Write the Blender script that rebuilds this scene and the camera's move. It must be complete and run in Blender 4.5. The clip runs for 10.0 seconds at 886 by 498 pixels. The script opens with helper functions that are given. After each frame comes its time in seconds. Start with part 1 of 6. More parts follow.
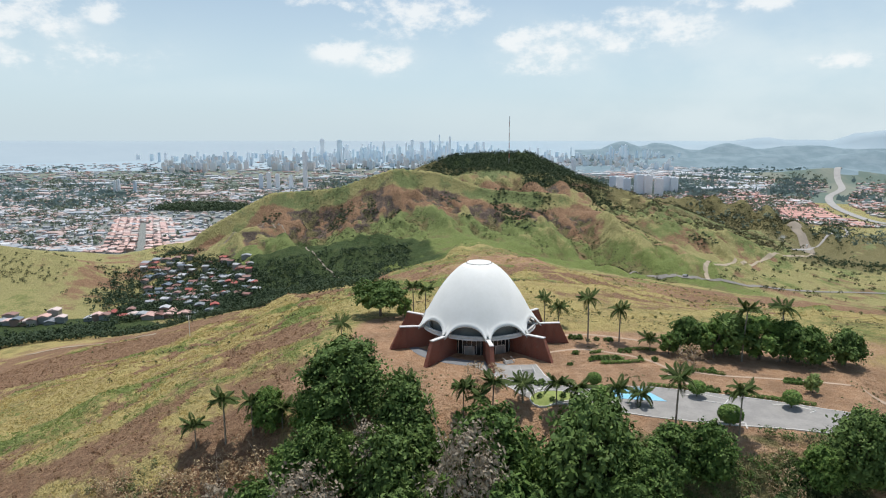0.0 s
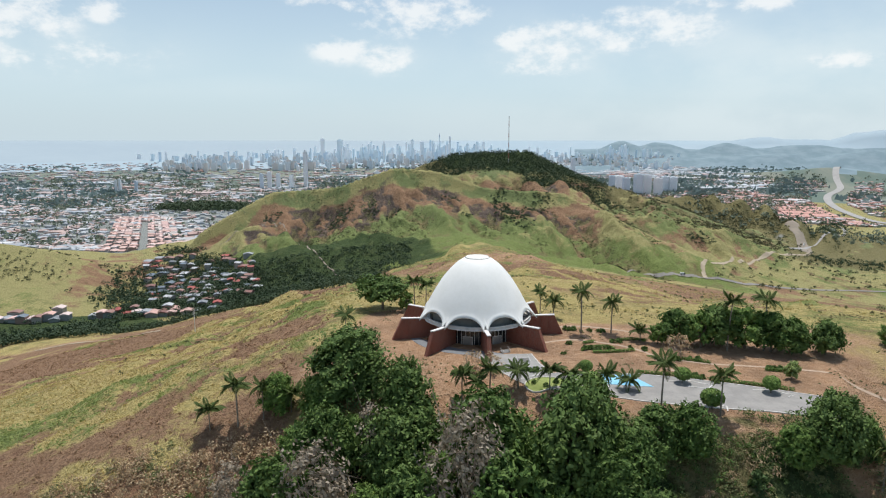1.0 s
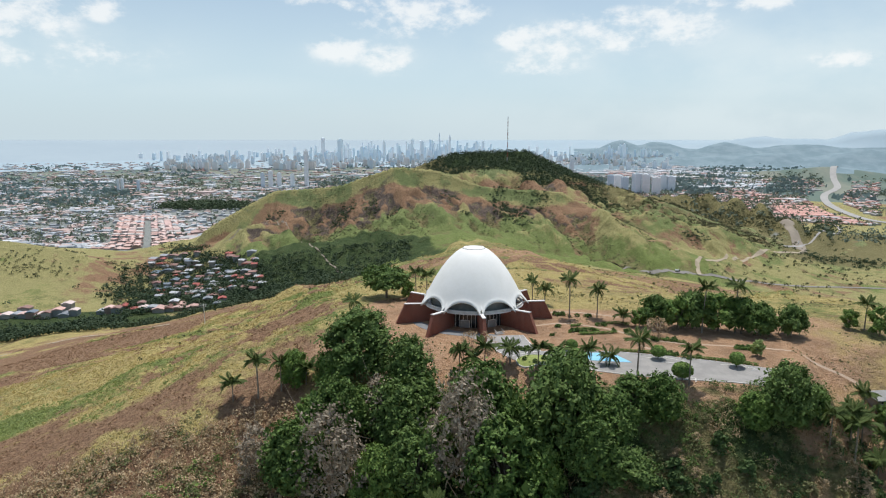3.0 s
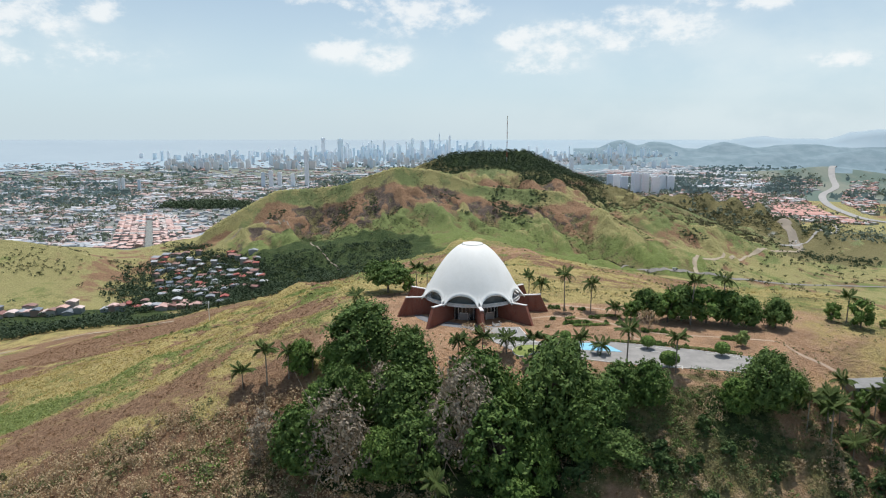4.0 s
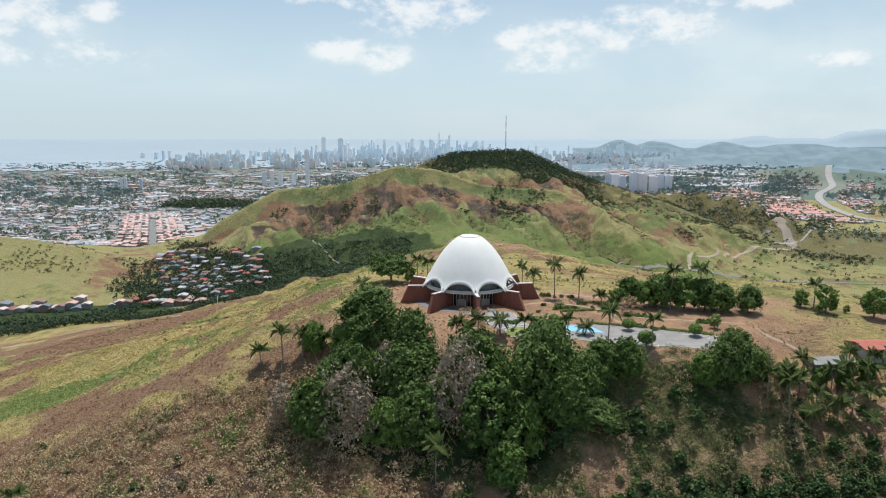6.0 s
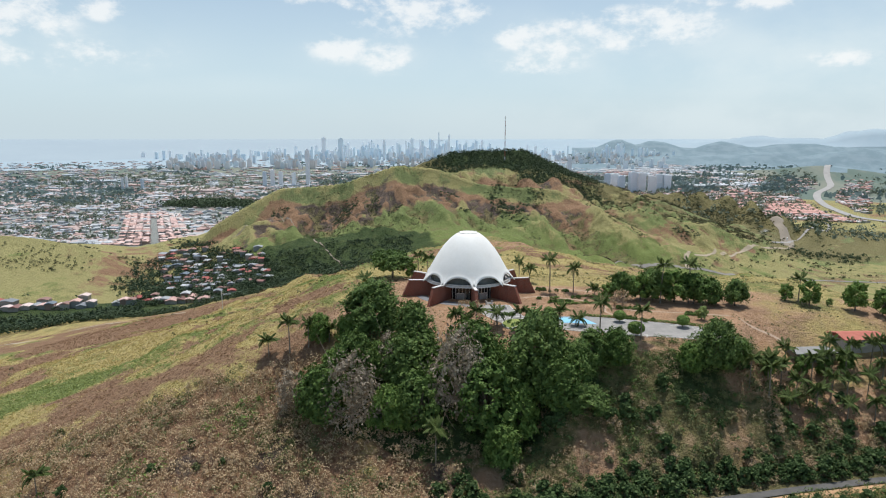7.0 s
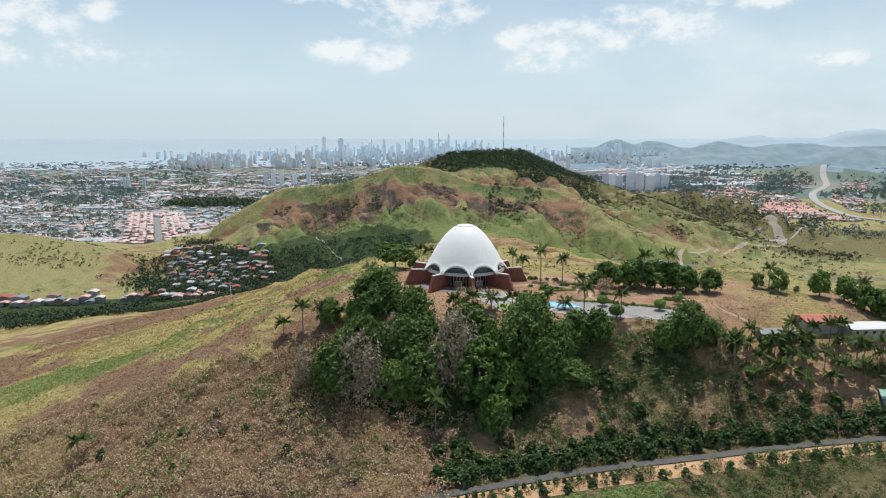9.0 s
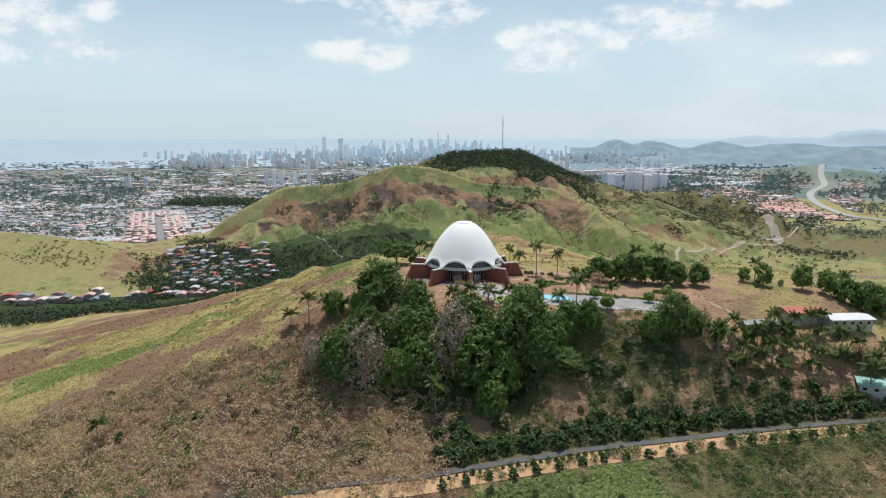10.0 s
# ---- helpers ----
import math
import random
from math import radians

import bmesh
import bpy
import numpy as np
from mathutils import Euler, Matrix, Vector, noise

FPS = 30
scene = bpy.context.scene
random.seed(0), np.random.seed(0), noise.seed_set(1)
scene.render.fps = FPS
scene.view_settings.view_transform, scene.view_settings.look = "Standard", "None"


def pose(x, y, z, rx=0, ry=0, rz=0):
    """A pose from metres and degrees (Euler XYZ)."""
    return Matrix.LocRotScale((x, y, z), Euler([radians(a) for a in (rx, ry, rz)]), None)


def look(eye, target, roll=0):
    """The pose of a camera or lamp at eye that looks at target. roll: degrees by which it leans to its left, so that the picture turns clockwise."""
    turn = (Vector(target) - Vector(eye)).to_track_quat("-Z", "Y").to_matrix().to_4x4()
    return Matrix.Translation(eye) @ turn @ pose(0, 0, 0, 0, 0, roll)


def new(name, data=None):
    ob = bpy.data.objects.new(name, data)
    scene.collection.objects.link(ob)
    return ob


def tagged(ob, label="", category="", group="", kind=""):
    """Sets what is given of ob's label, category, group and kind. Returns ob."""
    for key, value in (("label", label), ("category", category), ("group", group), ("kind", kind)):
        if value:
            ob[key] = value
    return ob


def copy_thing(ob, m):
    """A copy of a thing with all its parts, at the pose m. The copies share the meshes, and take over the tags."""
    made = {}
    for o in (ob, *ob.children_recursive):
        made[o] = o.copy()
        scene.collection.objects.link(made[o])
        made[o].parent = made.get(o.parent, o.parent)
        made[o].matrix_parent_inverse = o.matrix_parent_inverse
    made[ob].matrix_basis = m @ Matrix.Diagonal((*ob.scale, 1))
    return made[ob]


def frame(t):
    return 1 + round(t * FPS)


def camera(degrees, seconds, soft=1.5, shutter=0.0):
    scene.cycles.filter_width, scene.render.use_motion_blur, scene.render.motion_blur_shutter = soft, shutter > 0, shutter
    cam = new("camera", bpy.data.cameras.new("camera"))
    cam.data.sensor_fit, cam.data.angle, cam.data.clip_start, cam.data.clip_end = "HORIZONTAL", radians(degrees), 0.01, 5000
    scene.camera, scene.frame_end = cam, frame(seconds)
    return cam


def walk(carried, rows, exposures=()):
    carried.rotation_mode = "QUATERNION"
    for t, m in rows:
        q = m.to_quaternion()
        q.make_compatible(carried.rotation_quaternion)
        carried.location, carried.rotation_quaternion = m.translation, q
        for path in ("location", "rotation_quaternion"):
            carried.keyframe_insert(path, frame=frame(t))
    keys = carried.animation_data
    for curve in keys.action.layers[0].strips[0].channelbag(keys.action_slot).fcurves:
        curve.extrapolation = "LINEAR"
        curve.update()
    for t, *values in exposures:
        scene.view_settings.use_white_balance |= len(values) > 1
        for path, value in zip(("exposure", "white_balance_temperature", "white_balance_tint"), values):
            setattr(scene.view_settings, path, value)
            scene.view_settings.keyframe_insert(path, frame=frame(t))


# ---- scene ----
cam = camera(69.98, 10.0, soft=1.15)
PATH = [
    (0, -11.85, -206.44, 67.19, 80.319, 0.0, 0.043),
    (0.5, -11.81, -211.48, 67.27, 80.302, 0.0, 0.044),
    (1, -11.77, -216.48, 67.35, 80.286, 0.0, 0.044),
    (1.5, -11.73, -221.45, 67.43, 80.271, 0.0, 0.043),
    (2, -11.69, -226.41, 67.51, 80.256, 0.0, 0.041),
    (2.5, -11.65, -231.36, 67.59, 80.242, 0.0, 0.039),
    (4, -11.52, -246.38, 67.83, 80.205, 0.0, 0.028),
    (4.5, -11.48, -251.49, 67.90, 80.194, 0.0, 0.023),
    (5, -11.44, -256.67, 67.98, 80.184, 0.0, 0.017),
    (5.5, -11.40, -261.94, 68.06, 80.175, 0.0, 0.011),
    (7, -11.28, -278.41, 68.30, 80.151, 0.0, -0.012),
    (7.5, -11.23, -284.17, 68.38, 80.144, 0.0, -0.022),
    (8, -11.19, -290.09, 68.46, 80.138, 0.0, -0.031),
    (8.5, -11.15, -296.19, 68.54, 80.133, 0.0, -0.042),
    (9, -11.11, -302.47, 68.62, 80.129, 0.0, -0.053),
    (9.5, -11.07, -308.96, 68.70, 80.125, 0.0, -0.065),
    (10, -11.03, -315.67, 68.78, 80.122, 0.0, -0.078),
]
walk(cam, [(t, pose(x, y, z, rx, ry, rz)) for t, x, y, z, rx, ry, rz in PATH])

# ---------------------------------------------------------------- light
SUN_AZ, SUN_EL = 14.0, 73.0      # degrees to the right of +y, and above the horizon
world = bpy.data.worlds.new("sky")
scene.world = world
world.use_nodes = True
wt = world.node_tree
wt.nodes.clear()


def sky_world():
    n, l = wt.nodes, wt.links
    out = n.new("ShaderNodeOutputWorld")
    bg = n.new("ShaderNodeBackground")
    bg.inputs["Strength"].default_value = 0.11
    sky = n.new("ShaderNodeTexSky")
    sky.sky_type, sky.sun_disc = "NISHITA", False
    sky.sun_elevation, sky.sun_rotation = radians(SUN_EL), radians(SUN_AZ)
    sky.dust_density, sky.air_density = 1.0, 1.0
    co = n.new("ShaderNodeTexCoord")
    sep = n.new("ShaderNodeSeparateXYZ")
    l.new(co.outputs["Generated"], sep.inputs[0])

    def math_node(op, a, b=None, clamp=False):
        m = n.new("ShaderNodeMath")
        m.operation, m.use_clamp = op, clamp
        for i, v in enumerate((a, b)):
            if v is None:
                continue
            if isinstance(v, (int, float)):
                m.inputs[i].default_value = v
            else:
                l.new(v, m.inputs[i])
        return m.outputs[0]

    # soft cumulus in a few banks ahead, thinning into single puffs elsewhere
    ahead = math_node("MAXIMUM", sep.outputs[1], 0.05)
    tx, tz = math_node("DIVIDE", sep.outputs[0], ahead), math_node("DIVIDE", sep.outputs[2], ahead)

    def gathered(places):
        banks = None
        for cx, cz, sx, sz, k in places:
            ex = math_node("POWER", math_node("DIVIDE", math_node("SUBTRACT", tx, cx), sx), 2.0)
            ez = math_node("POWER", math_node("DIVIDE", math_node("SUBTRACT", tz, cz), sz), 2.0)
            g = math_node("MULTIPLY", math_node("EXPONENT", math_node("MULTIPLY", math_node("ADD", ex, ez), -1.0)), k)
            banks = g if banks is None else math_node("MAXIMUM", banks, g)
        return banks

    stretch = n.new("ShaderNodeVectorMath")
    stretch.operation = "MULTIPLY"
    stretch.inputs[1].default_value = (1, 1, 1.7)
    l.new(co.outputs["Generated"], stretch.inputs[0])

    def sky_noise(scale, detail, rough):
        puff = n.new("ShaderNodeTexNoise")
        puff.inputs["Scale"].default_value, puff.inputs["Detail"].default_value, puff.inputs["Roughness"].default_value = scale, detail, rough
        l.new(stretch.outputs[0], puff.inputs["Vector"])
        return puff.outputs[0]

    def soft_range(v, lo, hi, top):
        r = n.new("ShaderNodeMapRange")
        r.interpolation_type = "SMOOTHSTEP"
        r.inputs["From Min"].default_value, r.inputs["From Max"].default_value, r.inputs["To Max"].default_value = lo, hi, top
        l.new(v, r.inputs["Value"])
        return r.outputs[0]

    lumps = math_node("ADD", math_node("MULTIPLY", sky_noise(12.0, 10, 0.62), 1.15), math_node("MULTIPLY", sky_noise(34.0, 6, 0.6), 0.55))
    lumps = math_node("SUBTRACT", lumps, 0.35)
    banks = gathered(CLOUD_BANKS)
    cumulus = math_node("MULTIPLY", soft_range(math_node("ADD", lumps, banks), 0.55, 0.82, 0.76), soft_range(banks, 0.03, 0.13, 1.0))
    veil = math_node("MULTIPLY", gathered(VEILS), soft_range(sky_noise(6.0, 6, 0.55), 0.25, 0.62, 1.0))
    # milky air towards the horizon
    milk = n.new("ShaderNodeMapRange")
    milk.inputs["From Min"].default_value, milk.inputs["From Max"].default_value = 0.0, 0.3
    milk.inputs["To Min"].default_value, milk.inputs["To Max"].default_value = 0.97, 0.16
    l.new(sep.outputs[2], milk.inputs["Value"])
    hazy = n.new("ShaderNodeMix")
    hazy.data_type = "RGBA"
    pale = n.new("ShaderNodeMix")
    pale.data_type = "RGBA"
    pale.inputs["A"].default_value, pale.inputs["B"].default_value = HORIZON, HAZE
    rise = n.new("ShaderNodeMapRange")
    rise.interpolation_type = "SMOOTHSTEP"
    rise.inputs["From Min"].default_value, rise.inputs["From Max"].default_value = -0.02, 0.1
    l.new(sep.outputs[2], rise.inputs["Value"]), l.new(rise.outputs[0], pale.inputs["Factor"]), l.new(pale.outputs["Result"], hazy.inputs["B"])
    l.new(milk.outputs[0], hazy.inputs["Factor"]), l.new(sky.outputs[0], hazy.inputs["A"])
    cloudy = n.new("ShaderNodeMix")
    cloudy.data_type = "RGBA"
    cloudy.inputs["B"].default_value = CLOUD
    veiled = n.new("ShaderNodeMix")
    veiled.data_type = "RGBA"
    veiled.inputs["B"].default_value = VEIL
    l.new(veil, veiled.inputs["Factor"]), l.new(hazy.outputs["Result"], veiled.inputs["A"])
    l.new(cumulus, cloudy.inputs["Factor"]), l.new(veiled.outputs["Result"], cloudy.inputs["A"])
    l.new(cloudy.outputs["Result"], bg.inputs["Color"])
    l.new(bg.outputs[0], out.inputs[0])


# cloud banks and thin veils: place as tangents ahead and above, half widths, density
CLOUD_BANKS = ((-0.06, 0.192, 0.095, 0.035, 0.276), (0.018, 0.184, 0.051, 0.027, 0.258), (-0.125, 0.192, 0.041, 0.022, 0.221), (-0.155, 0.137, 0.054, 0.024, 0.184), (-0.085, 0.122, 0.047, 0.027, 0.175),
               (0.125, 0.155, 0.054, 0.024, 0.23), (0.17, 0.142, 0.068, 0.027, 0.23), (0.26, 0.164, 0.095, 0.032, 0.248), (0.34, 0.174, 0.081, 0.032, 0.23), (0.15, 0.113, 0.081, 0.019, 0.156), (0.43, 0.206, 0.108, 0.016, 0.239),
               (-0.64, 0.193, 0.088, 0.046, 0.294), (-0.512, 0.194, 0.041, 0.019, 0.23), (-0.58, 0.128, 0.176, 0.03, 0.156), (0.615, 0.12, 0.068, 0.016, 0.175), (-0.2, 0.205, 0.041, 0.008, 0.202), (1.3, 0.5, 0.5, 0.2, 0.22), (-1.6, 0.7, 0.6, 0.25, 0.22), (0.1, 1.1, 0.7, 0.3, 0.2))
VEILS = ((-0.58, 0.13, 0.17, 0.045, 0.5), (0.6, 0.12, 0.4, 0.09, 0.6), (0.22, 0.14, 0.22, 0.05, 0.4), (-0.1, 0.125, 0.12, 0.03, 0.3), (-0.4, 0.08, 0.25, 0.02, 0.2), (0.55, 0.03, 0.5, 0.05, 0.5))
HORIZON, HAZE, CLOUD, VEIL = (5.35, 6.4, 6.95, 1), (5.6, 7.1, 7.95, 1), (8.7, 8.85, 8.85, 1), (7.2, 8.0, 8.2, 1)
sky_world()
sun = new("sun", bpy.data.lights.new("sun", "SUN"))
sun.data.energy, sun.data.angle, sun.data.color = 3.78, radians(0.6), (1.0, 0.968, 0.93)
sa, se = radians(SUN_AZ), radians(SUN_EL)
sun.matrix_world = look((0, 0, 400), Vector((0, 0, 400)) - Vector((math.sin(sa) * math.cos(se), math.cos(sa) * math.cos(se), math.sin(se))))
scene.view_settings.exposure = 0.0


# ---------------------------------------------------------------- materials
class Nodes:
    """A small helper to write node materials."""

    def __init__(self, name, rough=0.8, metal=0.0, spec=0.3):
        self.mat = bpy.data.materials.new(name)
        self.mat.use_nodes = True
        self.t = self.mat.node_tree
        self.t.nodes.clear()
        self.out = self.t.nodes.new("ShaderNodeOutputMaterial")
        self.b = self.t.nodes.new("ShaderNodeBsdfPrincipled")
        self.set(self.b, "Roughness", rough), self.set(self.b, "Metallic", metal), self.set(self.b, "Specular IOR Level", spec)
        self.t.links.new(self.b.outputs[0], self.out.inputs[0])

    def set(self, node, key, v):
        s = node.inputs[key]
        if isinstance(v, bpy.types.NodeSocket):
            self.t.links.new(v, s)
        else:
            s.default_value = v

    def node(self, kind, out=0, **kw):
        n = self.t.nodes.new("ShaderNode" + kind)
        for k, v in kw.items():
            self.set(n, k.replace("_", " "), v)
        return n.outputs[out]

    def pos(self, scale=1.0, local=False):
        p = self.node("TexCoord", 3) if local else self.node("NewGeometry", 0)
        if isinstance(scale, (int, float)):
            scale = (scale,) * 3
        n = self.t.nodes.new("ShaderNodeVectorMath")
        n.operation = "MULTIPLY"
        self.t.links.new(p, n.inputs[0])
        n.inputs[1].default_value = scale
        return n.outputs[0]

    def noise(self, scale, detail=4, rough=0.55, vec=None):
        return self.node("TexNoise", 0, Vector=vec or self.pos(), Scale=scale, Detail=detail, Roughness=rough)

    def mix(self, f, a, b):
        n = self.t.nodes.new("ShaderNodeMix")
        n.data_type = "RGBA"
        self.set(n, "Factor", f)
        for key, v in (("A", a), ("B", b)):
            self.set(n, key, v if isinstance(v, bpy.types.NodeSocket) else (*v[:3], 1))
        return n.outputs["Result"]

    def ramp(self, v, lo, hi, a=0.0, b=1.0):
        n = self.t.nodes.new("ShaderNodeMapRange")
        n.interpolation_type = "SMOOTHSTEP"
        for key, x in (("Value", v), ("From Min", lo), ("From Max", hi), ("To Min", a), ("To Max", b)):
            self.set(n, key, x)
        return n.outputs[0]

    def math(self, op, a, b):
        n = self.t.nodes.new("ShaderNodeMath")
        n.operation = op
        for i, v in enumerate((a, b)):
            if isinstance(v, (int, float)):
                n.inputs[i].default_value = v
            else:
                self.t.links.new(v, n.inputs[i])
        return n.outputs[0]

    def attr(self, name):
        n = self.t.nodes.new("ShaderNodeAttribute")
        n.attribute_name = name
        s = self.t.nodes.new("ShaderNodeSeparateColor")
        self.t.links.new(n.outputs["Color"], s.inputs[0])
        return [*s.outputs[:3], n.outputs["Alpha"]]

    def color(self, v):
        self.set(self.b, "Base Color", v if isinstance(v, bpy.types.NodeSocket) else (*v[:3], 1))
        return self

    def bump(self, h, strength=0.4, dist=0.05):
        self.set(self.b, "Normal", self.node("Bump", 0, Height=h, Strength=strength, Distance=dist))
        return self


def plain(name, a, b, scale=3.0, rough=0.8, bump=0.3, dist=0.02, metal=0.0, spec=0.3, local=False):
    """Two tones of one surface, mottled at two scales."""
    m = Nodes(name, rough, metal, spec)
    p = m.pos(local=local)
    big, fine = m.noise(scale, 4, 0.6, p), m.noise(scale * 9, 3, 0.6, p)
    f = m.math("ADD", m.ramp(big, 0.3, 0.7, 0, 0.75), m.ramp(fine, 0.3, 0.7, 0, 0.35))
    m.color(m.mix(f, a, b)).bump(fine, bump, dist)
    return m.mat


def ground_material():
    m = Nodes("hill_ground", 0.95, 0, 0.1)
    p = m.pos()
    zone, cover = m.attr("zone"), m.attr("cover")
    n5 = m.noise(1.1, 5, 0.7, p)
    n1, n2, n3, n4 = m.noise(0.012, 6, 0.6, p), m.noise(0.06, 6, 0.62, p), m.noise(0.45, 5, 0.65, p), m.noise(2.6, 4, 0.65, p)
    wob = m.math("ADD", m.math("MULTIPLY", m.math("SUBTRACT", n2, 0.5), 0.9), m.math("MULTIPLY", m.math("SUBTRACT", n3, 0.5), 0.7))
    wob = m.math("ADD", wob, m.math("MULTIPLY", m.math("SUBTRACT", n1, 0.5), 0.7))

    def mask(s, k=1.0, lo=0.36, hi=0.64):
        return m.ramp(m.math("ADD", s, m.math("MULTIPLY", wob, k)), lo, hi)

    straw = m.mix(m.ramp(n3, 0.3, 0.7), (0.54, 0.43, 0.175), (0.38, 0.32, 0.125))
    straw = m.mix(m.ramp(n2, 0.4, 0.7, 0, 0.75), straw, (0.38, 0.27, 0.13))
    straw = m.mix(m.ramp(n4, 0.5, 0.72, 0, 0.5), straw, (0.5, 0.45, 0.26))
    # dark flecks painted as the shadows between grass clumps
    straw = m.mix(m.ramp(n5, 0.5, 0.7, 0, 0.5), straw, (0.24, 0.19, 0.08))
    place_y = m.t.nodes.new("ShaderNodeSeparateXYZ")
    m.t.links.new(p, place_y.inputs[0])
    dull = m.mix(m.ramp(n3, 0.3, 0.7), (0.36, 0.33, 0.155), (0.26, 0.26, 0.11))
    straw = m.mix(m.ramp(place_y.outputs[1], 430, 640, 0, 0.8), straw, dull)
    green = m.mix(m.ramp(n3, 0.3, 0.7), (0.135, 0.18, 0.055), (0.225, 0.27, 0.085))
    green = m.mix(m.ramp(n4, 0.5, 0.75, 0, 0.5), green, (0.095, 0.12, 0.042))
    green = m.mix(m.ramp(n5, 0.5, 0.7, 0, 0.55), green, (0.3, 0.33, 0.12))
    brown = m.mix(m.ramp(n3, 0.3, 0.7), (0.215, 0.12, 0.075), (0.37, 0.235, 0.14))
    brown = m.mix(m.ramp(n4, 0.45, 0.75, 0, 0.6), brown, (0.125, 0.09, 0.06))
    brown = m.mix(m.ramp(n5, 0.5, 0.7, 0, 0.5), brown, (0.34, 0.25, 0.15))
    soil = m.mix(m.ramp(n3, 0.3, 0.75), (0.45, 0.265, 0.15), (0.56, 0.375, 0.24))
    soil = m.mix(m.ramp(n4, 0.55, 0.8, 0, 0.5), soil, (0.34, 0.22, 0.135))
    soil = m.mix(m.ramp(n2, 0.42, 0.62, 0, 0.55), soil, (0.27, 0.175, 0.11))
    scrub = m.mix(m.ramp(n3, 0.3, 0.7), (0.13, 0.125, 0.055), (0.25, 0.215, 0.105))
    town = m.mix(m.ramp(n3, 0.3, 0.7), (0.31, 0.31, 0.3), (0.23, 0.26, 0.23))
    rock_or_hollow = m.mix(m.ramp(n3, 0.35, 0.65), (0.085, 0.07, 0.06), (0.17, 0.13, 0.105))
    # green dulled towards the far hills, haze painted into its colour
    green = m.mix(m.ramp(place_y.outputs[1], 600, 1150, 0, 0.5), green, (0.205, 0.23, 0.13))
    col = m.mix(mask(zone[1]), straw, green)
    col = m.mix(mask(zone[2]), col, brown)
    col = m.mix(mask(cover[2], 0.9), col, rock_or_hollow)
    col = m.mix(mask(cover[0], 0.9), col, scrub)
    # dark undergrowth; cloud and tree shade is painted into this tone
    lush_shade = m.mix(m.ramp(n3, 0.3, 0.7), (0.035, 0.058, 0.024), (0.075, 0.105, 0.04))
    lush_shade = m.mix(m.ramp(n2, 0.45, 0.7, 0, 0.5), lush_shade, (0.11, 0.13, 0.055))
    col = m.mix(mask(zone[3], 0.7), col, lush_shade)
    col = m.mix(mask(zone[0], 0.6, 0.3, 0.7), col, soil)
    col = m.mix(mask(cover[1], 0.3), col, town)
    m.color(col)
    m.bump(m.math("ADD", m.math("MULTIPLY", n2, 7.0), m.math("ADD", m.math("MULTIPLY", n3, 2.4), m.math("ADD", m.math("MULTIPLY", n4, 0.8), m.math("MULTIPLY", n5, 1.8)))), 0.9, 0.8)
    return m.mat


def leaf_material(name, a, b, c, trans=0.18):
    m = Nodes(name, 0.65, 0, 0.12)
    isl = m.node("NewGeometry", 8)
    big = m.noise(0.35, 3, 0.5)
    col = m.mix(m.ramp(isl, 0.0, 1.0), a, b)
    col = m.mix(m.ramp(big, 0.5, 0.75, 0, 0.7), col, c)
    rnd = m.node("ObjectInfo", 5)
    col = m.mix(m.math("MULTIPLY", rnd, 0.35), col, c)
    m.color(col)
    tr = m.t.nodes.new("ShaderNodeBsdfTranslucent")
    m.t.links.new(col, tr.inputs[0])
    mx = m.t.nodes.new("ShaderNodeMixShader")
    mx.inputs[0].default_value = trans
    m.t.links.new(m.b.outputs[0], mx.inputs[1]), m.t.links.new(tr.outputs[0], mx.inputs[2])
    m.t.links.new(mx.outputs[0], m.out.inputs[0])
    return m.mat


def island_material(name, colours, rough=0.7, stain=0.25, spec=0.3):
    """One of several paints for each loose piece of a joined mesh."""
    m = Nodes(name, rough, 0, spec)
    isl = m.node("NewGeometry", 8)
    r = m.t.nodes.new("ShaderNodeValToRGB")
    r.color_ramp.interpolation = "CONSTANT"
    while len(r.color_ramp.elements) < len(colours):
        r.color_ramp.elements.new(0.5)
    for i, c in enumerate(colours):
        r.color_ramp.elements[i].position, r.color_ramp.elements[i].color = i / len(colours), (*c, 1)
    m.t.links.new(isl, r.inputs[0])
    dirt = m.noise(0.25, 4, 0.6)
    m.color(m.mix(m.ramp(dirt, 0.45, 0.75, 0, stain), r.outputs[0], (0.2, 0.18, 0.16)))
    return m.mat


def object_material(name, colours, rough=0.7, stain=0.25, spec=0.3, scale=0.25):
    """One of several paints for each object."""
    m = Nodes(name, rough, 0, spec)
    r = m.t.nodes.new("ShaderNodeValToRGB")
    r.color_ramp.interpolation = "CONSTANT"
    while len(r.color_ramp.elements) < len(colours):
        r.color_ramp.elements.new(0.5)
    for i, c in enumerate(colours):
        r.color_ramp.elements[i].position, r.color_ramp.elements[i].color = i / len(colours), (*c, 1)
    m.t.links.new(m.node("ObjectInfo", 5), r.inputs[0])
    dirt = m.noise(scale, 4, 0.6)
    m.color(m.mix(m.ramp(dirt, 0.45, 0.75, 0, stain), r.outputs[0], (0.2, 0.18, 0.16)))
    return m.mat


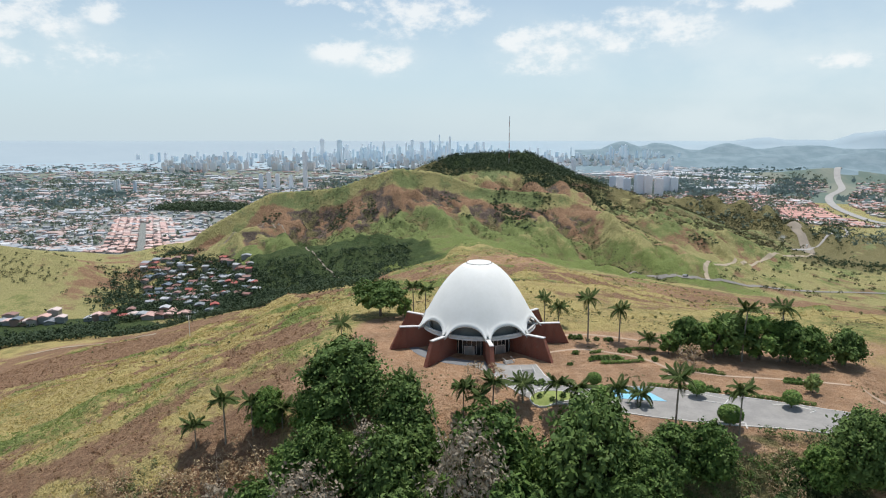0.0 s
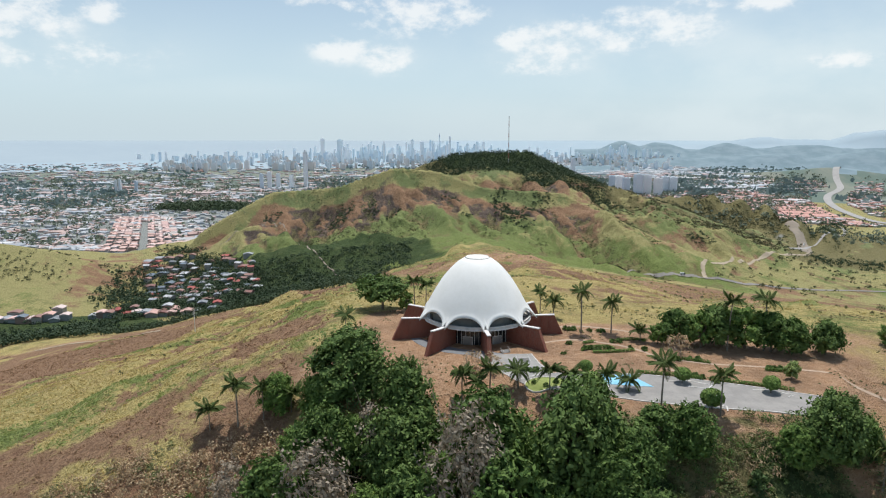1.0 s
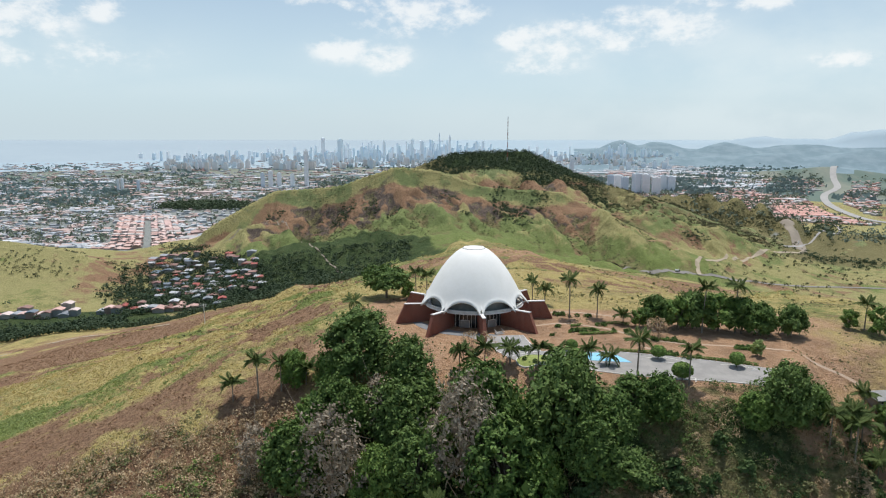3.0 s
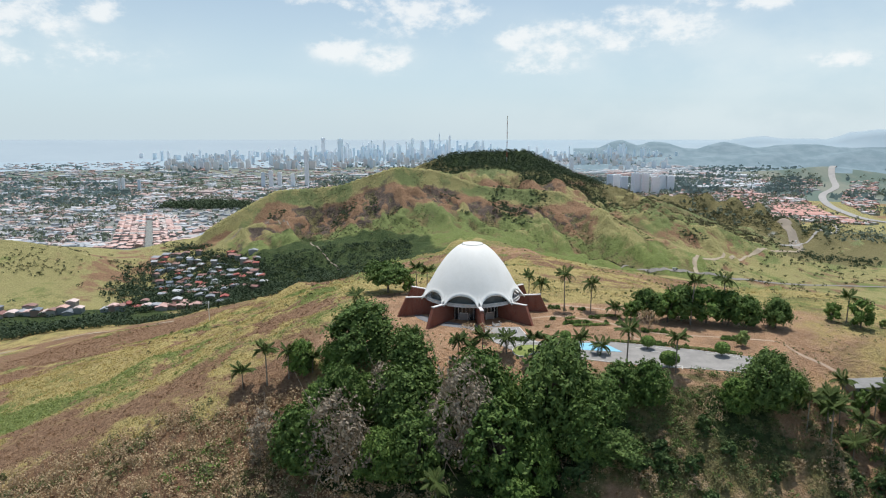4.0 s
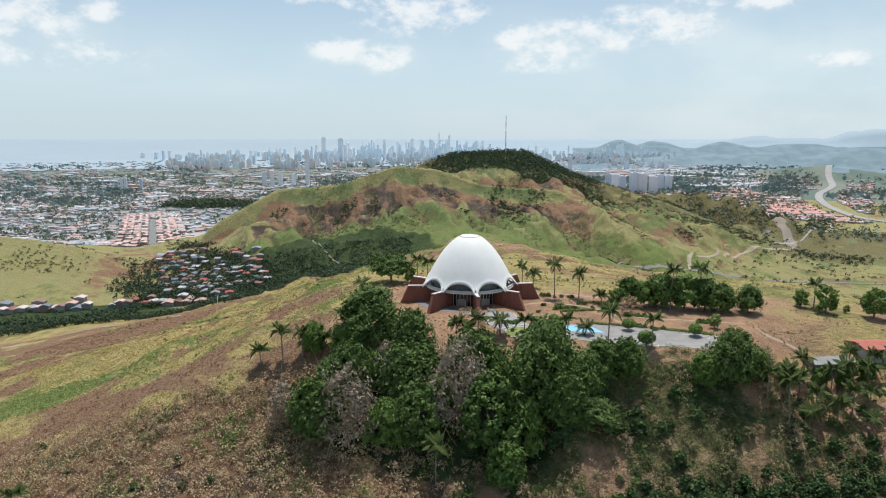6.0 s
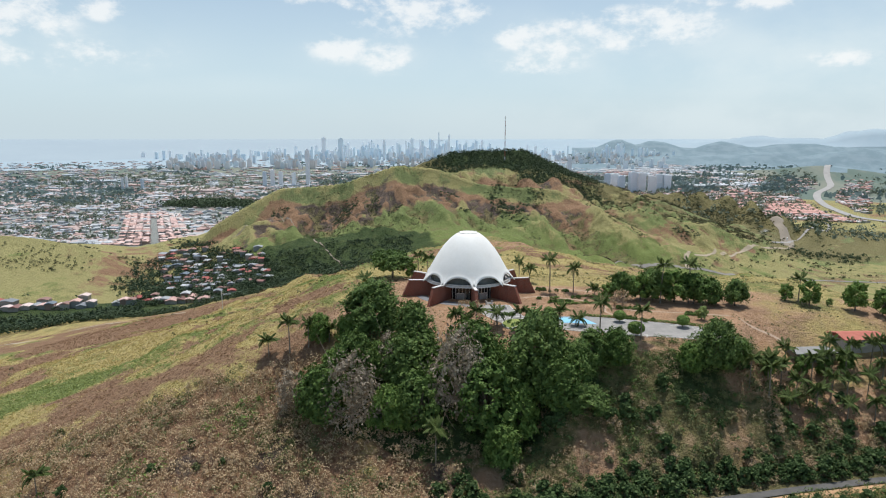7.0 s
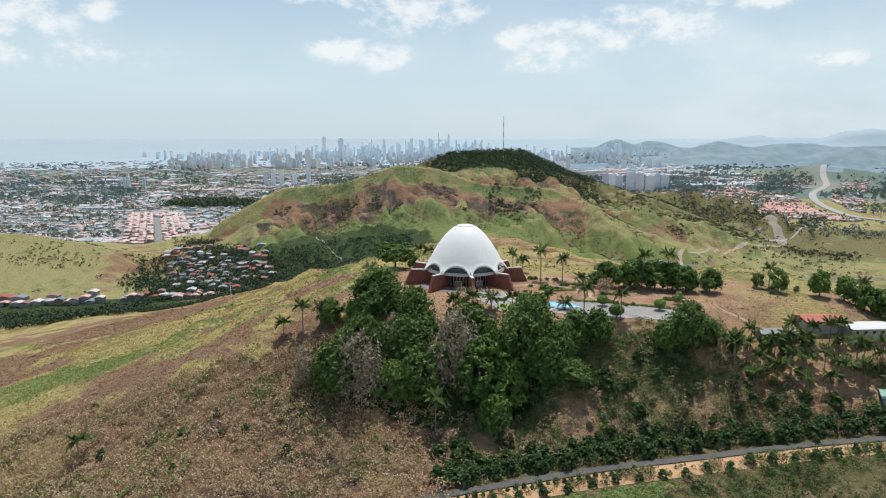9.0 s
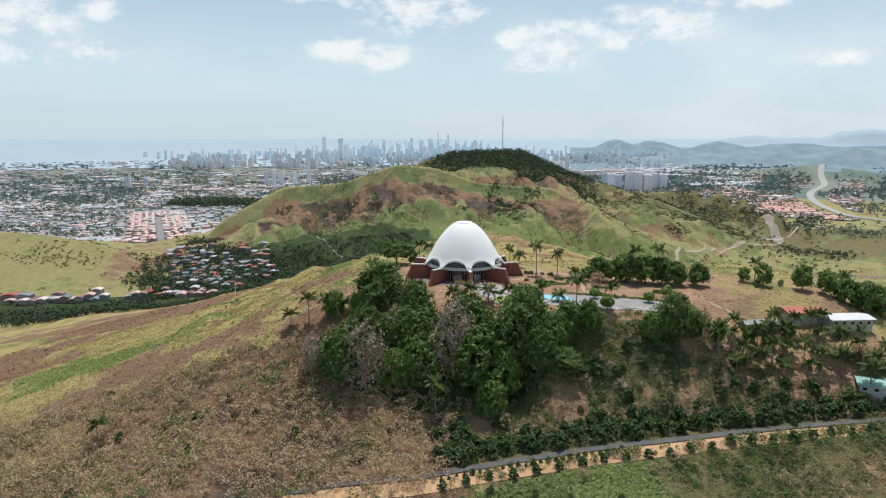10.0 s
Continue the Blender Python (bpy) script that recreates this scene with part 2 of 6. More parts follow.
def brick_material():
    m = Nodes("red_brick", 0.85, 0, 0.2)
    n = m.t.nodes.new("ShaderNodeTexBrick")
    for k, v in (("Scale", 1.0), ("Mortar Size", 0.012), ("Brick Width", 0.25), ("Row Height", 0.08)):
        n.inputs[k].default_value = v
    n.inputs["Color1"].default_value, n.inputs["Color2"].default_value, n.inputs["Mortar"].default_value = (0.22, 0.066, 0.043, 1), (0.3, 0.098, 0.064, 1), (0.27, 0.16, 0.12, 1)
    p = m.node("TexCoord", 3)
    s = m.t.nodes.new("ShaderNodeSeparateXYZ")
    m.t.links.new(p, s.inputs[0])
    c = m.t.nodes.new("ShaderNodeCombineXYZ")
    m.t.links.new(m.math("ADD", s.outputs[0], s.outputs[1]), c.inputs[0]), m.t.links.new(s.outputs[2], c.inputs[1])
    m.t.links.new(c.outputs[0], n.inputs["Vector"])
    stain = m.noise(0.6, 5, 0.6, m.pos((1, 1, 0.3)))
    m.color(m.mix(m.ramp(stain, 0.45, 0.75, 0, 0.45), n.outputs[0], (0.11, 0.045, 0.035)))
    m.bump(n.outputs["Fac"], 0.3, -0.01)
    return m.mat


GROUND = ground_material()
BRICK = brick_material()
WHITE = plain("white_shell_paint", (0.89, 0.885, 0.84), (0.82, 0.815, 0.765), 0.12, 0.55, 0.1, 0.01)
COPING = plain("white_coping", (0.78, 0.76, 0.73), (0.62, 0.6, 0.57), 0.8, 0.6)
CONCRETE = plain("grey_paving", (0.36, 0.35, 0.33), (0.27, 0.265, 0.25), 0.35, 0.85)
ASPHALT = plain("worn_parking_concrete", (0.34, 0.325, 0.3), (0.25, 0.24, 0.225), 0.2, 0.9)
DARKROAD = plain("hill_asphalt", (0.085, 0.083, 0.08), (0.13, 0.125, 0.115), 0.3, 0.9)
DIRT = plain("dirt_track", (0.38, 0.31, 0.22), (0.45, 0.38, 0.28), 0.15, 0.95)
ORANGE_DIRT = plain("orange_dirt", (0.46, 0.28, 0.14), (0.54, 0.35, 0.2), 0.25, 0.95)
EARTH = plain("graded_earth", (0.33, 0.28, 0.22), (0.25, 0.215, 0.17), 0.06, 0.95)
PALE_ROAD = plain("pale_highway", (0.4, 0.385, 0.36), (0.33, 0.32, 0.3), 0.05, 0.9)
VALLEY_ROAD = plain("worn_valley_road", (0.3, 0.275, 0.24), (0.22, 0.21, 0.19), 0.05, 0.9)
POOL = plain("pale_blue_pool_floor", (0.2, 0.52, 0.72), (0.3, 0.6, 0.76), 0.3, 0.35)
PATH_SOIL = plain("trodden_path", (0.43, 0.31, 0.22), (0.5, 0.38, 0.28), 0.5, 0.95)
KERB = plain("pale_kerb", (0.74, 0.72, 0.68), (0.58, 0.56, 0.52), 1.5)
LAWN = plain("light_lawn", (0.2, 0.25, 0.07), (0.29, 0.33, 0.11), 0.8, 0.95)
BARK = plain("grey_bark", (0.16, 0.12, 0.085), (0.26, 0.21, 0.16), 2.0, 0.95, 0.5)
TWIG = plain("dry_twig", (0.36, 0.275, 0.2), (0.44, 0.35, 0.27), 1.0, 0.95)
PALM_BARK = plain("palm_bark", (0.3, 0.27, 0.22), (0.2, 0.17, 0.13), 1.2, 0.9, 0.4)
SHAFT = plain("palm_crownshaft", (0.16, 0.2, 0.06), (0.22, 0.24, 0.09), 1.5, 0.5)
FROND = leaf_material("palm_frond", (0.065, 0.105, 0.03), (0.11, 0.155, 0.045), (0.15, 0.185, 0.065))
LEAF_DARK = leaf_material("dark_leaf", (0.05, 0.1, 0.026), (0.125, 0.2, 0.048), (0.165, 0.225, 0.075), 0.06)
LEAF_MID = leaf_material("mid_leaf", (0.1, 0.18, 0.042), (0.22, 0.315, 0.08), (0.075, 0.13, 0.035), 0.07)
LEAF_LIGHT = leaf_material("light_leaf", (0.28, 0.36, 0.12), (0.42, 0.48, 0.2), (0.22, 0.29, 0.09), 0.25)
LEAF_DRY = leaf_material("dry_leaf", (0.4, 0.285, 0.165), (0.6, 0.47, 0.29), (0.28, 0.185, 0.1))
LEAF_OLIVE = leaf_material("olive_leaf", (0.115, 0.14, 0.055), (0.215, 0.225, 0.095), (0.27, 0.225, 0.125), 0.1)
# leaf of the plain's trees, lightened by haze in its colour
LEAF_HAZY = leaf_material("hazed_distant_leaf", (0.14, 0.175, 0.125), (0.18, 0.215, 0.15), (0.21, 0.245, 0.18))
# dark woodland leaf; its colour also carries cloud shade over gully and grove
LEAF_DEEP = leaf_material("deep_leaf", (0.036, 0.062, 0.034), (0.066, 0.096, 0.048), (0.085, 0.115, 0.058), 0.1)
LEAF_RUST = leaf_material("rusty_fern", (0.28, 0.165, 0.095), (0.42, 0.28, 0.165), (0.23, 0.135, 0.08), 0.25)
STRAW = leaf_material("straw_blade", (0.56, 0.45, 0.19), (0.46, 0.37, 0.15), (0.38, 0.34, 0.13), 0.3)
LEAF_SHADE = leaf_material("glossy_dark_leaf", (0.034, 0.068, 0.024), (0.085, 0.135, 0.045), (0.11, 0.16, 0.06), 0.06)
LEAF_BRUSH = leaf_material("brush_leaf", (0.075, 0.09, 0.042), (0.125, 0.135, 0.062), (0.15, 0.13, 0.075), 0.1)
LEAF_ASH = leaf_material("ashen_leaf", (0.24, 0.195, 0.14), (0.48, 0.41, 0.31), (0.15, 0.115, 0.08), 0.06)
GRASS = leaf_material("fresh_grass_blade", (0.22, 0.28, 0.085), (0.32, 0.37, 0.125), (0.38, 0.37, 0.15), 0.3)
GLASS = Nodes("dark_glass", 0.08, 0, 0.5).color((0.02, 0.025, 0.028)).mat
GREY_GLASS = plain("grey_clerestory_glass", (0.17, 0.18, 0.17), (0.12, 0.13, 0.125), 0.5, 0.22, 0.05, 0.01, spec=0.5)
# white beam greyed in colour for its shade under the arches
BEAM = plain("shaded_white_beam", (0.66, 0.65, 0.61), (0.5, 0.49, 0.46), 0.9, 0.7)
FLOORTILE = plain("porch_tile", (0.24, 0.25, 0.26), (0.17, 0.18, 0.19), 0.5, 0.5)
METAL = plain("galvanised_steel", (0.45, 0.46, 0.47), (0.34, 0.35, 0.36), 1.0, 0.45, 0.1, 0.01, 0.7)
# haze is painted into these far land, hill and sea colours
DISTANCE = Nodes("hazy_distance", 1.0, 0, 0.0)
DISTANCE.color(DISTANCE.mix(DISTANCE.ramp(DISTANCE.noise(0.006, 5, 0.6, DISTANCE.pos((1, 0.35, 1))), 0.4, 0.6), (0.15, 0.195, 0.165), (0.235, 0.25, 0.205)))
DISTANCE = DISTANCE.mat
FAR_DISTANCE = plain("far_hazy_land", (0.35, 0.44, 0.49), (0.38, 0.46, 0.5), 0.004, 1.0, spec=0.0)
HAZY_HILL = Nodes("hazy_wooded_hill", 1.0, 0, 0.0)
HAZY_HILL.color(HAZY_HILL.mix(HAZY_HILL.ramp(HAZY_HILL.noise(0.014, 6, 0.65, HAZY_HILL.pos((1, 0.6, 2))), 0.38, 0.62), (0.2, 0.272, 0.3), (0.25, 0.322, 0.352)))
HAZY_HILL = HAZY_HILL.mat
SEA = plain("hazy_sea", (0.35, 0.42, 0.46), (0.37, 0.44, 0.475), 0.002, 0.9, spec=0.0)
# pale blue haze put into the colours of these far towers
TOWER = object_material("hazed_tower_paint", [(0.74, 0.79, 0.83), (0.6, 0.67, 0.74), (0.86, 0.87, 0.87), (0.55, 0.63, 0.7), (0.78, 0.79, 0.8)], 0.6, 0.12)
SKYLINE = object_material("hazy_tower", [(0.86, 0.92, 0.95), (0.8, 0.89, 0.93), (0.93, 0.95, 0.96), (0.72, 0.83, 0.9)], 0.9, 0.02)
# haze over the town put into pale, low-contrast roof colours
ROOFS = island_material("town_roofs", [(0.42, 0.42, 0.41), (0.46, 0.33, 0.29), (0.44, 0.46, 0.47), (0.48, 0.36, 0.32), (0.36, 0.39, 0.41), (0.6, 0.61, 0.61), (0.5, 0.41, 0.37), (0.4, 0.44, 0.47), (0.32, 0.34, 0.36), (0.55, 0.44, 0.4), (0.46, 0.31, 0.27)])
# far roofs and leaves, paler still with painted haze
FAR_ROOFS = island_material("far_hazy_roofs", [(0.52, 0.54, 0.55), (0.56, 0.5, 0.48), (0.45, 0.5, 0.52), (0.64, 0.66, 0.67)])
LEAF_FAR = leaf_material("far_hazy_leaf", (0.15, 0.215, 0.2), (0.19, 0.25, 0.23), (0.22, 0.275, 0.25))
# far blocks, with haze put into their pale colours
MID_RISE = island_material("hazed_mid_rise_paint", [(0.7, 0.77, 0.8), (0.78, 0.8, 0.8), (0.62, 0.7, 0.75), (0.72, 0.68, 0.64)])
SALMON = island_material("salmon_roofs", [(0.54, 0.3, 0.25), (0.56, 0.36, 0.31), (0.42, 0.4, 0.39), (0.5, 0.27, 0.23), (0.58, 0.56, 0.55), (0.34, 0.33, 0.32), (0.52, 0.33, 0.29)])
# roofs and walls darkened in colour for cloud shade over the settlement
HOUSE_ROOF = object_material("house_roof", [(0.36, 0.09, 0.07), (0.22, 0.24, 0.26), (0.5, 0.51, 0.52), (0.24, 0.12, 0.1), (0.16, 0.2, 0.24), (0.3, 0.17, 0.14), (0.34, 0.36, 0.38)], 0.6, 0.45)
HOUSE_WALL = object_material("house_wall", [(0.36, 0.33, 0.29), (0.27, 0.29, 0.28), (0.42, 0.39, 0.35), (0.3, 0.21, 0.17)], 0.85, 0.5)
PINK_BLOCKS = island_material("pink_blocks", [(0.62, 0.4, 0.34), (0.68, 0.47, 0.42), (0.6, 0.54, 0.5), (0.66, 0.5, 0.45)])
SALMON_BAR = island_material("salmon_bars", [(0.58, 0.3, 0.24), (0.62, 0.35, 0.29), (0.54, 0.27, 0.22)])
PINK_ROOF = object_material("pink_roof", [(0.62, 0.4, 0.34), (0.68, 0.47, 0.42), (0.56, 0.36, 0.31), (0.66, 0.54, 0.5), (0.58, 0.42, 0.37)], 0.8, 0.3)


# ---------------------------------------------------------------- mesh helpers
def mesh_object(name, verts, faces, mat, parent=None, label="", smooth=False):
    me = bpy.data.meshes.new(name)
    me.from_pydata(verts, [], faces)
    me.materials.append(mat)
    if smooth:
        me.shade_smooth()
    ob = new(name, me)
    ob.parent = parent
    if label:
        ob["label"] = label
    return ob


def part(name, bm, mat, parent, label="", smooth=False):
    me = bpy.data.meshes.new(name)
    bm.normal_update()
    bm.to_mesh(me)
    bm.free()
    me.materials.append(mat)
    if smooth:
        me.shade_smooth()
    ob = new(name, me)
    ob.parent = parent
    if label:
        ob["label"] = label
    return ob


def box(bm, x0, x1, y0, y1, z0, z1, bevel=0.0):
    """A box, joined into bm."""
    r = bmesh.ops.create_cube(bm, size=1, matrix=Matrix.Translation(((x0 + x1) / 2, (y0 + y1) / 2, (z0 + z1) / 2)) @ Matrix.Diagonal((x1 - x0, y1 - y0, z1 - z0, 1)))
    if bevel:
        es = list({e for v in r["verts"] for e in v.link_edges})
        bmesh.ops.bevel(bm, geom=es, offset=bevel, segments=1, affect="EDGES")
    return bm


def tube(points, radii, sides=7):
    """Verts and faces of a tapered limb through points."""
    verts, faces = [], []
    pts = [Vector(p) for p in points]
    for i, (p, r) in enumerate(zip(pts, radii)):
        d = (pts[min(i + 1, len(pts) - 1)] - pts[max(i - 1, 0)]).normalized()
        a = d.orthogonal().normalized()
        b = d.cross(a)
        verts += [tuple(p + r * (math.cos(k * math.tau / sides) * a + math.sin(k * math.tau / sides) * b)) for k in range(sides)]
    for i in range(len(pts) - 1):
        for k in range(sides):
            faces.append((i * sides + k, i * sides + (k + 1) % sides, (i + 1) * sides + (k + 1) % sides, (i + 1) * sides + k))
    n = len(pts) * sides
    faces.append(tuple(range(n - sides, n)))
    return verts, faces


def joined(pieces):
    verts, faces = [], []
    for v, f in pieces:
        o = len(verts)
        verts += v
        faces += [tuple(i + o for i in q) for q in f]
    return verts, faces


def quads_mesh(name, corners, mat):
    """A mesh of loose four-cornered leaves; corners: array of n x 4 x 3."""
    n = len(corners)
    me = bpy.data.meshes.new(name)
    me.vertices.add(n * 4), me.loops.add(n * 4), me.polygons.add(n)
    me.vertices.foreach_set("co", np.ascontiguousarray(corners, dtype=np.float32).ravel())
    me.loops.foreach_set("vertex_index", np.arange(n * 4, dtype=np.int32))
    me.polygons.foreach_set("loop_start", np.arange(0, n * 4, 4, dtype=np.int32))
    me.materials.append(mat)
    me.update(calc_edges=True)
    return me


def leaves(rng, centres, out, size, droop=0.3, long=1.7):
    """Leaf quads at centres, each facing roughly along out."""
    n = len(centres)
    nrm = out + np.array([0, 0, 0.35]) + rng.normal(0, 0.48, (n, 3))
    nrm /= np.linalg.norm(nrm, axis=1, keepdims=True) + 1e-9
    a = np.cross(nrm, rng.normal(0, 1, (n, 3)))
    a /= np.linalg.norm(a, axis=1, keepdims=True) + 1e-9
    a[:, 2] -= droop * rng.random(n)
    b = np.cross(nrm, a)
    s = (size * rng.uniform(0.6, 1.35, n))[:, None]
    L, W = a * s * long / 2, b * s / 2
    return np.stack([centres - L, centres + 0.15 * L - W, centres + L, centres + 0.15 * L + W], axis=1)


# ---------------------------------------------------------------- the ground
def lattice(ix, iy, seed):
    h = np.sin(ix * 127.1 + iy * 311.7 + seed * 74.7) * 43758.5453
    return h - np.floor(h)


def vnoise(x, y, seed=0):
    ix, iy = np.floor(x), np.floor(y)
    fx, fy = x - ix, y - iy
    fx, fy = fx * fx * (3 - 2 * fx), fy * fy * (3 - 2 * fy)
    a, b = lattice(ix, iy, seed), lattice(ix + 1, iy, seed)
    c, d = lattice(ix, iy + 1, seed), lattice(ix + 1, iy + 1, seed)
    return (a * (1 - fx) + b * fx) * (1 - fy) + (c * (1 - fx) + d * fx) * fy - 0.5


def fbm(x, y, size, octaves=4, seed=0, gain=0.5):
    s, amp, out = 1.0 / size, 1.0, 0
    for o in range(octaves):
        out = out + amp * vnoise(x * s, y * s, seed + o)
        s, amp = s * 2.03, amp * gain
    return out


def step(a, b, v):
    t = np.clip((v - a) / (b - a), 0, 1)
    return t * t * (3 - 2 * t)


MIDWAY = (-11.5, -260.0, 67.8)      # middle of the flight; far distances shrink towards it
PLAIN = -165.0
NEAR_END, FAR_END = 2200.0, 4900.0


def plain_z(x, y):
    """The coastal plain: level as far as NEAR_END, then drawn together so that it reaches the horizon at FAR_END."""
    r = np.hypot(x - MIDWAY[0], y - MIDWAY[1])
    drop = MIDWAY[2] - PLAIN
    inv = np.where(r < NEAR_END, 1 / NEAR_END, np.clip((FAR_END - r) / (FAR_END - NEAR_END), 1e-4, 1) ** ((FAR_END - NEAR_END) / NEAR_END) / NEAR_END)
    return np.where(r < NEAR_END, PLAIN, MIDWAY[2] - drop * inv * np.maximum(r, NEAR_END))


def far_place(px_tan, true_r):
    """Plan place and scale of a thing that is true_r metres off at a bearing (tangent from +y)."""
    r = true_r
    if true_r > NEAR_END:
        r = FAR_END - (FAR_END - NEAR_END) * (NEAR_END / true_r) ** (NEAR_END / (FAR_END - NEAR_END))
    d = math.hypot(px_tan, 1)
    return MIDWAY[0] + px_tan / d * r, MIDWAY[1] + r / d, r / true_r


def ridge(x, y, line, face, foot, fall):
    """Height of a ridge: a crest line (x, y, z), a steep upper face of that height, its foot length and the lower slope."""
    best = np.full(np.shape(x), -1e4)
    for (ax, ay, az), (bx, by, bz) in zip(line, line[1:]):
        dx, dy = bx - ax, by - ay
        t = np.clip(((x - ax) * dx + (y - ay) * dy) / (dx * dx + dy * dy), 0, 1)
        d = np.hypot(x - ax - t * dx, y - ay - t * dy)
        best = np.maximum(best, az + t * (bz - az) - face * (1 - np.exp(-d / foot)) - fall * d)
    return best


def crest_distance(x, y, line):
    """Plan distance from a crest line."""
    best = np.full(np.shape(x), 1e4)
    for (ax, ay, az), (bx, by, bz) in zip(line, line[1:]):
        dx, dy = bx - ax, by - ay
        t = np.clip(((x - ax) * dx + (y - ay) * dy) / (dx * dx + dy * dy), 0, 1)
        best = np.minimum(best, np.hypot(x - ax - t * dx, y - ay - t * dy))
    return best


def flutes(x, y):
    """Gullies that run down the face of the far hill."""
    return np.abs(fbm(x + 0.25 * y, y * 0.34, 88, 4, 91))


def soft_max(k, *zs):
    m = zs[0]
    for z in zs[1:]:
        m = np.maximum(m, z)
    return m + k * np.log(sum(np.exp((z - m) / k) for z in zs))


HILL = [(-455, 925, -92), (-351, 1044, -34), (-214, 1024, -21), (-103, 1004, 18), (-27, 1024, 9), (69, 1000, -22), (215, 974, -28), (284, 914, -78), (341, 874, -97), (400, 780, -135)]
WOODED = [(-66, 1174, 9), (10, 1190, 32), (83, 1194, 42), (170, 1194, 42), (258, 1194, 8), (300, 1154, -36)]
RIGHT = [(308, 1154, -46), (430, 1230, -52), (545, 1280, -58), (660, 1290, -66), (740, 1270, -84), (790, 1180, -135)]
MOUND = [(-900, 850, -100), (-720, 800, -103), (-590, 760, -110), (-490, 745, -138)]
SADDLE = [(20, 40, -6), (60, 300, -34), (60, 560, -70), (20, 760, -76), (-40, 900, -50)]
SKIRT = [(-250, 900, -80), (-150, 830, -74), (60, 820, -74), (220, 830, -92), (330, 780, -118)]
HIGHWAY = [(1330, 1380, 0), (1241, 1577, 0), (1273, 1768, 0), (1354, 2006, 0), (1472, 2227, 0), (1637, 2419, 0), (1775, 2686, 0), (1860, 2800, 0)]
HILLOCK = [(-420, 845, -126), (-390, 868, -97), (-364, 888, -83), (-343, 895, -78), (-292, 848, -93), (-232, 785, -114), (-190, 722, -131)]
SHOULDER = [(255, 915, -52), (279, 870, -60), (298, 840, -77), (315, 810, -78), (346, 780, -92), (368, 755, -108), (383, 715, -128)]
SPUR = [(-410, 405, -146), (-360, 415, -128), (-267, 420, -103), (-225, 432, -103), (-180, 440, -112)]
BEHIND_KNOLL = [(-445, 900, 0), (-395, 925, 0), (-345, 940, 0), (-290, 905, 0), (-236, 850, 0)]
BEHIND_SHOULDER = [(292, 940, 0), (330, 890, 0), (362, 840, 0), (400, 790, 0)]


def hill_road_y(x):
    return np.interp(x, [-60, -19, -8, 11, 40, 60, 93, 114, 148, 230], [-134, -129.5, -127, -123.5, -118.5, -115, -108.5, -105, -101, -95])


def hill_road_z(x):
    """Even grade of the hill road."""
    return np.interp(x, [-60, -19, 11, 40, 75, 114, 148, 175, 200, 230], [-40.9, -39.6, -37.4, -35.3, -33.8, -32.6, -31.8, -33.0, -38.6, -46.2])


def brown_streak(x, y):
    """Long patches of brown fern along the flank; negative where the fern grows."""
    u, v = x * 0.86 + y * 0.5, -x * 0.5 + y * 0.86
    return fbm(u / 1.2 + 300, v + 26 * fbm(x, y, 60, 4, 86), 58, 6, 83, 0.6)


def green_streak(x, y):
    """Long patches of green grass along the flank; positive where it grows."""
    u, v = x * 0.86 + y * 0.5, -x * 0.5 + y * 0.86
    return fbm(u / 1.2, v + 26 * fbm(x, y, 60, 4, 86), 50, 6, 71, 0.62)


def shaded_green(x, y):
    """Dense undergrowth in the gully below the far hill and round the settlement, darkened for cloud shade."""
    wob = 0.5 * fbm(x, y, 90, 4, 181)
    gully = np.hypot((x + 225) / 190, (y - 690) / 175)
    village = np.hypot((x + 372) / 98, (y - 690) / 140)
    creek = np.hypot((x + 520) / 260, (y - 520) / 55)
    # dark floor under the bank trees, their shade put into the colour
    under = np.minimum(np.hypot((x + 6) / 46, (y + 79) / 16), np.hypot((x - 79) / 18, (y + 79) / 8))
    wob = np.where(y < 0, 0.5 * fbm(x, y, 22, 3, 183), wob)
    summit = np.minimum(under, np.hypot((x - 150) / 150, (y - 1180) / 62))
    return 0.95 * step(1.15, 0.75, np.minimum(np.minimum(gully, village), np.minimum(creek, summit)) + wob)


def bank_soil(x, y):
    """Bare orange soil showing on the steep bank."""
    bare = 0.04 + 0.9 * fbm(x, y, 16, 4, 161)
    for cx, cy, rx, ry in ((35, -102, 9, 6), (100, -80, 14, 4), (-23, -109, 10, 5), (136, -80, 24, 9), (62, -72, 10, 3), (-44, -104, 8, 6), (4, -101, 5, 4)):
        bare = np.maximum(bare, 1.05 * np.exp(-((x - cx) / rx) ** 2 - ((y - cy) / ry) ** 2) + 0.7 * fbm(x, y, 9, 3, 165))
    return bare * step(-62, -74, y) * step(-60, -30, x) * step(-150, -130, y) * step(-14, 4, x + 60 * step(-92, -98, y))


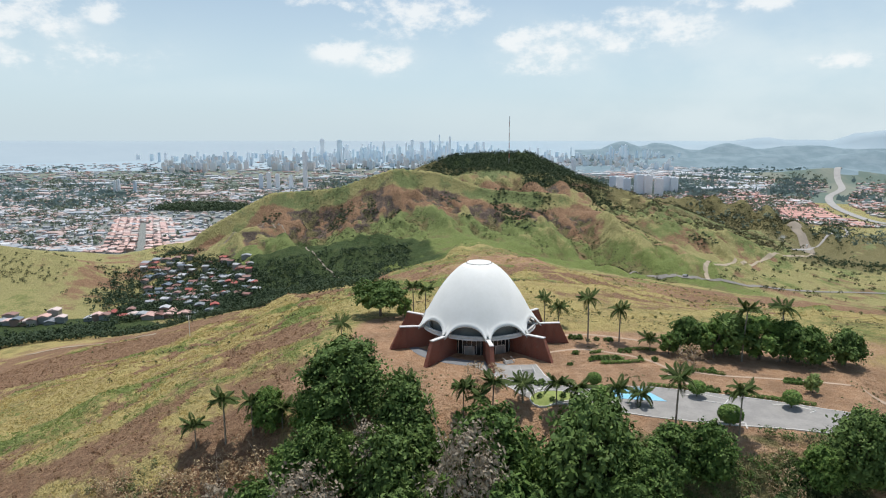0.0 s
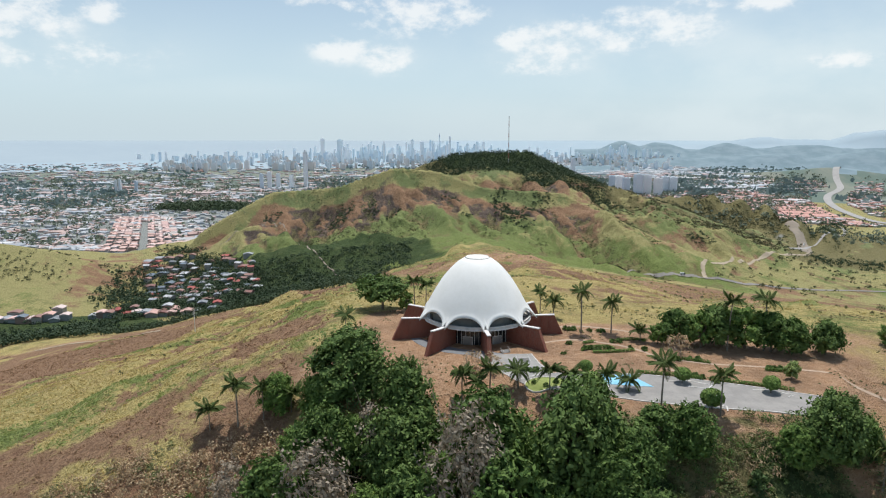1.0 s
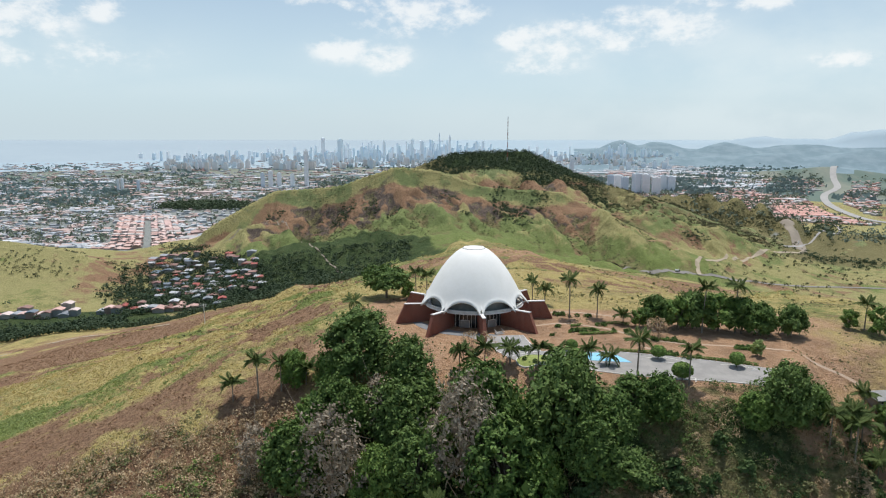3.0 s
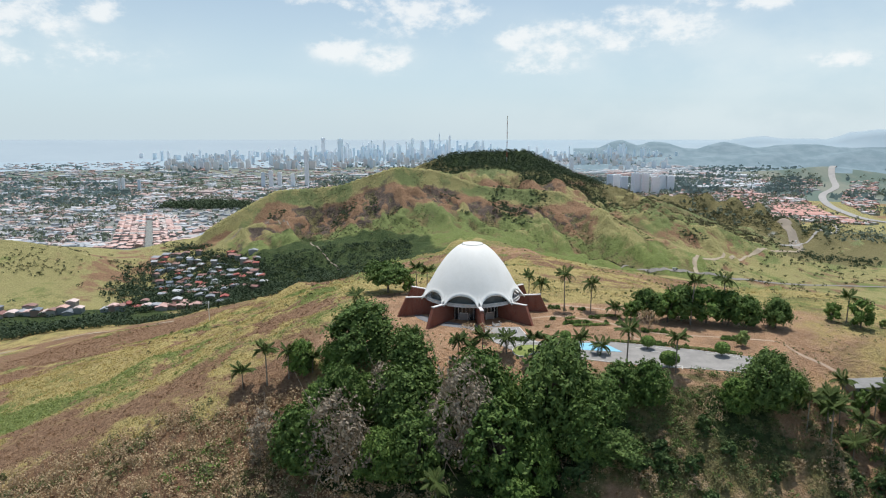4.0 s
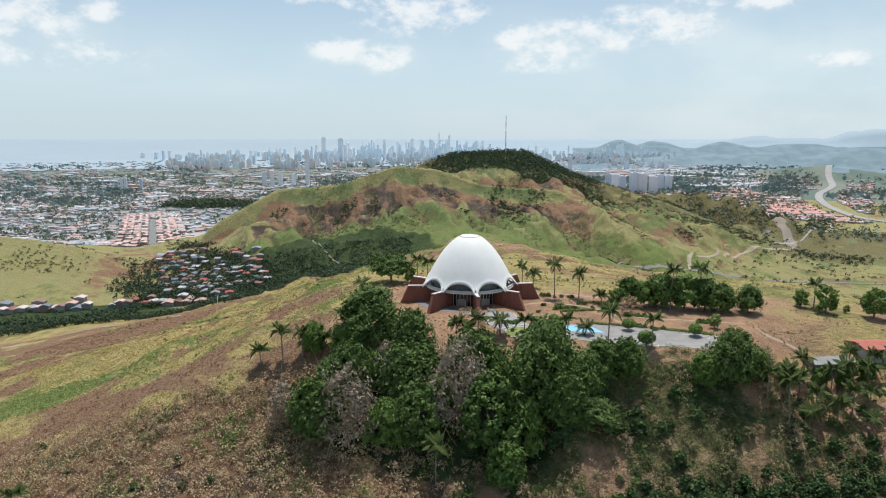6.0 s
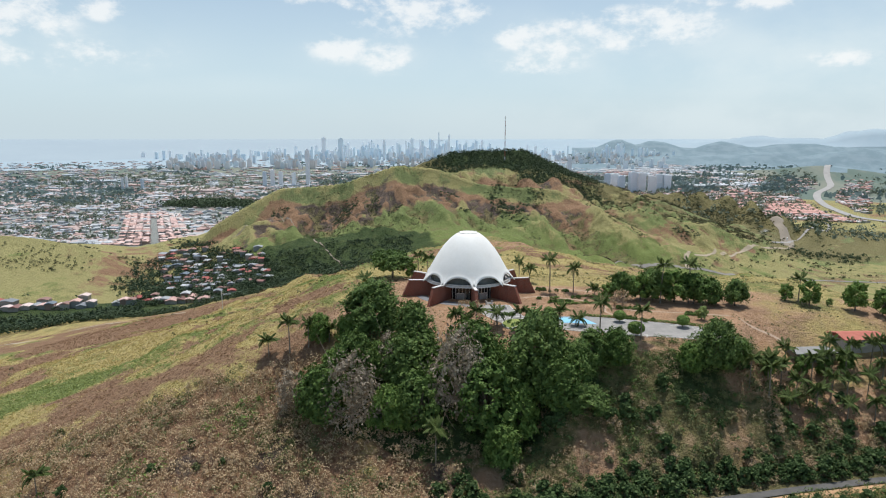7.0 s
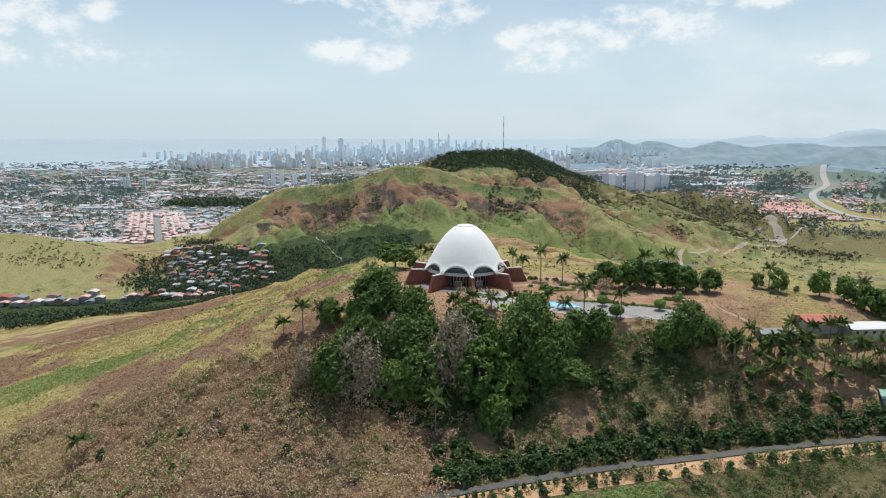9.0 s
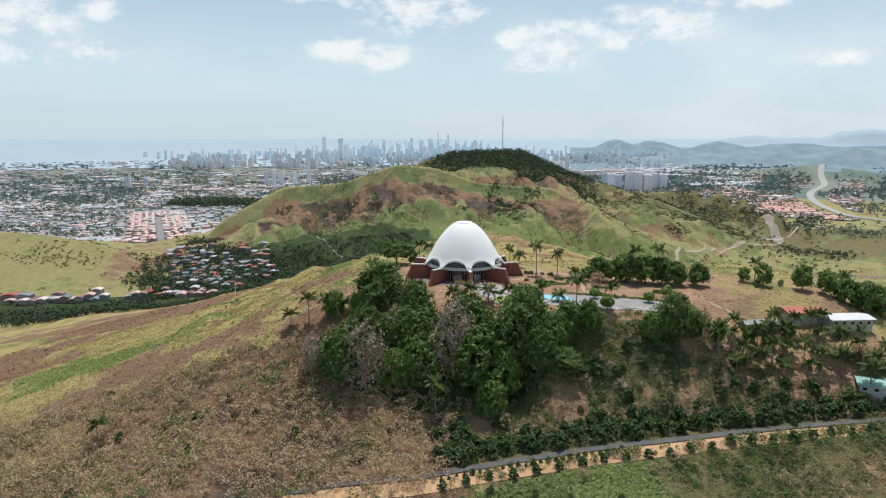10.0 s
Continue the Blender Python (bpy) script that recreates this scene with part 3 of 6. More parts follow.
def ground_z(x, y):
    x, y = np.asarray(x, float), np.asarray(y, float)
    # the temple's own hill
    left = np.maximum(-45 - x, 0)
    right = np.maximum(x - 165, 0)
    z = -0.345 * np.hypot(left, 6) + 2 - 0.25 * right - 0.088 * np.maximum(y - 15, 0) - 0.00004 * np.maximum(y - 15, 0) ** 2
    z = z + 0.093 * 0.7 * np.clip(-y, 0, 60) * step(40, 150, left)
    z = z - (0.13 * np.maximum(y - 200, 0) + 0.125 * np.maximum(y - 40, 0)) * step(30, 150, x)
    lot = step(12, 30, x) * step(108, 92, x)
    edge = -41 - 25 * lot + 14 * step(92, 112, x)
    near = np.maximum(edge - y, 0)
    steep = 0.32 + 0.42 * step(-100, -35, x) + 0.25 * lot - 0.27 * step(92, 112, x)
    z = z - np.where(near < 14, steep * near * near / 28, steep * (near - 7))
    reach = 62 - 20 * lot + 12 * step(92, 112, x)
    z = np.where(near > reach, z + (steep - 0.16) * (near - reach), z)
    by_road = np.abs(y + 1.5 - hill_road_y(x)) + 40 * step(215, 230, x)
    z = z + (hill_road_z(x) + 0.08 * (y - hill_road_y(x)) - z) * step(17, 6, by_road) * step(-62, -45, x)
    # it breaks off beyond the brow on the left
    z = z - 5 * step(50, 120, left) - 0.2 * np.maximum(-195 - x, 0) * step(-60, 20, y)
    brow = np.maximum(y - (300 - 0.75 * np.clip(-130 - x, 0, 110)), 0) * step(60, -60, x + 40)
    z = z - 0.6 * np.maximum(brow - 6, 0) + step(-150, -190, x) * np.maximum(0.6 * np.maximum(brow - 6, 0) - 20 - 0.05 * brow, 0)
    z = z - 10 * step(-140, -106, x) * step(20, -50, x) * step(150, 240, y) * step(420, 320, y)
    z = z + (1 - step(20, 8, by_road)) * fbm(x, y, 70, 4, 3) * (2.2 + 4.5 * step(120, 400, np.hypot(x - 30, y))) * step(35, 120, np.hypot((x - 50) * 0.6, y + 10))
    open_land = step(60, 140, np.hypot((x - 40) * 0.7, y + 5)) * step(-70, -20, y + 0.2 * x) 
    z = z + open_land * (np.abs(fbm(x * 0.7 + y * 0.5, y * 0.8 - x * 0.35, 62, 5, 61, 0.55)) * 15 - np.abs(fbm(x, y, 26, 3, 67)) * 5 * step(90, 160, np.hypot(x, y)) - 2.2)
    slope = step(-46, -75, x) * step(420, 300, y) * step(-70, -30, y + 0.2 * x)
    z = z + slope * (1.9 * step(-0.06, 0.06, brown_streak(x, y)) + 4.2 * np.abs(fbm(x * 0.6 + y * 0.35, y - x * 0.55, 17, 3, 185)) - 2.0)
    rough = fbm(x, y, 190, 5, 9)
    gully = -np.abs(fbm(x, y, 110, 4, 21)) * 26
    crag = np.abs(fbm(x, y, 34, 4, 55)) * 12
    lane = (x * 0.8 - y * 0.6) / 62 + 0.6 * fbm(x, y, 140, 3, 33)
    crest = ridge(x, y, RIGHT, 26, 50, 0.3)
    spurs = (np.abs(np.sin(lane * 3.1416)) - 0.55) * 26 * step(-58, -84, crest) + gully * 0.3
    hd = crest_distance(x, y, HILL)
    away = step(12, 70, hd)
    hill = ridge(x, y, HILL, 68, 52, 0.2) + rough * (4 + 14 * away) + (gully * 0.7 + crag * 0.7) * away
    saddle = ridge(x, y, SADDLE, 4, 60, 0.2) + rough * 9 + gully * 0.25
    skirt = ridge(x, y, SKIRT, 6, 60, 0.26) + rough * 12 + gully * 0.5
    wood = ridge(x, y, WOODED, 20, 60, 0.3) + rough * 10
    rr = ridge(x, y, RIGHT, 26, 50, 0.3) + rough * 8 + spurs
    mound = ridge(x, y, MOUND, 10, 60, 0.2) + rough * 12
    spur = ridge(x, y, SPUR, 3, 30, 0.3) + rough * 4
    knoll = ridge(x, y, HILLOCK, 5, 25, 0.44) + rough * 4 + 5 * fbm(x, y, 24, 3, 201)
    shoulder = ridge(x, y, SHOULDER, 5, 25, 0.46) + rough * 4 + 6 * fbm(x, y, 26, 3, 203)
    flat = plain_z(x, y)
    calm = fbm(x, y, 300, 3, 40) * 10 * step(2300, 900, np.hypot(x, y + 260))
    dip = 22 * np.exp(-(crest_distance(x, y, BEHIND_KNOLL) / 20) ** 2) + 16 * np.exp(-(crest_distance(x, y, BEHIND_SHOULDER) / 22) ** 2)
    hill, wood, skirt, rr = hill - dip, wood - dip, skirt - dip, rr - dip
    z = soft_max(6, z, hill, wood, rr, mound, saddle, skirt, spur, knoll, shoulder, flat + calm)
    # gullies and crags of the far hill, and the hollow of the settlement
    wear = (1 - step(1060, 1120, y) * step(-120, -60, x) * step(380, 320, x)) * step(560, 720, y) * step(1420, 1250, y) * step(-470, -330, x) * step(900, 760, x) * step(-150, -110, z)
    face = step(14, 60, hd) * step(260, 150, hd)
    z = z + wear * face * (7 - flutes(x, y) * 58 + np.abs(fbm(x, y, 30, 4, 95)) * 17)
    z = z + wear * step(110, 190, hd) * (fbm(x * 0.55, y * 1.5, 58, 4, 93) * 12 - np.abs(fbm(x, y, 60, 3, 96)) * 14 + 2)
    hollow = np.exp(-((x + 420) / 130) ** 2 - ((y - 730) / 120) ** 2)
    hollow = np.maximum(0.75 * hollow, 0.6 * np.exp(-((x + 330) / 110) ** 2 - ((y - 540) / 120) ** 2))
    z = np.where(z > PLAIN - 5, PLAIN - 5 + (z - PLAIN + 5) * (1 - hollow), z)
    # far hills on the right
    r = np.hypot(x - MIDWAY[0], y - MIDWAY[1])
    b = (x - MIDWAY[0]) / np.maximum(y - MIDWAY[1], 1)
    ahead = step(50, 400, y)
    far = 0
    for bc, bw, rc, rw, h in ((0.275, 0.035, 4250, 130, 64), (0.33, 0.05, 4250, 130, 50), (0.445, 0.05, 4200, 130, 74), (0.56, 0.09, 4250, 130, 62), (0.68, 0.09, 4560, 110, 88), (0.85, 0.16, 4600, 120, 98), (0.52, 0.1, 4560, 110, 62),
                              (0.36, 0.06, 3900, 110, 28), (0.5, 0.1, 3900, 130, 52), (0.66, 0.1, 3850, 140, 74), (0.82, 0.12, 3900, 140, 86), (0.6, 0.1, 3500, 110, 34), (0.24, 0.05, 3650, 90, 14)):
        far = np.maximum(far, h * np.exp(-((b - bc) / bw) ** 2) * np.exp(-((r - rc) / rw) ** 2) * (1 + 0.5 * fbm(b * 900, r, 60, 4, 5)))
    return z + far * ahead


def coast(bearing):
    """Distance of the shore at a bearing in degrees; past the bay it lies beyond the horizon."""
    u = np.clip((bearing + 62) / 62, 0, 1)
    return 3935 + 900 * u ** 6 + 2000 * (np.asarray(bearing) > 0)


def build_ground():
    cx, cy = -11.5, -330.0
    fan = np.radians(np.arange(-39, 39.01, 0.14))
    rest = np.radians(np.linspace(39, 321, 92)[1:-1])
    ang = np.concatenate([fan, rest])
    rad = np.concatenate([np.array([3, 20, 45, 80, 110, 135]), 150 * np.exp(np.arange(0, math.log(1150 / 150), 0.0098)), np.arange(1150, 1560, 3.8), 1560 * np.exp(np.arange(0, math.log(4880 / 1560), 0.0155)), [5060, 5160]])
    A, R = np.meshgrid(ang, rad)
    X, Y = cx + np.sin(A) * R, cy + np.cos(A) * R
    Z = ground_z(X, Y)
    shore = coast(np.degrees(np.arctan2(X - MIDWAY[0], Y - MIDWAY[1])))
    Z = Z - 8 * step(10, 150, np.hypot(X - MIDWAY[0], Y - MIDWAY[1]) - shore) * (Y > 0)
    na, nr = len(ang), len(rad)
    co = np.stack([X, Y, Z], axis=-1).reshape(-1, 3)
    i, j = np.meshgrid(np.arange(nr - 1), np.arange(na), indexing="ij")
    k = (j + 1) % na
    quads = np.stack([i * na + j, (i + 1) * na + j, (i + 1) * na + k, i * na + k], axis=-1).reshape(-1, 4)[:, ::-1]
    me = bpy.data.meshes.new("ground")
    n = len(quads)
    me.vertices.add(len(co)), me.loops.add(n * 4), me.polygons.add(n)
    me.vertices.foreach_set("co", co.astype(np.float32).ravel())
    me.loops.foreach_set("vertex_index", quads.astype(np.int32).ravel())
    me.polygons.foreach_set("loop_start", np.arange(0, n * 4, 4, dtype=np.int32))
    me.update(calc_edges=True)
    me.shade_smooth()
    x, y, z = co.T
    # what covers the ground: soil, green grass, brown fern / scrub, town, rock or dark hollows
    gx, gy = np.gradient(Z, axis=1).ravel(), np.gradient(Z, axis=0).ravel()
    dr = np.gradient(rad)[:, None] * np.ones_like(A)
    slope = np.hypot(gy / dr.ravel(), gx / np.maximum(np.abs(np.gradient(A, axis=1)) * R, 0.05).ravel())
    soft = Z
    for axis, reach in ((1, 12), (0, 4)):
        soft = sum(np.roll(soft, k, axis) for k in range(-reach, reach + 1)) / (2 * reach + 1)
    soft2 = Z
    for axis, reach in ((1, 4), (0, 2)):
        soft2 = sum(np.roll(soft2, k, axis) for k in range(-reach, reach + 1)) / (2 * reach + 1)
    scale = np.clip(R / 330.0, 0.6, 6)
    trough = np.clip((soft - Z) / scale, -1, 1).ravel() * 0.7 + np.clip((soft2 - Z) / scale * 3, -1, 1).ravel() * 0.5
    court = step(1.12, 0.85, np.hypot((x - 62) / 124, (y + 30) / 42)) * step(-78, -62, y)
    court = np.maximum(court, step(1.1, 0.7, np.hypot((x + 12) / 36, (y - 12) / 38)))
    terrace = step(1.1, 0.7, np.hypot((x - 118) / 42, (y + 82) / 11))
    terrace = np.maximum(terrace, step(1.15, 0.75, np.hypot((x - 140) / 46, (y + 66) / 13)))
    soil = np.maximum(court, terrace) * np.clip(0.86 + 0.55 * fbm(x, y, 24, 4, 151) + 0.3 * step(20, 0, np.hypot(x, y) - 40) - 0.3 * step(92, 140, x), 0, 1)
    dist = np.hypot(x, y + 260)
    soil = np.maximum(soil, 0.46 * step(180, 260, y) * step(540, 470, y) * step(-60, 20, x) * step(260, 160, x))
    along, across = x * 0.86 + y * 0.5, -x * 0.5 + y * 0.86
    streak = green_streak(x, y)
    streak2 = brown_streak(x, y)
    flank = step(-40, -70, x) * step(420, 300, y) * step(-160, -60, y + 0.2 * x)
    hd = crest_distance(x, y, HILL)
    hillside = step(600, 700, y) * step(-440, -300, x) * step(480, 380, x)
    cliff = step(16, 40, hd + 26 * fbm(x, y, 60, 3, 121)) * step(140, 90, hd + 80 * fbm(x, y, 90, 3, 122)) * step(-400, -330, x) * step(262, 205, x) * step(1075, 1040, y)
    cliff = np.maximum(cliff, 1.1 * np.exp(-((x - 243) / 42) ** 2 - ((y - 918) / 40) ** 2))
    hillface = hillside * step(70, 120, hd) * step(1010, 960, y)
    green = 0.38 + 0.42 * hillface + 0.04 * hillside * step(34, 15, hd) + 0.13 * hillside + 0.04 * step(-480, -560, x) * step(600, 680, y) + 0.06 * step(250, 380, x) * step(520, 640, y) - 0.4 * cliff + flank * (-0.02 + 0.5 * streak) - 0.04 * step(120, 260, x) * step(60, 200, y)
    pied = fbm(x, y, 75, 4, 101)
    green = green + step(560, 700, y) * (0.4 * pied + 0.4 * fbm(x, y, 30, 4, 103))
    back = step(120, 220, y) * step(650, 560, y) * step(-110, 0, x)
    brown = 0.3 + 0.16 * back + flank * (0.3 - 1.3 * streak2) + 0.7 * cliff - 0.24 * hillface - 0.12 * hillside * step(34, 15, hd) - step(560, 700, y) * (0.35 * fbm(x, y, 70, 4, 111) + 0.5 * fbm(x, y, 26, 4, 113))
    upper = step(120, 60, crest_distance(x, y, RIGHT) + 40 * fbm(x, y, 60, 3, 195)) * step(290, 350, x)
    face = step(330, 420, x) * step(850, 950, y) * step(1350, 1270, y)
    brown = brown + 0.2 * upper
    brown = brown + 0.16 * face - 0.3 * step(-520, -640, x)
    green = green + 0.3 * face + 0.05 * step(95, 140, x) * step(-60, -40, y) * step(80, 30, y)
    open_land = np.clip(1 - court, 0, 1) * step(1700, 1400, dist) * step(-30, 40, y)
    behind = step(40, 110, y) * step(640, 560, y) * step(-110, -40, x)
    brown = brown + open_land * (0.3 + 0.25 * behind) * (1 - 0.65 * hillside) * trough + behind * (0.24 + 0.9 * fbm(along / 1.5, across, 48, 4, 131))
    green = green + open_land * step(560, 680, y) * 0.1 * trough + behind * (0.08 + 0.9 * fbm(along / 1.8 + 90, across, 62, 4, 133) + 0.04 * step(60, 200, x))
    bench = np.exp(-((x + 390) / 90) ** 2 - ((y - 360) / 26) ** 2)
    # browner beyond the brow, with that slope's shade put into the colour
    soil, green, brown = np.maximum(soil, 0.75 * bench), green - 0.3 * bench, brown + 0.3 * step(322, 340, y) * step(470, 430, y) * step(-80, -120, x) * step(-420, -330, x)
    soil = np.maximum(soil, bank_soil(x, y))
    soil = np.maximum(soil, behind * (0.34 + 0.8 * fbm(along / 2.2, across + 70, 55, 4, 137)) * step(330, 250, x))
    wild = step(-52, -66, y) * step(-20, 0, x) + step(-55, -78, y + 0.06 * (x + 60)) * step(20, -20, x)
    woods = step(1105, 1150, y) * step(1300, 1230, y) * step(-100, -30, x) * step(360, 290, x)
    left_slope = step(10, -14, x) * np.clip(wild, 0, 1) * step(260, 200, dist)
    brown = brown + left_slope * (0.42 + 0.6 * fbm(x, y, 18, 4, 211))
    scrub = 0.2 + (0.55 - 0.42 * step(10, -14, x)) * np.clip(wild, 0, 1) * step(260, 200, dist) + 0.7 * woods + 0.25 * step(330, 450, x) * step(900, 1050, y) * step(1400, 1300, y)
    valley = step(-118, -140, z) * step(2300, 1500, dist)
    scrub = scrub + 0.1 * valley * step(900, 700, y)
    bearing = (x + 12) / np.maximum(y + 260, 1)
    town = (step(-125, -150, z) * step(1250, 1500, dist) + step(2200, 2300, dist)) * step(0.58, 0.5, bearing)
    scrub = scrub + 0.1 * step(0.5, 0.58, bearing) * step(900, 1300, dist)
    # left slope: shade of hollows in the scrub, painted with the rock tone
    rock_or_hollow = 0.1 + left_slope * (0.16 + 0.9 * fbm(x, y, 13, 4, 213)) + 0.2 * step(0.7, 1.2, slope) * step(700, 900, dist) + cliff * (0.24 + 0.9 * fbm(x, y, 40, 4, 141) + 0.3 * trough)
    scrub = scrub + upper * 0.5 + face * (0.2 + 0.8 * np.clip(trough, -0.4, 1)) + 0.3 * hillside * np.clip(trough, 0, 1)
    green = green - 0.3 * step(850, 1000, x) * step(1150, 1300, y)
    knap = step(-465, -540, x) * step(600, 680, y) * step(1050, 930, y)
    green, brown = green - 0.26 * knap, brown + knap * (0.14 + 0.5 * fbm(x, y, 50, 4, 207))
    edge_soil = step(9, 3, crest_distance(x, y, SHOULDER)) * step(720, 760, y)
    soil = np.maximum(soil, 0.55 * edge_soil * step(-0.1, 0.15, fbm(x, y, 20, 3, 209)))
    lush_shade = shaded_green(x, y)
    for name, cols in (("zone", (soil, green, brown, lush_shade)), ("cover", (scrub, town, rock_or_hollow))):
        at = me.color_attributes.new(name, "FLOAT_COLOR", "POINT")
        rgba = np.ones((len(co), 4), np.float32)
        for c, v in enumerate(cols):
            rgba[:, c] = np.clip(v, 0, 1)
        at.data.foreach_set("color", rgba.ravel())
    # far faces take the colours that have haze painted in
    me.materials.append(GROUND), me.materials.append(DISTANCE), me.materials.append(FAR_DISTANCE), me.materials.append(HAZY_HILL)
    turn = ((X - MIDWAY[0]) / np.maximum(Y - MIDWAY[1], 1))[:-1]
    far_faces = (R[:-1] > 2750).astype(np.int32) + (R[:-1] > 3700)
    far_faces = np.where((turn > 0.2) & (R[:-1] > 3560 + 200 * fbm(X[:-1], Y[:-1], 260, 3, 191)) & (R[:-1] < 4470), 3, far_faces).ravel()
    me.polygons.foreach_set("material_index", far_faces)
    return tagged(new("ground", me), "hilly ground of dry grass, green turf and red soil", "ground", kind="structure")


build_ground()


def ribbon(name, line, width, mat, label, lift=0.12, category="road"):
    """A strip of road that follows the ground along a line of plan points."""
    pts = [Vector(p) for p in line]
    fine = []
    for i in range(len(pts) - 1):
        a, b, c, d = pts[max(i - 1, 0)], pts[i], pts[i + 1], pts[min(i + 2, len(pts) - 1)]
        steps = max(2, int((c - b).length / max(width * 0.6, 2)))
        for s in range(steps):
            t = s / steps
            fine.append(0.5 * (2 * b + (c - a) * t + (2 * a - 5 * b + 4 * c - d) * t * t + (3 * b - a - 3 * c + d) * t ** 3))
    fine.append(pts[-1])
    verts, faces, cols = [], [], 5
    for i, p in enumerate(fine):
        d = fine[min(i + 1, len(fine) - 1)] - fine[max(i - 1, 0)]
        nrm = Vector((-d.y, d.x)).normalized()
        for k in range(cols):
            q = p + nrm * width * (k / (cols - 1) - 0.5)
            verts.append((q.x, q.y, float(ground_z(q.x, q.y)) + lift))
        if i:
            o = i * cols
            faces += [(o - cols + k, o - cols + k + 1, o + k + 1, o + k) for k in range(cols - 1)]
    ob = mesh_object(name, verts, faces, mat, smooth=True)
    return tagged(ob, label, category, kind="structure")

# ---------------------------------------------------------------- the temple
FRONT = 5.1            # bearing of one buttress, degrees from -y towards +x
PHI = [FRONT + 40 * i for i in range(9)]


def around(bearing, r, z=0.0):
    a = radians(bearing)
    return (r * math.sin(a), -r * math.cos(a), z)


def dome_mesh():
    """A parabolic shell on nine legs: scalloped arches below, a small slit over each buttress."""
    cols, rows = 44, 26
    verts, faces = [], []
    total = 9 * cols
    for i in range(total):
        psi = (i % cols) / cols * 40.0
        psi = min(psi, 40 - psi)
        s = psi / 20.0
        if s < 0.09:
            low = 6.5 + 2.0 * math.sqrt(max(0.0, 1 - (s / 0.09) ** 2))
        else:
            low = 6.4 + 4.1 * math.sqrt(max(0.0, 1 - abs(1 - (s - 0.09) / 0.91) ** 2.1))
        for j in range(rows):
            f = j / (rows - 1)
            z = low + (26.9 - low) * (1 - (1 - f) ** 1.25) if f < 1 else 26.9
            r = 4.15 * math.sqrt(max(28.5 - z, 0.0))
            leg = (1 - s) ** 1.35
            r += (0.45 + 0.95 * leg) * max(0.0, (11.5 - z) / 5) ** 2
            r += 0.45 * math.exp(-(z - low) / 0.5)
            verts.append(around(FRONT + 40.0 * (i / cols), r, z))
    for i in range(total):
        k = (i + 1) % total
        for j in range(rows - 1):
            faces.append((i * rows + j, k * rows + j, k * rows + j + 1, i * rows + j + 1))
    return verts, faces


def dome_cap():
    """The shallow cap over the crown and the raised ring round it."""
    prof = [(5.25, 26.88), (4.2, 27.4), (4.0, 27.44), (3.92, 27.72), (3.5, 27.76), (3.42, 27.5), (3.2, 27.46), (2.2, 27.72), (1.0, 27.86), (0.02, 27.9)]
    verts, faces, n = [], [], 72
    for r, z in prof:
        verts += [around(360 * k / n, r, z) for k in range(n)]
    for i in range(len(prof) - 1):
        faces += [(i * n + k, i * n + (k + 1) % n, (i + 1) * n + (k + 1) % n, (i + 1) * n + k) for k in range(n)]
    return verts, faces


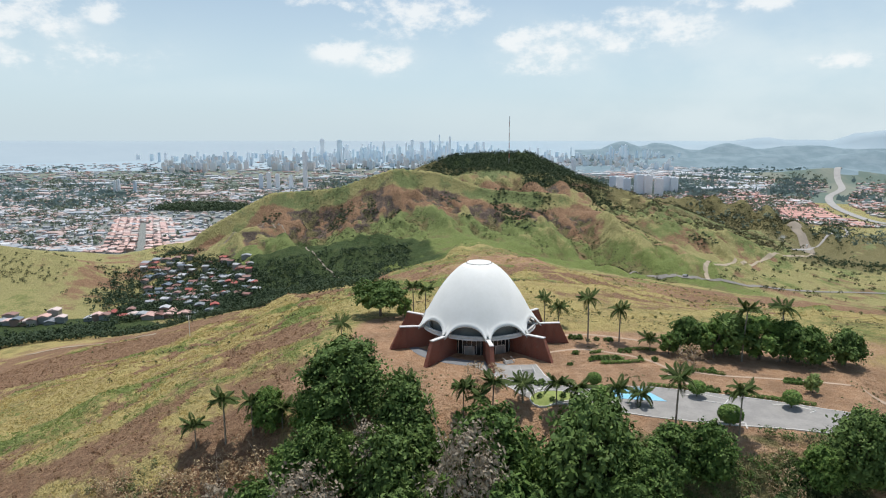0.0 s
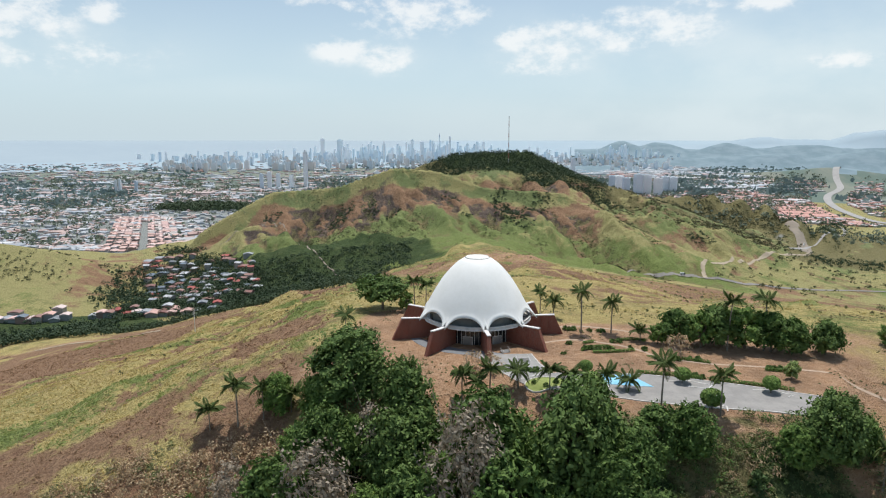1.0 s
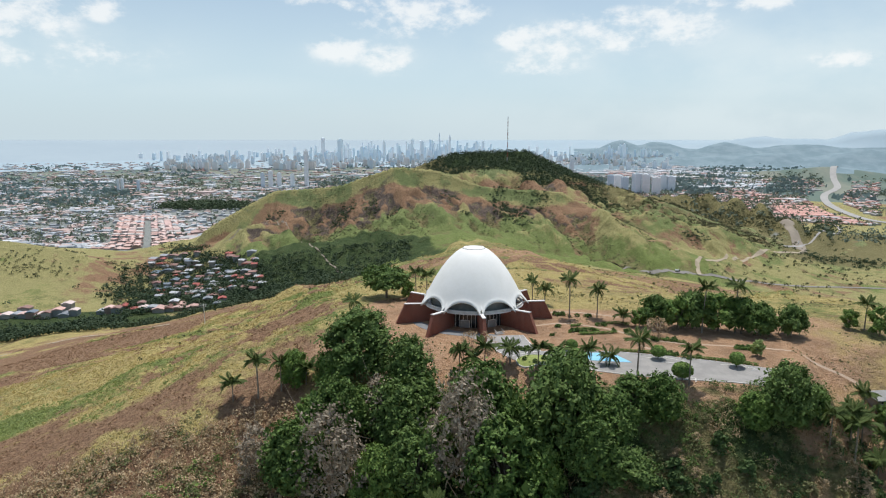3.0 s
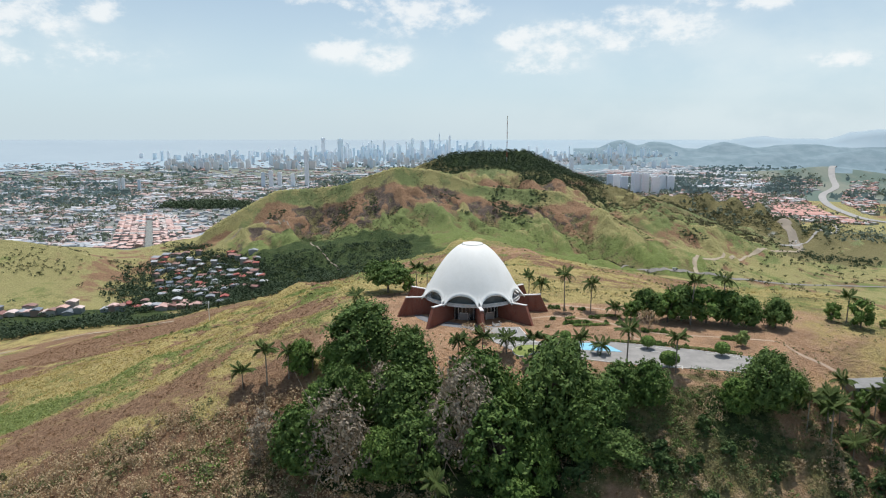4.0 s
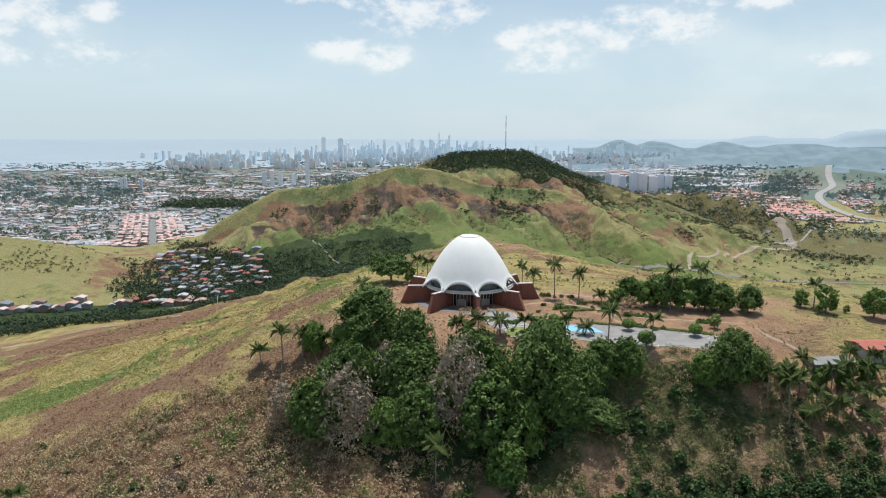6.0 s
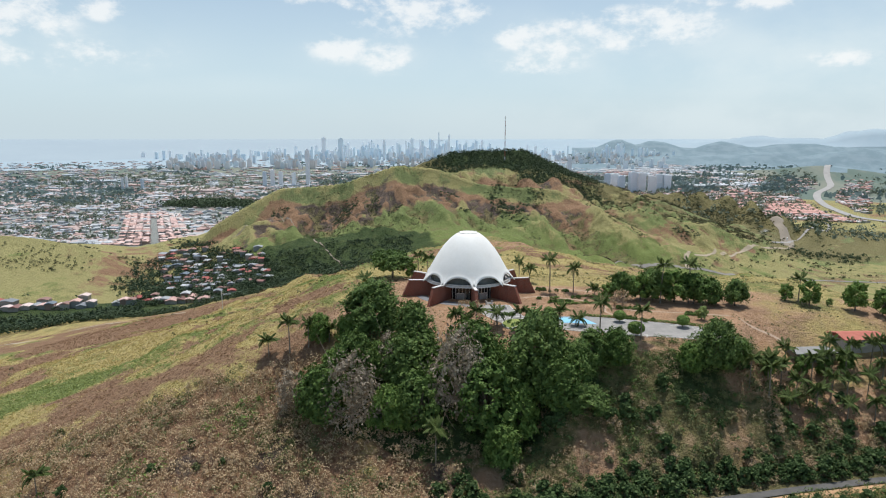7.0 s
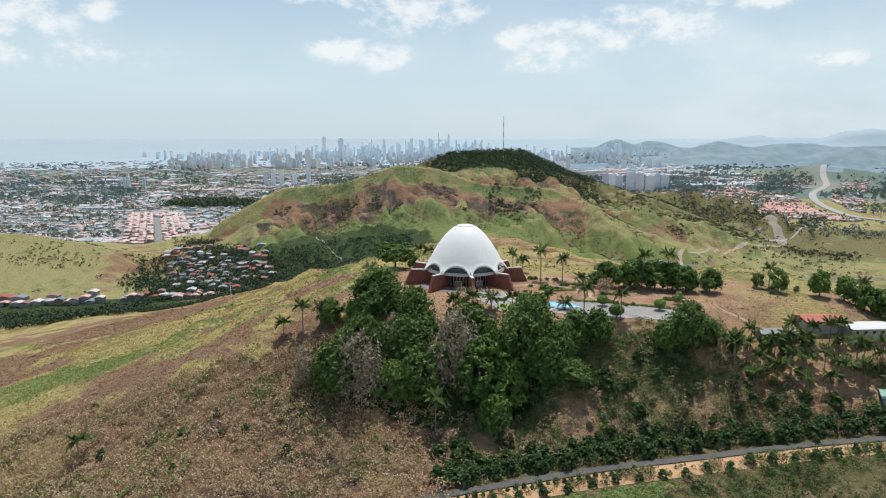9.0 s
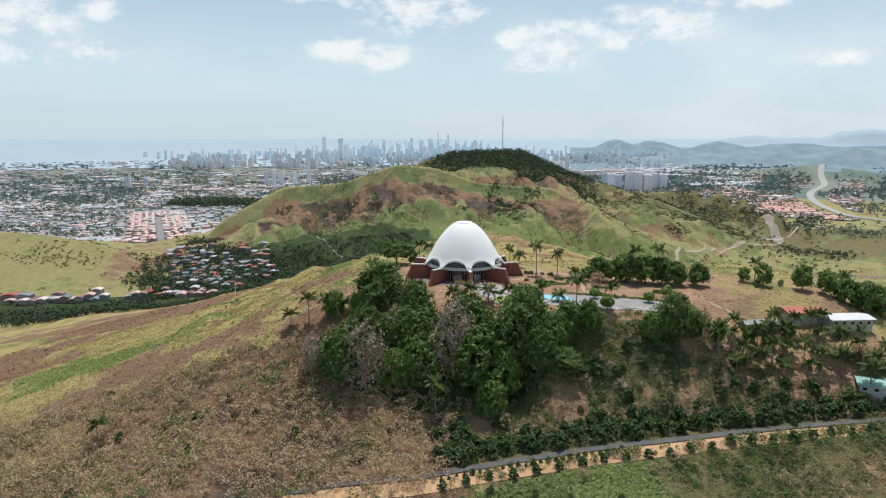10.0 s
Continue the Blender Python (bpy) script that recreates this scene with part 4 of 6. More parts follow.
def build_temple():
    temple = tagged(new("temple"), "white parabolic dome temple on nine red brick buttresses", "temple")
    shell = mesh_object("dome", *dome_mesh(), WHITE, temple, "smooth white concrete dome shell with scalloped arches", smooth=True)
    thick = shell.modifiers.new("thickness", "SOLIDIFY")
    thick.thickness, thick.offset = 0.35, -1
    cap = mesh_object("dome_cap", *dome_cap(), WHITE, temple, "white domed cap inside a raised ring", smooth=True)
    # grey band added to draw the dark groove line round the cap
    verts, faces, n = [], [], 72
    for r, z in ((4.3, 27.3), (4.3, 27.46), (4.02, 27.5), (4.02, 27.4)):
        verts += [around(360 * k / n, r, z) for k in range(n)]
    for i in range(3):
        faces += [(i * n + k, i * n + (k + 1) % n, (i + 1) * n + (k + 1) % n, (i + 1) * n + k) for k in range(n)]
    mesh_object("cap_groove_band", verts, faces, CONCRETE, cap, "grey band drawing the dark groove round the cap")
    # brick buttress, built along -y and turned into place
    w = 0.6
    prof = [(12.0, 0 - 1.5), (30.5, -1.5), (30.5, 0.0), (27.0, 7.35), (21.0, 7.0), (12.0, 5.4)]
    bm = bmesh.new()
    a = [bm.verts.new((-w, -r, z)) for r, z in prof]
    b = [bm.verts.new((w, -r, z)) for r, z in prof]
    bm.faces.new(a), bm.faces.new(b[::-1])
    for i in range(len(prof)):
        k = (i + 1) % len(prof)
        bm.faces.new((a[k], a[i], b[i], b[k]))
    bmesh.ops.recalc_face_normals(bm, faces=bm.faces)
    bm2 = bmesh.new()
    cop = [(27.12, 7.34), (21.0, 6.98), (17.0, 6.6), (17.0, 6.85), (21.0, 7.3), (27.1, 7.62)]
    a = [bm2.verts.new((-w - 0.05, -r, z)) for r, z in cop]
    b = [bm2.verts.new((w + 0.05, -r, z)) for r, z in cop]
    bm2.faces.new(a), bm2.faces.new(b[::-1])
    for i in range(len(cop)):
        k = (i + 1) % len(cop)
        bm2.faces.new((a[k], a[i], b[i], b[k]))
    bmesh.ops.recalc_face_normals(bm2, faces=bm2.faces)
    first = part("buttress", bm, BRICK, temple, "red brick buttress wall with a sloping end")
    coping = part("coping", bm2, COPING, first, "white coping")
    for i, phi in enumerate(PHI):
        if i == 0:
            first.matrix_basis = pose(0, 0, 0, 0, 0, phi)
            continue
        o, c = first.copy(), coping.copy()
        scene.collection.objects.link(o), scene.collection.objects.link(c)
        c.parent = o
        o.matrix_basis = pose(0, 0, 0, 0, 0, phi)
    # ring beam, clerestory glass, lower glass with mullions and a door, bay by bay
    def arc(name, r0, r1, z0, z1, span, mat, parent, label="", n=12):
        verts, faces = [], []
        for k in range(n + 1):
            q = -span + 2 * span * k / n
            verts += [around(q, r0, z0), around(q, r1, z0), around(q, r1, z1), around(q, r0, z1)]
        for k in range(n):
            o = k * 4
            faces += [(o + m, o + (m + 1) % 4, o + 4 + (m + 1) % 4, o + 4 + m) for m in range(4)]
        faces += [(0, 3, 2, 1), tuple(n * 4 + m for m in (0, 1, 2, 3))]
        return mesh_object(name, verts, faces, mat, parent, label)

    bay = new("bay")
    bay.parent = temple
    arc("ring_beam", 18.1, 18.85, 6.4, 7.6, 17.9, BEAM, bay, "curved white concrete beam")
    arc("beam_lip", 18.85, 19.05, 6.4, 6.75, 17.9, COPING, bay)
    arc("clerestory_pane", 16.5, 16.6, 6.54, 11.2, 18.5, GREY_GLASS, bay, "dark clerestory glass under the arch")
    arc("porch_soffit", 14.2, 18.1, 6.4, 6.52, 18.0, COPING, bay)
    arc("glass_front", 14.0, 14.12, 0.2, 6.4, 17.5, GLASS, bay, "dark glazed front")
    for q in (-15, -9, -3, 3, 9, 15):
        bm = bmesh.new()
        box(bm, -0.08, 0.08, -14.3, -14.0, 0.2, 6.4)
        o = part("mullion", bm, COPING, bay)
        o.matrix_basis = pose(0, 0, 0, 0, 0, q)
    bm = bmesh.new()
    box(bm, -1.7, 1.7, -14.5, -14.15, 2.9, 3.1), box(bm, -1.7, -1.5, -14.5, -14.15, 0.2, 2.9), box(bm, 1.5, 1.7, -14.5, -14.15, 0.2, 2.9)
    part("door_frame", bm, COPING, bay, "pale door frame")
    bm = bmesh.new()
    box(bm, -1.5, 1.5, -14.42, -14.25, 0.25, 2.9, 0.03)
    part("door", bm, METAL, bay, "grey double door")
    bay.matrix_basis = pose(0, 0, 0, 0, 0, FRONT + 20)
    for i in range(1, 9):
        o = copy_thing(bay, pose(0, 0, 0, 0, 0, FRONT + 20 + 40 * i))
        o.parent = temple
    # round floor with a step
    verts, faces, n = [], [], 90
    for r, z in ((0.1, 0.2), (24.0, 0.2), (24.0, 0.05), (24.6, 0.05), (24.6, -1.0)):
        verts += [around(360 * k / n, r, z) for k in range(n)]
    for i in range(4):
        faces += [(i * n + k, i * n + (k + 1) % n, (i + 1) * n + (k + 1) % n, (i + 1) * n + k) for k in range(n)]
    mesh_object("temple_floor", verts, faces, FLOORTILE, temple, "grey tiled round floor")
    return temple


build_temple()


# ---------------------------------------------------------------- court, parking and paths
def slab(name, outline, mat, label, lift=0.08, category="pavement", top=None, cell=2.0):
    """A paved area: a grid cut to an outline that lies on the ground, with a skirt."""
    bm = bmesh.new()
    vs = [bm.verts.new((x, y, 0)) for x, y in outline]
    bm.faces.new(vs)
    x0, x1 = min(p[0] for p in outline), max(p[0] for p in outline)
    y0, y1 = min(p[1] for p in outline), max(p[1] for p in outline)
    for axis, lo, hi in ((0, x0, x1), (1, y0, y1)):
        v = lo + cell
        while v < hi:
            co, no = [0, 0, 0], [0, 0, 0]
            co[axis], no[axis] = v, 1
            bmesh.ops.bisect_plane(bm, geom=bm.verts[:] + bm.edges[:] + bm.faces[:], plane_co=co, plane_no=no)
            v += cell
    for v in bm.verts:
        v.co.z = float(ground_z(v.co.x, v.co.y)) + lift
    r = bmesh.ops.extrude_edge_only(bm, edges=[e for e in bm.edges if e.is_boundary])
    for v in r["geom"]:
        if isinstance(v, bmesh.types.BMVert):
            v.co.z -= lift + 0.3
    bmesh.ops.recalc_face_normals(bm, faces=bm.faces)
    ob = part(name, bm, mat, None)
    return tagged(ob, label, category, kind="structure")


def kerb(line, label="pale concrete kerb along the parking area", w=0.35, h=0.22):
    pts = [Vector(p) for p in line]
    fine = []
    for a, b in zip(pts, pts[1:]):
        k = max(1, int((b - a).length / 1.5))
        fine += [a.lerp(b, i / k) for i in range(k)]
    fine.append(pts[-1])
    verts, faces = [], []
    for i, p in enumerate(fine):
        d = fine[min(i + 1, len(fine) - 1)] - fine[max(i - 1, 0)]
        nrm = Vector((-d.y, d.x)).normalized() * w / 2
        z = float(ground_z(p.x, p.y))
        verts += [(p.x - nrm.x, p.y - nrm.y, z - 0.2), (p.x - nrm.x * 0.8, p.y - nrm.y * 0.8, z + h), (p.x + nrm.x * 0.8, p.y + nrm.y * 0.8, z + h), (p.x + nrm.x, p.y + nrm.y, z - 0.2)]
        if i:
            o = i * 4
            faces += [(o - 4 + k, o - 4 + k + 1, o + k + 1, o + k) for k in range(3)]
    return tagged(mesh_object("kerb", verts, faces, KERB), label, "kerb", kind="structure")


PARKING = [(9, -44.5), (17, -40.5), (26, -39), (45, -40.5), (58, -44), (72, -49), (92, -58), (90, -71), (70, -66), (55, -63.5), (40, -59.5), (27, -54.5), (16, -50)]
slab("parking_area", PARKING, ASPHALT, "worn pale grey concrete parking area", 0.1)
slab("entrance_walk", [(-3, -24), (16, -23), (17.5, -32), (20, -40), (10, -45), (6, -40), (3, -32)], CONCRETE, "grey paved walk to the temple entrance", 0.16)
kerb([(9, -44.5), (17, -40.5), (26, -39), (45, -40.3), (58, -43.8), (72, -48.8), (92, -57.8)])
kerb([(16, -50), (27, -54.5), (40, -59.5), (55, -63.5), (70, -66), (90, -71)])
kerb([(28, -52), (30, -49), (34, -50), (33, -54), (28, -55)], "pale kerb round a planted island")
kerb([(52, -46), (58, -45.4), (63, -49), (61, -51.5), (56, -49.5)], "pale kerb round a planted island")
kerb([(52, -63), (55, -61), (61, -63), (60, -66)], "pale kerb round a planted island")
kerb([(73, -52), (78, -52.5), (82, -56), (80, -57)], "pale kerb round a planted island")
ribbon("garden_path", [(22, -12), (32, -9), (42, -12), (50, -17), (55, -25), (54, -33), (58, -39)], 1.1, PATH_SOIL, "pale winding garden path over red soil", 0.05, "path")
ribbon("garden_path", [(55, -25), (68, -31), (84, -34), (100, -38), (112, -44), (118, -50)], 1.1, PATH_SOIL, "pale winding garden path over red soil", 0.05, "path")
ribbon("garden_path", [(24.5, 2), (34, 6), (44, 5), (56, 0)], 1.4, PATH_SOIL, "pale winding garden path over red soil", 0.05, "path")
slab("pale_blue_pool", [(33.5, -41.2), (42.5, -41.0), (46.5, -50.0), (34.0, -48.0)], POOL, "shallow pale blue painted pool beside the parking", 0.17, "pool")

# ---------------------------------------------------------------- plants
def tree_thing(name, seed, height, spread, crown_z, leaf, mat, count, label, lumps=9, bare=0.0, trunks=1, flat=0.75, long=1.7, droop=0.3):
    """A tree: forked tapered trunk and limbs, and a crown of many leaves gathered in uneven lumps."""
    rng = np.random.default_rng(seed)
    tree = tagged(new(name), label, "tree")
    pieces, tips = [], []
    r = (0.026 if bare < 0.5 else 0.011) * height
    forks = []
    for t in range(trunks):
        lean = rng.normal(0, 0.05 * height, 2)
        base = rng.normal(0, 0.25, 2) * (trunks > 1)
        fork = (base[0] + lean[0] * 0.4, base[1] + lean[1] * 0.4, height * (crown_z + 0.12))
        pieces.append(tube([(base[0], base[1], -1.2), (base[0] + lean[0] * 0.15, base[1] + lean[1] * 0.15, fork[2] * 0.5), fork], [r * 1.3, r, r * 0.75]))
        forks.append(fork)
    for k in range(lumps):
        u = (k + 0.5) / lumps
        wide = math.sqrt(max(0.05, 1 - (1.75 * u - 0.7) ** 2))
        a = k * 2.4 + rng.uniform(-0.5, 0.5)
        reach = spread * 0.68 * wide * rng.uniform(0.65, 1.1)
        tip = (math.cos(a) * reach, math.sin(a) * reach, height * (crown_z + (0.9 - crown_z) * u))
        fork = forks[k % len(forks)]
        mid = [(f + q) / 2 + rng.normal(0, 0.05) * spread for f, q in zip(fork, tip)]
        pieces.append(tube([fork, mid, tip], [r * 0.6, r * 0.35, r * 0.08], 4))
        tips.append(tip)
    tips.append((0, 0, height * 0.86))
    trunk = mesh_object("trunk", *joined(pieces), BARK if bare < 0.5 else TWIG, tree, smooth=True)
    tips = np.array(tips)
    which = rng.integers(0, len(tips), count)
    lump_r = spread * rng.uniform(0.2, 0.36, len(tips))
    d = rng.normal(0, 1, (count, 3))
    d /= np.linalg.norm(d, axis=1, keepdims=True)
    d[:, 2] = np.where(d[:, 2] < -0.5, -d[:, 2], d[:, 2])
    rad = lump_r[which] * (1.15 - 0.75 * rng.random(count))
    pts = tips[which] + d * rad[:, None] * np.array([1, 1, flat])
    pts += 0.3 * spread * np.stack([fbm(pts[:, 0] + 50 * k, pts[:, 2] + pts[:, 1], spread * 0.22, 2, k) for k in range(3)], axis=1)
    pts[:, 2] = np.maximum(pts[:, 2], 0.05 * height)
    cards = leaves(rng, pts, d, leaf, droop, long)
    # oversized inner leaves, added to block light and darken the crown's depth
    if bare < 0.5 and height > 3:
        inner = rng.integers(0, len(tips), max(count // 14, 8))
        e = rng.normal(0, 1, (len(inner), 3))
        e /= np.linalg.norm(e, axis=1, keepdims=True)
        deep = tips[inner] * np.array([0.92, 0.92, 0.96]) + e * (lump_r[inner] * rng.uniform(0.1, 0.62, len(inner)))[:, None]
        deep[:, 2] = np.maximum(deep[:, 2], 0.08 * height)
        cards = np.concatenate([cards, leaves(rng, deep, e, leaf * 3.6, 0.3, 1.5)])
    me = quads_mesh("crown", cards, mat)
    crown = new("crown", me)
    crown.parent = tree
    if bare >= 0.5:
        twigs = []
        for k in range(24):
            a = tips[rng.integers(0, len(tips))]
            b = a + rng.normal(0, 1, 3) * np.array([1, 1, 0.8]) * spread * 0.35
            twigs.append(tube([a, (a + b) / 2 + rng.normal(0, 0.1, 3), b], [0.07, 0.05, 0.02], 3))
        tagged(mesh_object("branchwork", *joined(twigs), TWIG, tree), "bare grey branchwork", kind="stuff")
    return tree


KEEP = {}


def place(kind, x, y, size=1.0, turn=None, sink=0.15, group="", label="", up=None):
    """Stand a copy of a kind of plant on the ground."""
    rng = random.Random(int(x * 131 + y * 977))
    z = float(ground_z(x, y)) - sink
    m = pose(x, y, z, 0, 0, rng.uniform(0, 360) if turn is None else turn) @ Matrix.Diagonal((size * rng.uniform(0.88, 1.15), size * rng.uniform(0.88, 1.15), up or size, 1))
    proto, used = KEEP[kind]
    if used:
        ob = copy_thing(proto, m)
    else:
        ob = proto
        ob.matrix_basis = m
        KEEP[kind] = (proto, True)
    return tagged(ob, label, group=group)


def keep(kind, ob):
    KEEP[kind] = (ob, False)


keep("broad", tree_thing("broadleaf_tree", 11, 20, 10.0, 0.1, 0.42, LEAF_DARK, 14000, "large dark green broadleaf tree with a rounded crown", 60))
keep("mango", tree_thing("broadleaf_tree", 12, 15, 7.0, 0.06, 0.36, LEAF_MID, 7600, "dense green broadleaf tree on the steep bank", 52, flat=1.0, long=1.9, droop=-0.8))
keep("bank", tree_thing("broadleaf_tree", 13, 16, 6.8, 0.06, 0.36, LEAF_DARK, 7600, "dense dark green tree on the steep bank", 52, flat=1.0, long=1.9, droop=-0.8))
keep("row", tree_thing("shade_tree", 14, 10.5, 6.6, 0.22, 0.44, LEAF_DARK, 5200, "dark green shade tree at the court's edge", 34, flat=0.7))
keep("umbrella", tree_thing("shade_tree", 24, 12.5, 9.0, 0.4, 0.46, LEAF_DARK, 6000, "spreading umbrella-shaped shade tree beside the temple", 34, flat=0.55))
keep("open", tree_thing("shade_tree", 15, 10, 4.8, 0.18, 0.42, LEAF_MID, 2600, "green garden tree with an open crown", 12))
keep("light", tree_thing("small_tree", 16, 5.5, 3.0, 0.25, 0.4, LEAF_LIGHT, 1000, "small light green tree on red soil", 8))
keep("dry", tree_thing("dry_tree", 17, 10, 5.2, 0.12, 0.4, LEAF_DRY, 620, "half bare tree with sparse dry leaves", 14, bare=1.0))
keep("ashen", tree_thing("dry_tree", 23, 11, 6.0, 0.1, 0.3, LEAF_ASH, 3000, "grey half bare tree with pale dry leaves", 34, bare=1.0, trunks=3, flat=0.9))
keep("olive", tree_thing("scrub_tree", 18, 6.5, 4.0, 0.08, 0.5, LEAF_OLIVE, 800, "olive green scrub tree on the slope", 12, trunks=2))
keep("bush", tree_thing("bush", 19, 3.8, 1.9, 0.06, 0.38, LEAF_SHADE, 520, "dark green bush beside the hill road", 9, trunks=2))
def globe_thing():
    """A shrub clipped to a ball on a short stem."""
    rng = np.random.default_rng(20)
    ob = tagged(new("clipped_shrub"), "round clipped green shrub on a short stem", "shrub")
    mesh_object("trunk", *tube([(0, 0, -0.5), (0.03, 0, 0.7), (0, 0, 1.6)], [0.1, 0.08, 0.06], 6), BARK, ob)
    d = rng.normal(0, 1, (1500, 3))
    d /= np.linalg.norm(d, axis=1, keepdims=True)
    pts = d * np.array([1.25, 1.25, 1.05]) * rng.uniform(0.9, 1.03, (1500, 1)) + np.array([0, 0, 1.75])
    new("crown", quads_mesh("crown", leaves(rng, pts, d, 0.2), LEAF_MID)).parent = ob
    return ob


keep("globe", globe_thing())
keep("hedge", tree_thing("garden_bush", 21, 1.5, 1.4, 0.06, 0.32, LEAF_DARK, 220, "low dark garden bush on red soil", 8, trunks=2))
keep("twiggy", tree_thing("dry_shrub", 22, 4.6, 3.4, 0.1, 0.2, LEAF_DRY, 600, "grey leafless shrub before the temple", 10, bare=1.0, trunks=2))


def frond_mesh(name, seed, length, droop, mat):
    """One feathered palm leaf: a bowed rib with two rows of hanging leaflets."""
    rng = np.random.default_rng(seed)
    quads, n = [], 20
    prev = None
    for i in range(n + 1):
        s = i / n
        out, z = length * s * (1 - 0.12 * s), length * (0.42 * s - droop * s * s)
        p = np.array([out, 0, z])
        if prev is not None:
            w = 0.05 * (1 - s) + 0.012
            quads.append([prev + (0, -w, 0), prev + (0, w, 0), p + (0, w, 0), p + (0, -w, 0)])
            ll = length * 0.26 * math.sin(math.pi * min(1, 0.12 + 0.86 * s)) ** 0.7
            for side in (-1, 1):
                for half in (0.0, 0.5):
                    q = prev + (p - prev) * half
                    tip = q + np.array([ll * 0.45, side * ll * 0.8, -ll * (0.42 + 0.25 * rng.random())])
                    mid = (q + tip) / 2 + np.array([0, 0, ll * 0.1])
                    quads.append([q, mid + (-0.12, 0, 0), tip, mid + (0.12, 0, 0)])
        prev = p
    return quads_mesh(name, np.array(quads), mat)


FROND_MESH = [frond_mesh("frond", 3, 4.9, 0.55, FROND), frond_mesh("frond", 4, 4.5, 0.95, FROND), frond_mesh("frond", 5, 4.4, 0.2, FROND)]


def palm_thing(name, height, fronds, seed, label, leaf=1.0, shaft=True, thick=0.2):
    rng = random.Random(seed)
    palm = tagged(new(name), label, "palm tree")
    lean = (rng.uniform(-0.03, 0.03) * height, rng.uniform(-0.03, 0.03) * height)
    pts = [(lean[0] * s * s, lean[1] * s * s, -0.6 + (height + 0.6) * s) for s in (0, 0.12, 0.4, 0.7, 1)]
    mesh_object("trunk", *tube(pts, [thick * 1.5, thick * 1.15, thick, thick * 0.95, thick * 0.8], 9), PALM_BARK, palm, smooth=True)
    top = (lean[0], lean[1], height)
    if shaft:
        mesh_object("crownshaft", *tube([top, (top[0], top[1], height + 0.7), (top[0], top[1], height + 1.5)], [thick * 0.85, thick * 0.95, thick * 0.3], 8), SHAFT, palm, "smooth green crownshaft", smooth=True)
        top = (top[0], top[1], height + 1.2)
    for i in range(fronds):
        o = new("frond", FROND_MESH[i % 3 if i > 2 else 2])
        o.parent = palm
        tilt = (-28 if i % 3 == 2 else -4 if i % 3 == 0 else 10) + rng.uniform(-10, 10)
        o.matrix_basis = pose(*top, 0, tilt, i * 137.5 + rng.uniform(-12, 12)) @ Matrix.Scale(leaf * rng.uniform(0.85, 1.12), 4)
    return palm


def palm(x, y, h, kind, label, group, leaf=1.0):
    """A palm of about that height to the middle of its crown."""
    size = round(h * 2) / 2
    key = f"{kind} {size}"
    if key not in KEEP:
        keep(key, palm_thing(kind, size - 1.0, 15, int(size * 10), label, leaf * (0.82 + 0.018 * size), True, 0.13 + 0.007 * size))
    return place(key, x, y, 1.0, group=group)


# palms round the temple, by the parking and on the left bank: plan place and height
for x, y, h in ((36.7, -1.6, 15.0), (47.4, -1.0, 11.5), (25.3, 18.9, 9.5), (30.1, 16.8, 7.0), (-23.9, 41.9, 11.5), (-19.1, 41.9, 10.0), (80.3, -19.3, 16.5), (92.2, -19.3, 17.0),
                (29.4, -64.0, 9.5), (44.1, -63.2, 12.0), (57.2, -68.0, 11.0), (-21.9, -54.8, 12.0), (-67.8, -54.4, 12.0), (-60.8, -54.1, 9.5), (141, -15, 10), (172, -33, 11)):
    palm(x, y, h, "royal_palm", "tall royal palm with a grey trunk and feathered crown", "royal palms", 1.0)
for x, y, h in ((-6.7, -52.5, 8.5), (-2.5, -53.5, 7.0), (1.0, -51.0, 8.5), (9.2, -47.8, 5.5), (17.5, -50.8, 6.0), (22.1, -53.8, 5.5), (-45.7, -4.0, 8.0), (-53.2, -54, 5.5), (55, -9.7, 4.0), (-76, -53.3, 6.5), (-13.5, -96, 12.5), (-140, -94, 9.0), (39.1, -51.7, 3.0)):
    palm(x, y, h, "garden_palm", "garden palm with a short trunk and arching leaves", "garden palms", 1.08)
for x, y, h in ((88, -84, 10), (93.6, -86, 11), (100, -74, 9.5), (106, -70, 9), (111, -62, 8.5), (117, -69, 10), (123, -66, 9), (129, -68.6, 10.5), (135, -62, 9), (140.6, -70.8, 9), (146.7, -72, 11), (153, -76, 10), (142, -62, 10), (158, -70, 10), (150.8, -89, 12), (164, -78, 10), (128, -60, 9), (147, -60, 9), (96, -80, 9), (103, -82, 8), (108, -76, 9), (113, -80, 8.5), (120, -76, 9), (126, -75, 8), (133, -75, 9), (138, -79, 8.5), (145, -80, 9), (121, -84, 7), (130, -84, 8), (157, -82, 9), (151, -70, 9), (162, -88, 10)):
    palm(x, y, h, "coconut_palm", "slender palm with drooping leaves below the court", "palms below the court", 1.0)

